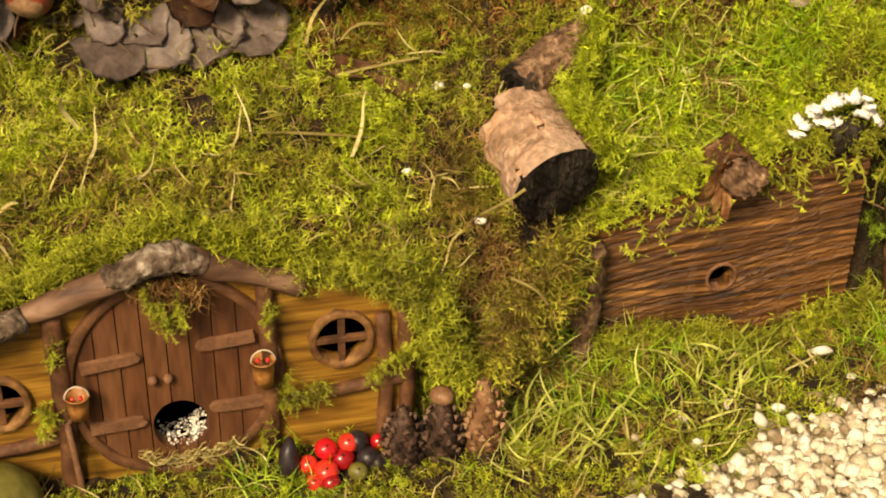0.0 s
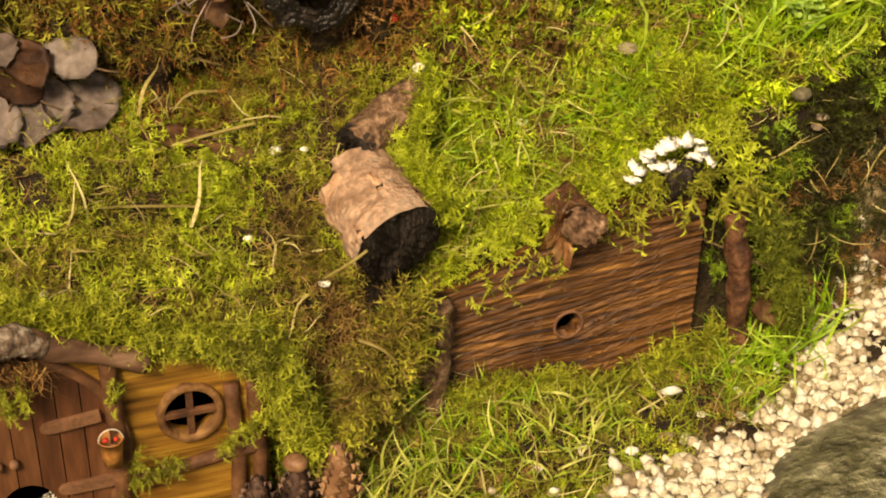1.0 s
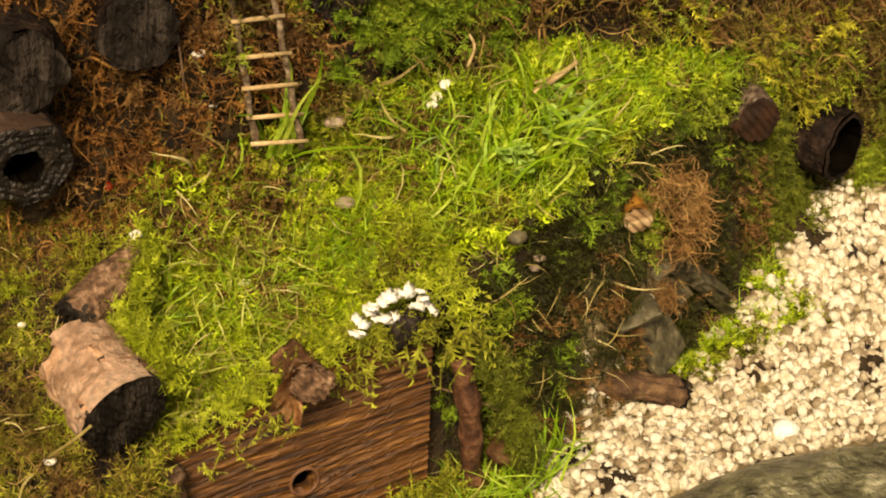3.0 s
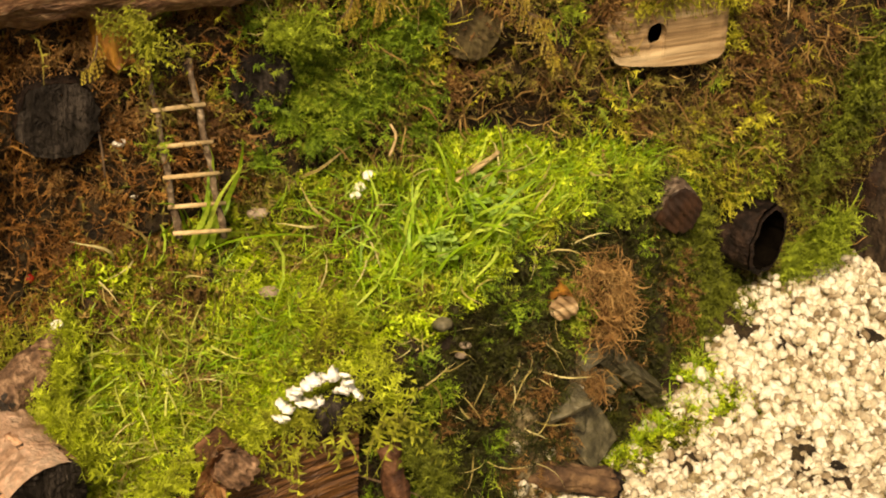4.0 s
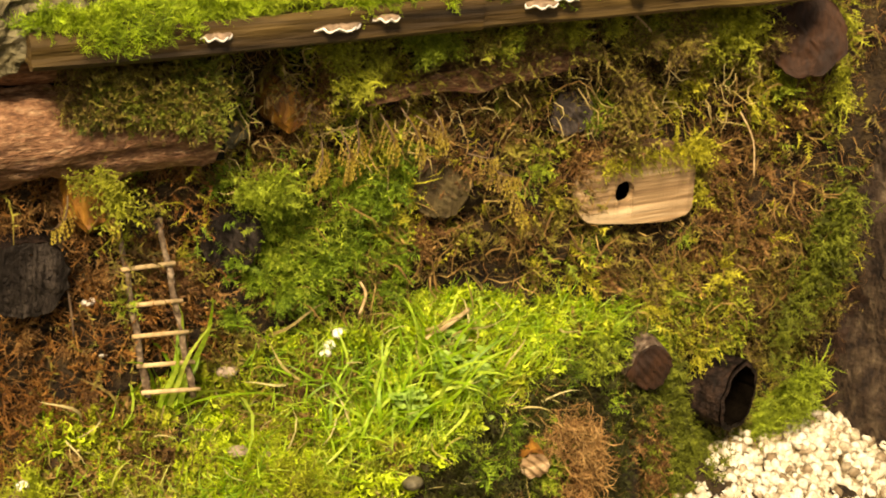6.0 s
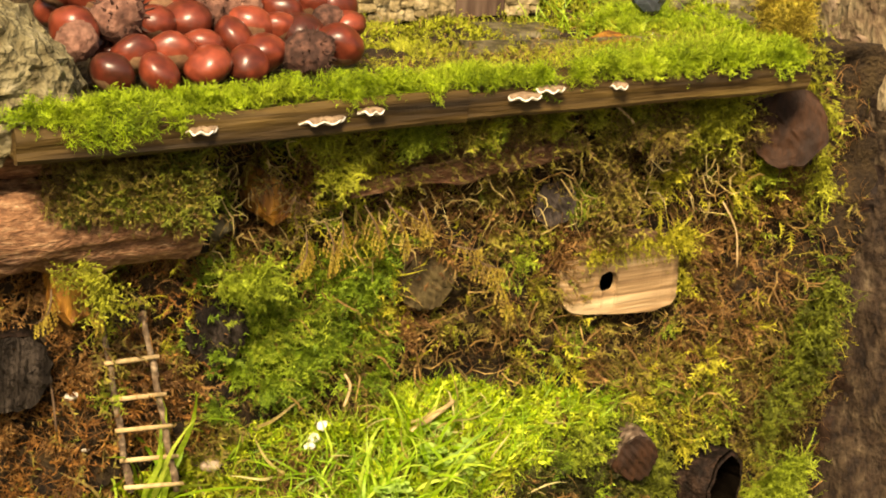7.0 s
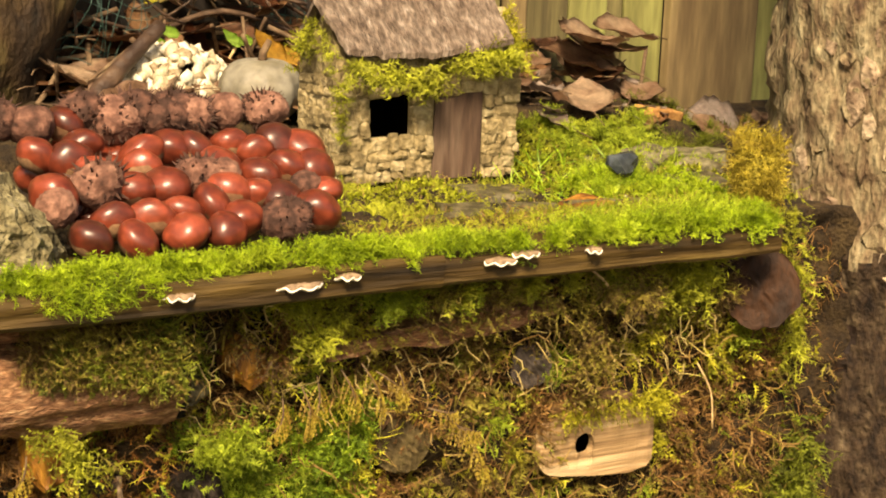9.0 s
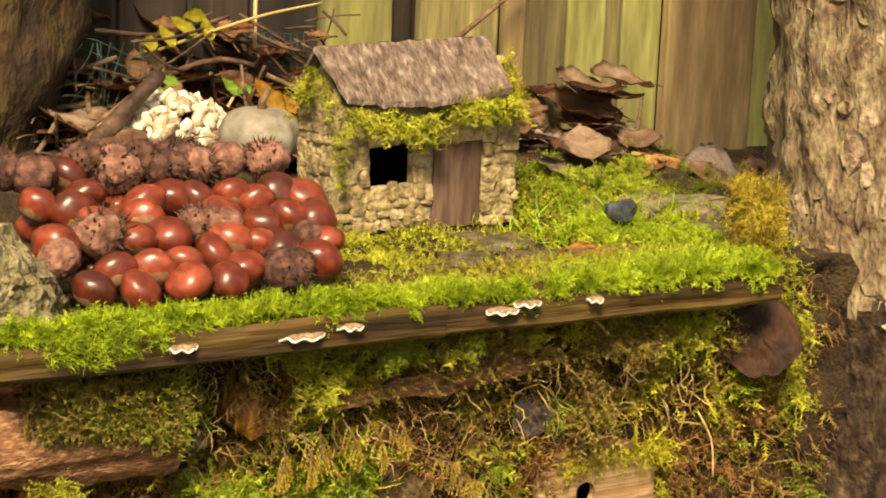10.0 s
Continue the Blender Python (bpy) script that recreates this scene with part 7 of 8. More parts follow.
p = along([(-.14, -.09, .0), (-.09, -.10, .0), (-.03, -.09, .01)], 150, 75, (-.02, .02), (0, 0))
grow("grass", GR, p, np.tile([0, -.2, 1.0], (len(p), 1)), sizes(len(p), .035, .07, 75), "grass", "long fresh grass at the foot of the plank", "grass", lean=.5, seed=75)
p, N = on_land(330, -.37, -.22, -.065, .03, 176, front_clear)
grow("grass", GL, p + (0, 0, .006), N, sizes(len(p), .022, .046, 176), "grass_pale", "pale yellow-green grass lying over the plank house", "grass", lean=1.0, seed=176)
p, N = on_land(520, -.46, -.22, -.21, -.09, 177, lambda X, Y: low(X, Y) * free_of_gravel(X, Y) * (.3 + patch(X, Y, 24, 1)))
grow("grass", GL, p + (0, 0, .004), N, sizes(len(p), .022, .046, 177), "grass_pale", "pale dry grass before the plank house", "grass", lean=.9, seed=177)
p, N = on_land(1100, -.34, -.16, -.04, .01, 76)
grow("grass", GR, p, N, sizes(len(p), .02, .04, 76), "grass", "fresh grass in the moss over the plank house", "grass", lean=.8, seed=76)


def leaflet(seed):
    V = [(0, 0, 0), (.35, .3, .12), (.0, 0.55, .1), (-.35, .3, .12), (0, .3, .02)]
    return np.array(V), np.array([(0, 1, 4), (1, 2, 4), (2, 3, 4), (3, 0, 4)])


for i, (x, y, r) in enumerate(((.0165, .0210, .015), (.0323, -.0020, .016), (-.0319, -.0040, .012), (.0100, .0060, .014))):
    rg_ = np.random.default_rng(80 + i)
    n_ = 26
    a_ = rg_.uniform(0, 6.28, n_)
    rad = r * np.sqrt(rg_.random(n_))
    px_, py_ = x + rad * np.cos(a_), y + rad * np.sin(a_)
    pp = np.stack([px_, py_, height(px_, py_) + .022 + rg_.random(n_) * .010], -1)
    w_ = thing("weed", (x, y, land(x, y)), "small round-leaved pale green weed in the lawn", "weed", "weeds in the lawn")
    for q in pp:
        bm = bmesh.new()
        s_ = rg_.uniform(.009, .015)
        m_ = pose(q[0], q[1], q[2], rg_.uniform(5, 35), rg_.uniform(-20, 20), rg_.uniform(0, 360))
        rim = [bm.verts.new(m_ @ Vector((s_ * u, s_ * v, s_ * w))) for u, v, w in ((0, 0, 0), (.24, .12, .05), (.34, .32, .09), (.22, .50, .07), (0, .58, .04), (-.22, .50, .07), (-.34, .32, .09), (-.24, .12, .05))]
        mid = bm.verts.new(m_ @ Vector((0, s_ * .3, -.01 * s_)))
        for k in range(8):
            bm.faces.new((rim[k], rim[(k + 1) % 8], mid))
        part("leaf", bm, "green_leaf", w_)
    for q in pp[::2]:
        bm = bmesh.new()
        tube(bm, [(x, y, land(x, y)), ((x + q[0]) / 2, (y + q[1]) / 2, q[2] - .006), tuple(q)], [.0006, .0005, .0004], 5)
        part("stem", bm, "green_leaf", w_, "thin green stem")


# yellow-green sprays of cypress hanging on the wall
def spray(at, length, turn, seed):
    rr = random.Random(seed)
    t = thing("cypress_sprig", at, "hanging yellow-green cypress sprig on the wall", "sprig", "cypress sprigs on the wall")
    bm, bs = bmesh.new(), bmesh.new()
    a = Vector(at)
    main = [a + Vector((math.sin(turn) * length * f, -.012 * math.sin(f * 3), -length * f * math.cos(turn))) for f in np.linspace(0, 1, 8)]
    tube(bs, main, [.0007] * 8, 6)
    for i in range(1, 8):
        for s in (-1, 1):
            d = Vector((s * rr.uniform(.4, 1.1), rr.uniform(-.5, 0), -.75)).normalized()
            ln = length * .3 * (1.1 - i / 9)
            prev = main[i]
            for k in range(6):
                q = prev + d * ln / 6.5 + Vector((0, 0, -.0006 * k))
                w = rr.uniform(.0011, .0019)
                o = Vector((-d.z, 0, d.x)) * w
                v = [bm.verts.new(p) for p in (prev, (prev + q) / 2 + o + Vector((0, -.001, 0)), q, (prev + q) / 2 - o + Vector((0, -.001, 0)))]
                bm.faces.new(v)
                prev = q
    part("needles", bm, "cypress", t, "scaly yellow-green leaves", kind="stuff")
    part("stem", bs, "twig", t, "", True)


rr = random.Random(61)
for i, (x, z, ln, tn) in enumerate(((-.088, .455, .030, -.4), (-.072, .462, .034, .1), (-.058, .468, .040, -.2), (-.040, .472, .036, .3), (-.022, .474, .042, .4), (-.008, .466, .030, .9), (.050, .425, .040, .9), (.066, .412, .044, .6), (.055, .418, .034, 1.2), (.078, .398, .036, .4), (-.258, .440, .030, .2), (-.282, .438, .026, -.5), (.010, .468, .030, .1), (.040, .430, .026, 1.4))):
    spray((x, .044 + rr.uniform(-.004, .004), z), ln, tn, i)

# twigs and straws
for i, (a_, b_, r_, mt) in enumerate((((.312, .045, .435), (.330, .040, .375), .0008, "twig_pale"), ((-.05, .05, .335), (-.052, .046, .31), .0012, "twig_pale"), ((.19, .045, .53), (.215, .04, .49), .0012, "twig_pale"), ((-.42, -.13, .12), (-.395, -.14, .10), .0013, "straw"), ((-.435, -.095, .150), (-.408, -.112, .180), .0012, "straw"), ((-.53, .02, .20), (-.45, .03, .205), .0013, "straw"), ((-.60, -.02, .19), (-.50, -.03, .18), .0012, "straw"), ((-.13, -.06, .10), (-.06, -.09, .06), .0009, "twig"), ((.0, .03, .285), (.05, .05, .295), .002, "twig_pale"), ((-.29, .07, .40), (-.28, .05, .33), .0009, "twig"))):
    bm = bmesh.new()
    m_ = (Vector(a_) + Vector(b_)) / 2 + Vector((.003, -.004, .004))
    tube(bm, spline([a_, m_, b_], 5), [r_] * 11, 7, .2, 200)
    tagged(part("twig", bm, mt, None, "thin dry twig caught in the moss", True, "", "twig"), group="loose twigs")

# ---- the bed behind the shelf ----
slate_at = ((.035, .122, .5545, .11, .022, 16), (.225, .248, .556, .068, .048, -10), (.212, .166, .556, .066, .034, -6), (.300, .155, .557, .115, .022, -5), (.125, .148, .5545, .060, .024, 10), (.165, .190, .5545, .055, .030, 4), (.444, .215, .560, .055, .05, -12))
for x, y, z, w, d_, tn in slate_at:
    bm = bmesh.new()
    box(bm, -w / 2, w / 2, -d_ / 2, d_ / 2, -.006, .003, .0012, .004, pose(x, y, z, 2, 2, tn))
    bmesh.ops.subdivide_edges(bm, edges=[e for e in bm.edges if e.calc_length() > .012], cuts=2, use_grid_fill=True)
    for v in bm.verts:
        v.co += Vector((.004, .004, .0012)) * noise.noise(v.co * 70)
    tagged(part("slate_piece", bm, "slate_dark", None, "flat grey slate piece paving the shelf", False, "", "slate"), group="slates on the shelf")
bm = bmesh.new()
box(bm, -.020, .020, -.018, .018, -.006, .006, .003, .004, pose(.262, .150, .558, 6, -4, 20))
part("wood_chip", bm, "amber_wood", None, "orange-brown chip of wood between the slates", False, "", "wood chip")
p, N = on_land(2400, -.03, .27, .11, .31, 191, lambda X, Y: .25 + patch(X, Y, 30, 4), False)
grow("moss", FR2 + TH, p, N, sizes(len(p), .006, .013, 191), "moss_roof", "thin olive moss and straw before the stone cottage", lean=.7, seed=191)
p, N = on_land(900, -.03, .50, .10, .36, 192, None, False)
grow("moss", TH, p, N, sizes(len(p), .010, .022, 192), "moss_dead", "dry brown moss strands on the shelf", lean=1.1, seed=192)
fringe([(-.02, .055, .566), (.12, .055, .566), (.33, .055, .566)], 900, 193, (.006, .012), FR2, "moss_roof", "thin olive moss on the board behind the edge", (-.02, .055), (-.003, .001), (0, -.1, 1), 0, .7)
fringe([(-.02, .060, .566), (.33, .060, .566)], 380, 194, (.010, .022), TH, "moss_dead", "dry strands on the board behind the edge", (-.02, .05), (-.003, .001), (0, -.1, 1), 0, 1.1)
p, N = on_land(3600, -.02, .5, .12, .42, 91, lambda X, Y: np.where((Y > .21) & (Y < .32) & (X > .05) & (X < .2), .6, .0) + np.where((X > .30) & (Y > .12), 1.0, .0) + .08, False)
grow("moss", FR2 + TU, p, N, sizes(len(p), .007, .014, 91), "moss_lawn", "green moss patches round the stone cottage", lean=.5, seed=91)
p, N = on_land(420, .27, .47, .13, .34, 92, None, False)
grow("grass", GR, p, N, sizes(len(p), .018, .04, 92), "grass", "fresh grass blades beside the stone cottage", "grass", lean=.5, seed=92)
t_ = thing("glass_stone", (.358, .225, .565), "dark faceted glass stone on the moss", "glass stone")
bm = bmesh.new()
blob(bm, (.358, .225, .578), (.017, .014, .014), 2, .5, 60)
part("stone", bm, "glass_dark", t_)
for x, y in ((.335, .19), (.325, .20)):
    pebble(x, y, .006, "white_stone", "small white pebble lying on the shelf", .6, group="white pebbles on the shelf")
# pumpkin, cream stones, sticks, leaves and the trunk at the back
pk = thing("pumpkin", (.091, .46, .60), "small grey ornamental pumpkin with a dry stalk", "pumpkin")
bm = bmesh.new()
for v in blob(bm, (0, 0, 0), (.043, .043, .034), 4, 0):
    a_ = math.atan2(v.co.y, v.co.x)
    k = 1 - .07 * abs(math.sin(a_ * 5)) * math.hypot(v.co.x, v.co.y) / .043
    v.co = Vector((.091 + v.co.x * k, .46 + v.co.y * k, .628 + v.co.z - .006 * math.exp(-((v.co.x ** 2 + v.co.y ** 2) / .0003))))
part("skin", bm, "pumpkin", pk, "", True)
bm = bmesh.new()
tube(bm, [(.091, .46, .652), (.092, .459, .664), (.098, .457, .676)], [.005, .0038, .003], 8, .2)
part("stalk", bm, "twig", pk, "", True)
rg = np.random.default_rng(95)
n = 420
a_, r_ = rg.uniform(0, 6.28, n), np.sqrt(rg.random(n))
x, y = .027 + .075 * r_ * np.cos(a_), .53 + .06 * r_ * np.sin(a_)
strew("gravel", stone_shapes(5, 9), np.stack([x, y, .612 + .045 * (1 - r_ ** 2) + rg.random(n) * .006], -1), turns(n, rg), rg.uniform(.006, .010, n), "gravel", "heap of cream stones at the back of the bed", "gravel")
for i, (pts, r_, mt) in enumerate((([(-.10, .46, .600), (-.05, .49, .640), (.01, .52, .685)], .0105, "bark_wet"), ([(-.10, .60, .62), (-.085, .60, .68), (-.072, .61, .72)], .0055, "amber_wood"), ([(.05, .62, .70), (.15, .60, .735), (.24, .62, .75)], .0018, "straw"), ([(.40, .62, .70), (.53, .655, .775)], .0035, "twig"), ([(.16, .62, .70), (.17, .64, .80)], .004, "twig_pale"), ([(-.02, .62, .72), (.06, .63, .715), (.13, .62, .735)], .0028, "bark_wet"), ([(.02, .6, .66), (.12, .62, .69), (.22, .6, .66)], .0035, "bark_wet"), ([(.70, .64, .575), (.735, .675, .635)], .003, "twig"))):
    bm = bmesh.new()
    sp_ = spline(pts, 5)
    tube(bm, sp_, [r_ * (.62 if mt == "twig_pale" else 1.0) * (1 - .3 * k / len(sp_)) for k in range(len(sp_))], 9, .2, 90)
    tagged(part("stick", bm, mt, None, "dry brown stick lying on the leaf litter", True, "", "stick"), group="sticks on the leaf litter")
rr = random.Random(8)
for i in range(120):
    x = rr.uniform(-.15, .80) if i % 3 else rr.uniform(-.15, .25)
    y = rr.uniform(.43, .68)
    if i > 74:
        x, y = rr.uniform(-.12, .30), rr.uniform(.56, .68)
    elif x > .58:
        x -= .30
    leaf(x, y, land(x, y) + .012 + rr.random() * .02 + max(0, y - .56) * (.9 if x < .32 else .3) * rr.random(), rr.uniform(.045, .08), rr.uniform(0, 6.3), rr.uniform(-.1, .40), rr.uniform(-.4, .4), "leaf_tan" if i % 4 == 1 else "leaf_brown", "dry brown leaf in the litter by the fence", "leaf litter by the fence", rr.uniform(.15, .5))
for x, y, z, s, tn, ti in ((.499, .50, .642, .10, 1.4, .35), (.590, .54, .668, .10, 1.7, .25), (.51, .49, .615, .10, .3, .5), (.475, .48, .600, .08, 2.2, .5), (.55, .50, .600, .09, 1.0, .4), (.54, .55, .622, .10, 2.6, .3), (.56, .56, .640, .09, .8, .3), (.57, .53, .652, .10, 2.2, .15), (.53, .52, .655, .095, 2.9, .2), (.505, .49, .668, .11, 2.0, .15)):
    leaf(x, y, z, s, tn, ti, .2, "leaf_tan", "large curled brown leaf beside the cottage", "large leaves beside the cottage", .45, .8)
leaf(.655, .44, .576, .085, 1.4, .7, .1, "leaf_grey", "round grey-brown leaf lying on its edge", "", .15, 1.0)
bm = bmesh.new()
box(bm, -.03, .03, -.015, .015, -.009, .009, .003, .003, pose(.562, .43, .59, 5, 8, 15))
part("brick_bit", bm, "brick_orange", None, "orange-brown broken bit of brick", False, "", "brick")
for x, y, w, d_, h_, tn in ((.47, .335, .06, .05, .022, 20), (.53, .33, .06, .05, .020, -15), (.42, .34, .04, .03, .018, 35), (.51, .29, .05, .03, .012, 10)):
    bm = bmesh.new()
    box(bm, -w / 2, w / 2, -d_ / 2, d_ / 2, -h_ / 2, h_ / 2, .004, .008, pose(x, y, .552 + h_ / 2 - .004, 8, -6, tn))
    bmesh.ops.subdivide_edges(bm, edges=bm.edges, cuts=2, use_grid_fill=True)
    for v in bm.verts:
        v.co += Vector((.005, .005, .004)) * noise.noise(v.co * 75) + Vector((.002, .002, .002)) * noise.noise(v.co * 190)
    part("stone", bm, "stone_olive", None, "rough grey-olive stone slab on the bed", False, "", "stone")
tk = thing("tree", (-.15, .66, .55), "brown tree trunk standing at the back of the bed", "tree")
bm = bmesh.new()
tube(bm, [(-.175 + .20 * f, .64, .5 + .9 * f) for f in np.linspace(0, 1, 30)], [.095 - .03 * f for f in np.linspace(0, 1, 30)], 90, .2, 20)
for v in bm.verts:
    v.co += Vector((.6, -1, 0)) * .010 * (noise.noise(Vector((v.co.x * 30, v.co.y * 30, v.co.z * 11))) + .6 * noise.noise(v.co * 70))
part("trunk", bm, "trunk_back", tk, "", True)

rg = np.random.default_rng(97)
n = 420
x = np.concatenate([rg.uniform(-.668, -.640, n - 160), rg.uniform(-.645, -.635, 160)])
p = np.stack([x, FY + rg.uniform(.0, .024, n), .0165 + np.maximum(0, x + .648) * .9 + rg.random(n) * .005], -1)
grow("bedding", [leaflet(0)], p, np.tile([0, -.5, .6], (n, 1)), rg.uniform(.0016, .0040, n), "white_stone", "white torn paper bedding inside the mouse hole", "bedding", lean=.9, seed=97)
n = 150
x = rg.uniform(-.685, -.618, n)
p = np.stack([x, FY - rg.uniform(.003, .008, n), .008 + 9 * (x + .652) ** 2 + rg.random(n) * .005], -1)
grow("bedding", TH, p, np.tile([1.0, -.1, .1], (n, 1)), rg.uniform(.012, .026, n), "straw", "straw nest material under the mouse hole", "bedding", lean=.25, seed=96)
fringe([(-.678, -.150, .168), (-.655, -.151, .172), (-.63, -.150, .165)], 260, 95, (.010, .024), TH, "moss_brown", "brown roots hanging over the round door", (-.008, .002), (-.008, .004), (0, -.6, -.6), .8, .5)
# red-brown scraps and pale roots beside the hollow log
rr = random.Random(44)
for i in range(9):
    leaf(rr.uniform(-.500, -.452), rr.uniform(.035, .055), rr.uniform(.285, .365), rr.uniform(.026, .044), rr.uniform(0, 6.3), rr.uniform(.5, 1.3), rr.uniform(-.6, .6), "leaf_red" if i % 3 else "leaf_brown", "rust-red scrap of leaf in the dark corner", "scraps beside the hollow log", rr.uniform(.1, .4), .8)
for i in range(18):
    a_ = Vector((rr.uniform(-.505, -.440), rr.uniform(.028, .045), rr.uniform(.270, .355)))
    e_ = Vector((rr.uniform(-.010, .010), rr.uniform(-.006, .006), rr.uniform(-.014, .014)))
    bm = bmesh.new()
    tube(bm, spline([a_ - e_, a_ + Vector((rr.uniform(-.006, .006), -.003, rr.uniform(-.006, .006))), a_ + e_], 4), [rr.uniform(.0004, .0007)] * 9, 6, .2, 200)
    tagged(part("root", bm, "leaf_grey", None, "thin pale root in the dark corner", True, "", "root"), group="roots beside the hollow log")
# litter of the bed right of the cottage
for i in range(46):
    x, y = rr.uniform(.40, .80), rr.uniform(.40, .60)
    leaf(x, y, land(x, y) + .004 + rr.random() * (.014 if x < .58 else .004), rr.uniform(.030, .060), rr.uniform(0, 6.3), rr.uniform(-.1, .5), rr.uniform(-.35, .35), rr.choice(("leaf_tan", "leaf_brown", "leaf_grey")), "dry leaf lying flat in the litter by the fence", "leaf litter by the fence", rr.uniform(.1, .5), rr.uniform(.6, .95))
# straws on the banks
ST = [blade(6, b_, .026, .06, 60 + i) for i, b_ in enumerate((.3, .6, .9, 1.2, .5))]
p, N = on_land(70, -.9, -.36, -.12, .08, 98, front_clear)
grow("grass", ST, p + (0, 0, .010), N * .35, sizes(len(p), .025, .06, 98), "straw", "long dry straws lying on the mossy bank", "grass", lean=1.0, seed=98)
p, N = on_land(40, -.28, .2, -.01, .08, 99, lambda X, Y: flat(X, Y))
grow("grass", ST, p + (0, 0, .010), N, sizes(len(p), .03, .055, 99), "straw", "long pale blades standing in the lawn", "grass", lean=.8, seed=99)

# clutter by the back trunk: net, twigs, yellow and green leaves
net = thing("garden_net", (-.06, .60, .60), "torn teal plastic garden net hanging by the trunk", "net")
for k in range(22):
    bm = bmesh.new()
    if k < 12:
        pts = [Vector((-.10 + .10 * k / 11 + .03 * f + .008 * math.sin(5 * f + k), .60 + .02 * math.sin(4 * f + k * .3), .60 + .11 * f)) for f in np.linspace(0, 1, 9)]
    else:
        pts = [Vector((-.10 + .11 * f + .03 * (k - 12) / 9, .60 + .02 * math.sin(4 * f + k), .605 + .10 * (k - 12) / 9 + .01 * math.sin(6 * f))) for f in np.linspace(0, 1, 9)]
    tube(bm, pts, [.0004] * 9, 5)
    part("strand", bm, "net", net, "", True)
net2 = thing("garden_net", (.20, .64, .66), "scrap of teal plastic net against the fence", "net")
for k in range(16):
    bm = bmesh.new()
    a_, b_ = ((.165 + .008 * k, .645, .665), (.170 + .008 * k, .65, .715)) if k < 9 else ((.16, .645, .668 + .008 * (k - 9)), (.235, .65, .664 + .008 * (k - 9)))
    tube(bm, [a_, (Vector(a_) + Vector(b_)) / 2 + Vector((0, -.004, .002)), b_], [.0005] * 3, 5)
    part("strand", bm, "net", net2, "", True)
rr = random.Random(31)
for i in range(46):
    x, y = rr.uniform(-.10, .30), rr.uniform(.53, .66)
    z = land(x, y) + rr.uniform(.0, .05) + max(0, y - .56) * .5
    a_, ln = rr.uniform(0, 6.28), rr.uniform(.03, .075)
    e_ = Vector((math.cos(a_) * ln, math.sin(a_) * ln * .4, rr.uniform(-.02, .04)))
    bm = bmesh.new()
    c_ = Vector((x, min(y, .65), z))
    tube(bm, spline([c_ - e_, c_ + Vector((0, 0, rr.uniform(-.006, .008))), c_ + e_], 3), [rr.uniform(.0012, .0032)] * 7, 7, .2, 120)
    tagged(part("twig", bm, "twig" if rr.random() < .8 else "twig_pale", None, "thin brown twig in the litter by the fence", True, "", "twig"), group="twigs in the litter")
for i, (x, y, z, s, tn, mt) in enumerate(((.055, .61, .715, .030, .6, "leaf_yellow"), (.075, .615, .725, .034, 1.2, "leaf_yellow"), (.09, .62, .735, .03, 2.0, "leaf_yellow"), (.10, .61, .722, .03, .2, "leaf_yellow"), (.04, .62, .705, .028, 2.6, "leaf_yellow"), (.02, .55, .665, .026, .5, "green_leaf"), (.032, .55, .675, .024, 1.8, "green_leaf"), (.025, .545, .655, .024, 2.6, "green_leaf"), (.10, .55, .668, .026, .9, "green_leaf"), (.115, .55, .665, .022, 2.2, "green_leaf"), (.128, .52, .660, .050, .7, "leaf_amber"), (.15, .53, .648, .045, 2.1, "leaf_amber"), (-.06, .55, .615, .03, 1.1, "leaf_amber"), (.335, .5, .60, .03, 1.3, "leaf_amber"))):
    leaf(x, y, z, s, tn, .9, .3, mt, {"leaf_yellow": "yellow-green leaf on a twig by the fence", "green_leaf": "small fresh green leaf in the litter", "leaf_amber": "amber yellow fallen leaf in the litter"}[mt], "coloured leaves in the litter", .3, .7)

# dark litter piled against the boards behind the heap
rr = random.Random(52)
for i in range(44):
    x, y = rr.uniform(-.11, .27), rr.uniform(.60, .66)
    leaf(x, y, .62 + rr.random() ** 1.3 * .105, rr.uniform(.030, .055), rr.uniform(0, 6.3), rr.uniform(.0, .9), rr.uniform(-.6, .6), rr.choice(("leaf_brown", "leaf_brown", "leaf_red")), "dark brown leaf piled against the fence", "dark litter behind the heap", rr.uniform(.2, .5), rr.uniform(.6, .9))
# dark twigs added to deepen the shaded look of the boards
for i in range(40):
    a_ = Vector((rr.uniform(-.11, .28), rr.uniform(.585, .65), rr.uniform(.625, .735)))
    e_ = Vector((rr.uniform(-.05, .05), rr.uniform(-.01, .01), rr.uniform(-.02, .03)))
    bm = bmesh.new()
    tube(bm, spline([a_ - e_, a_ + Vector((0, -.004, rr.uniform(-.006, .006))), a_ + e_], 3), [rr.uniform(.0008, .0022)] * 7, 6, .2, 120)
    tagged(part("twig", bm, "bark_wet", None, "dark thin twig against the fence", True, "", "twig"), group="twigs in the litter")

fringe([(-.35, -.088, .020), (-.30, -.088, .017), (-.255, -.087, .012), (-.235, -.088, -.004), (-.20, -.088, -.006), (-.17, -.087, .010), (-.12, -.085, .022)], 620, 121, (.013, .024), FE, "moss_roof", "moss at the foot of the plank", (-.008, .002), (-.012, .006), (0, -.5, .9), 0)
fringe([(-.362, -.035, .200), (-.350, -.050, .192), (-.338, -.070, .170)], 330, 122, (.013, .024), FE, "moss_bright", "bright moss creeping over the tan branch", (-.01, .02), (-.01, .01), (0, -.5, .8), .1)
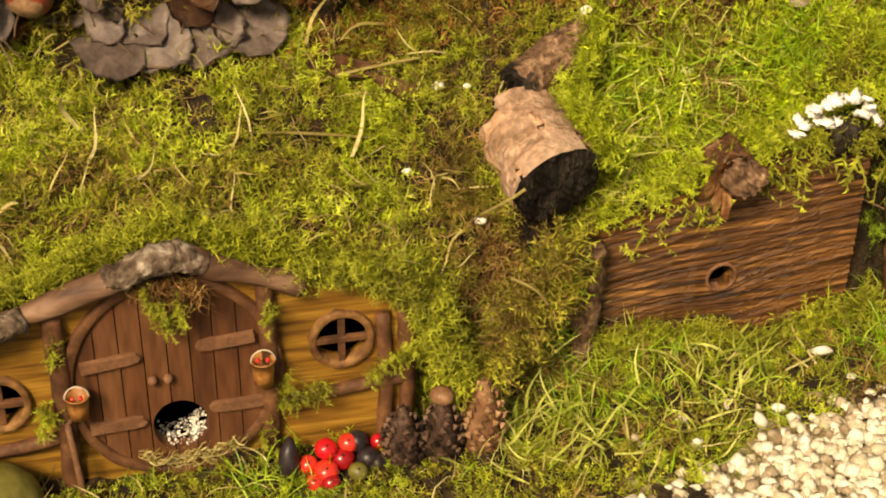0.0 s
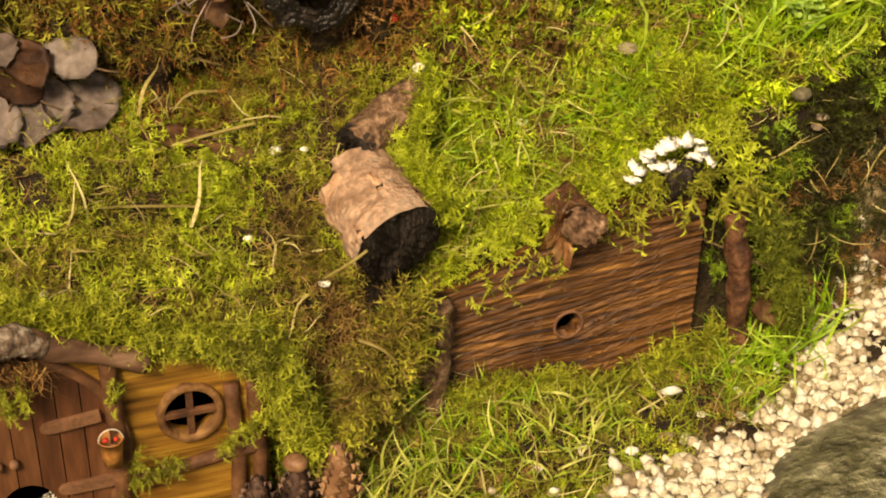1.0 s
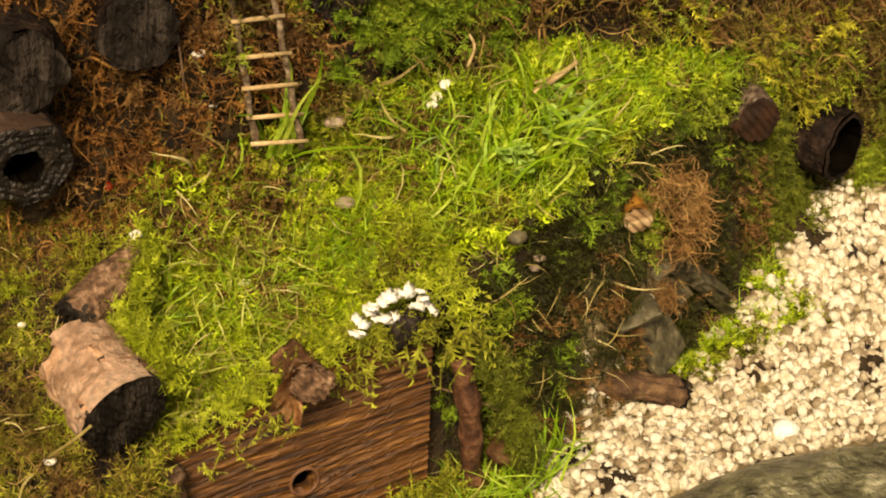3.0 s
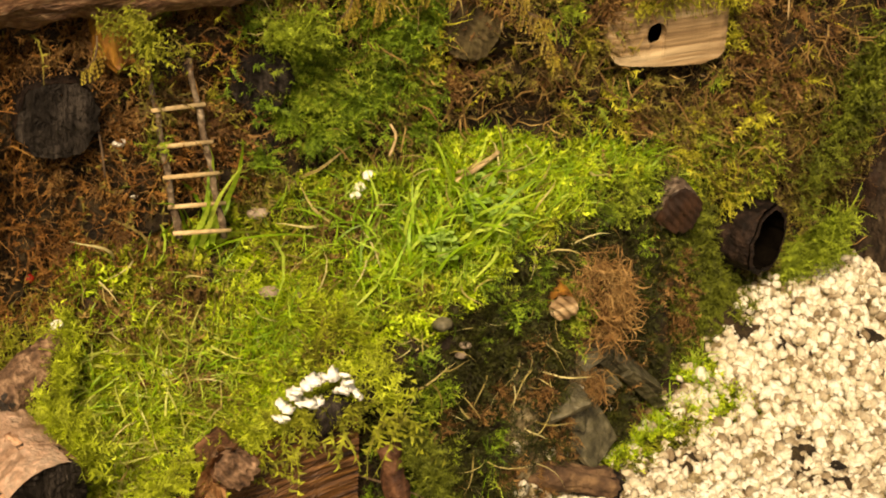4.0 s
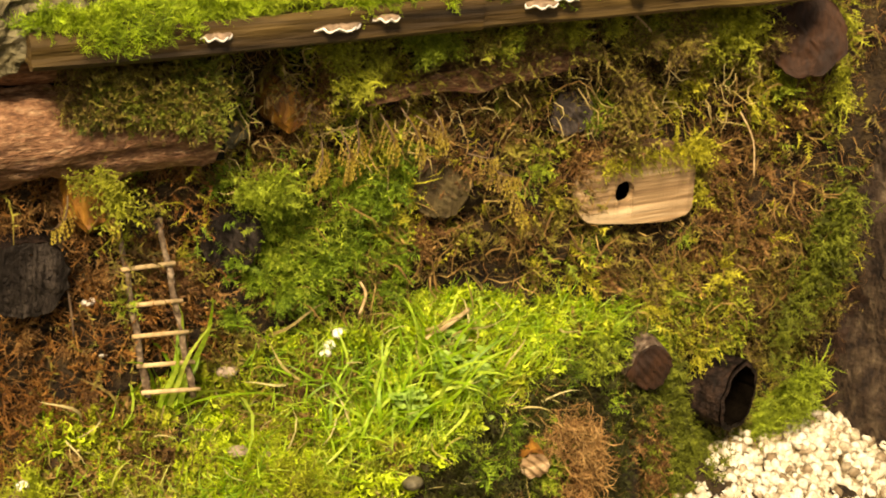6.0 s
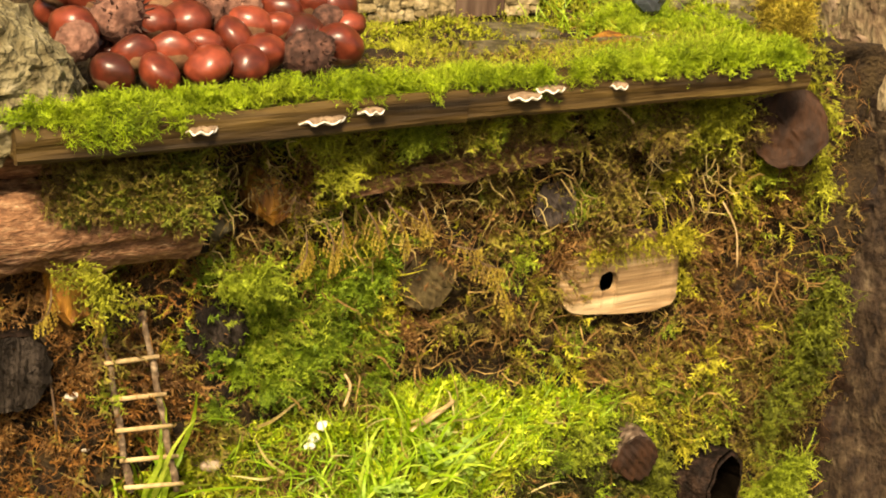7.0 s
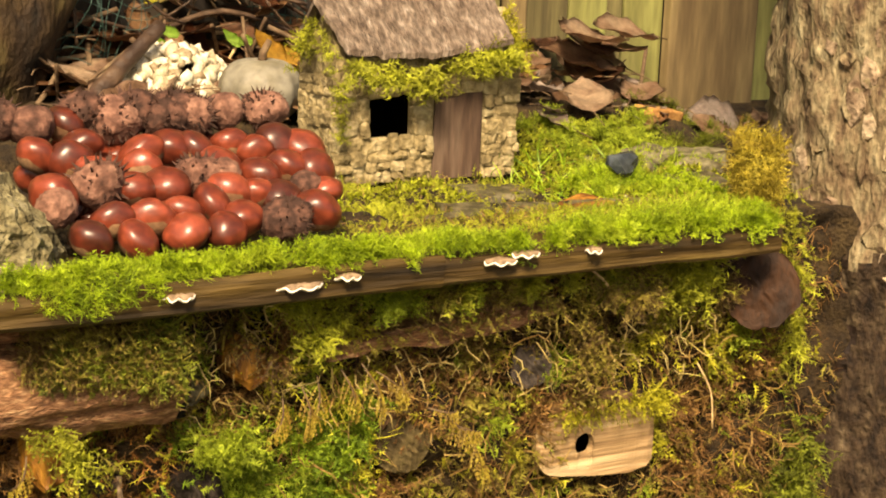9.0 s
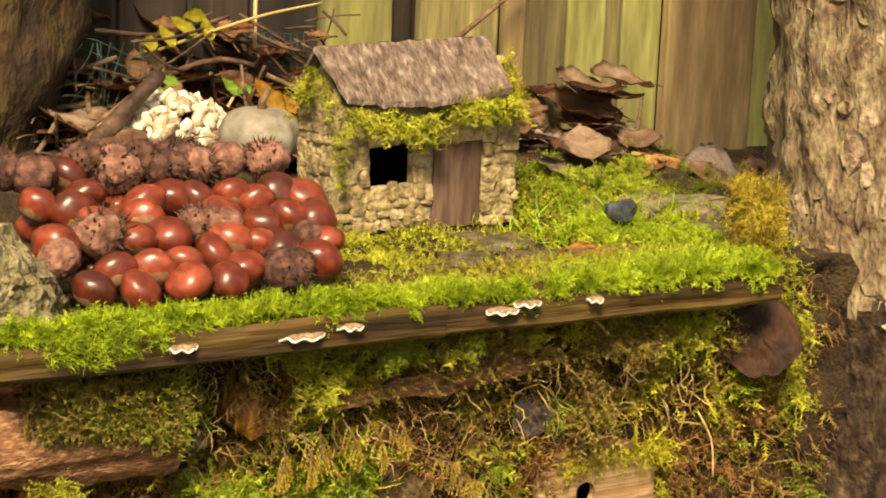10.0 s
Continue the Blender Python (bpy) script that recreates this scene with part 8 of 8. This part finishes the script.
fringe([(-.345, -.02, .20), (-.335, .01, .212), (-.32, .03, .22)], 260, 123, (.012, .022), FE, "moss_bright", "bright moss creeping over the dark branch", (-.012, .008), (-.004, .012), (0, -.5, .8), .1)
fringe([(-.215, -.084, .174), (-.195, -.084, .172), (-.165, -.082, .168), (-.14, -.078, .170)], 160, 124, (.011, .020), FE, "moss_roof", "moss below the white fungi", (-.006, .006), (.004, .012), (0, -.7, .5), .2)
fringe([(-.16, .05, .425), (-.14, .048, .418), (-.12, .048, .425)], 190, 125, (.011, .020), FE, "moss_fern", "moss growing over the wedged stone", (-.014, .0), (-.006, .012), (0, -.8, .4), .2)
fringe([(-.138, .045, .495), (-.12, .044, .505), (-.10, .045, .49), (-.098, .045, .47)], 40, 126, (.012, .022), WF, "moss_wall", "moss hanging over the amber chip", (-.010, .0), (-.006, .008), (0, -.8, 0), .5)
fringe([(-.285, .036, .450), (-.262, .034, .455), (-.252, .036, .43)], 110, 127, (.012, .024), WF, "moss_roof", "moss hanging over the lower amber chip", (-.010, .0), (-.006, .008), (0, -.8, 0), .5)
fringe([(-.05, .046, .489), (.02, .044, .496), (.10, .042, .505), (.16, .044, .503)], 110, 128, (.012, .024), WF, "moss_wall", "moss hanging over the bark strip", (-.010, .002), (-.006, .010), (0, -.8, 0), .5)
fringe([(.170, .050, .395), (.23, .050, .402), (.285, .050, .402)], 200, 129, (.010, .022), WF, "moss_yellow", "moss hanging over the wood block", (-.004, .008), (.0, .012), (0, -.7, .2), .4)

p, N = on_wall(3600, -.85, -.40, .19, .34, 131)
grow("moss", FR, p, N, sizes(len(p), .012, .024, 131), "moss_deep", "olive and brown moss at the foot of the dark logs", lean=.8, seed=131, droop=.2)
rr = random.Random(77)
for i in range(11):
    x = rr.uniform(-.78, -.57)
    leaf(x, .070 - rr.random() * .02, rr.uniform(.238, .275), rr.uniform(.034, .048), rr.uniform(0, 6.3), rr.uniform(.3, .9), rr.uniform(-.5, .5), "leaf_grey" if i % 3 else "leaf_brown", "flat fallen leaf heaped on the mossy bank", LG, rr.uniform(-.1, .1), .8)
for x, z in ((-.735, .290), (-.70, .285), (-.667, .292), (-.72, .268)):
    copy_thing(first, Matrix.LocRotScale((x, .055, z), Euler((1, .4, x * 40)), (1, 1, 1)))

fringe([(.392, .075, .105), (.42, .075, .125), (.455, .065, .15)], 420, 221, (.014, .028), FE + WF, "moss_fern", "green moss between the hollow log and the tree", (-.004, .016), (-.03, .012), (0, -.8, .4), .3)
fringe([(.39, .06, .20), (.43, .06, .26), (.455, .055, .33)], 380, 222, (.014, .030), FE + WF, "moss_bank", "olive moss on the wall beside the tree", (-.012, .012), (-.04, .04), (-.1, -.9, .2), .5)

# moss bulging forward just under the board
rg = np.random.default_rng(231)
for j, (n_, mt, lb) in enumerate(((10, "moss_roof", "yellow-green moss cushions bulging under the board"), (10, "moss_wall", "olive brown moss cushions bulging under the board"), (4, "moss_fern", "green moss cushions bulging under the board"))):
    c_ = np.stack([rg.uniform(-.14, .335, n_), rg.uniform(.030, .050, n_), rg.uniform(.500, .532, n_)], -1)
    c_[:, 2] = np.where((c_[:, 0] > -.05) & (c_[:, 0] < .17), np.maximum(c_[:, 2], .526), c_[:, 2])
    cushions(c_, np.tile([0.0, -1.0, .1], (n_, 1)), rg.uniform(.011, .018, n_), 70, 232 + j, WF + FE, mt, lb, .5, 1.0)
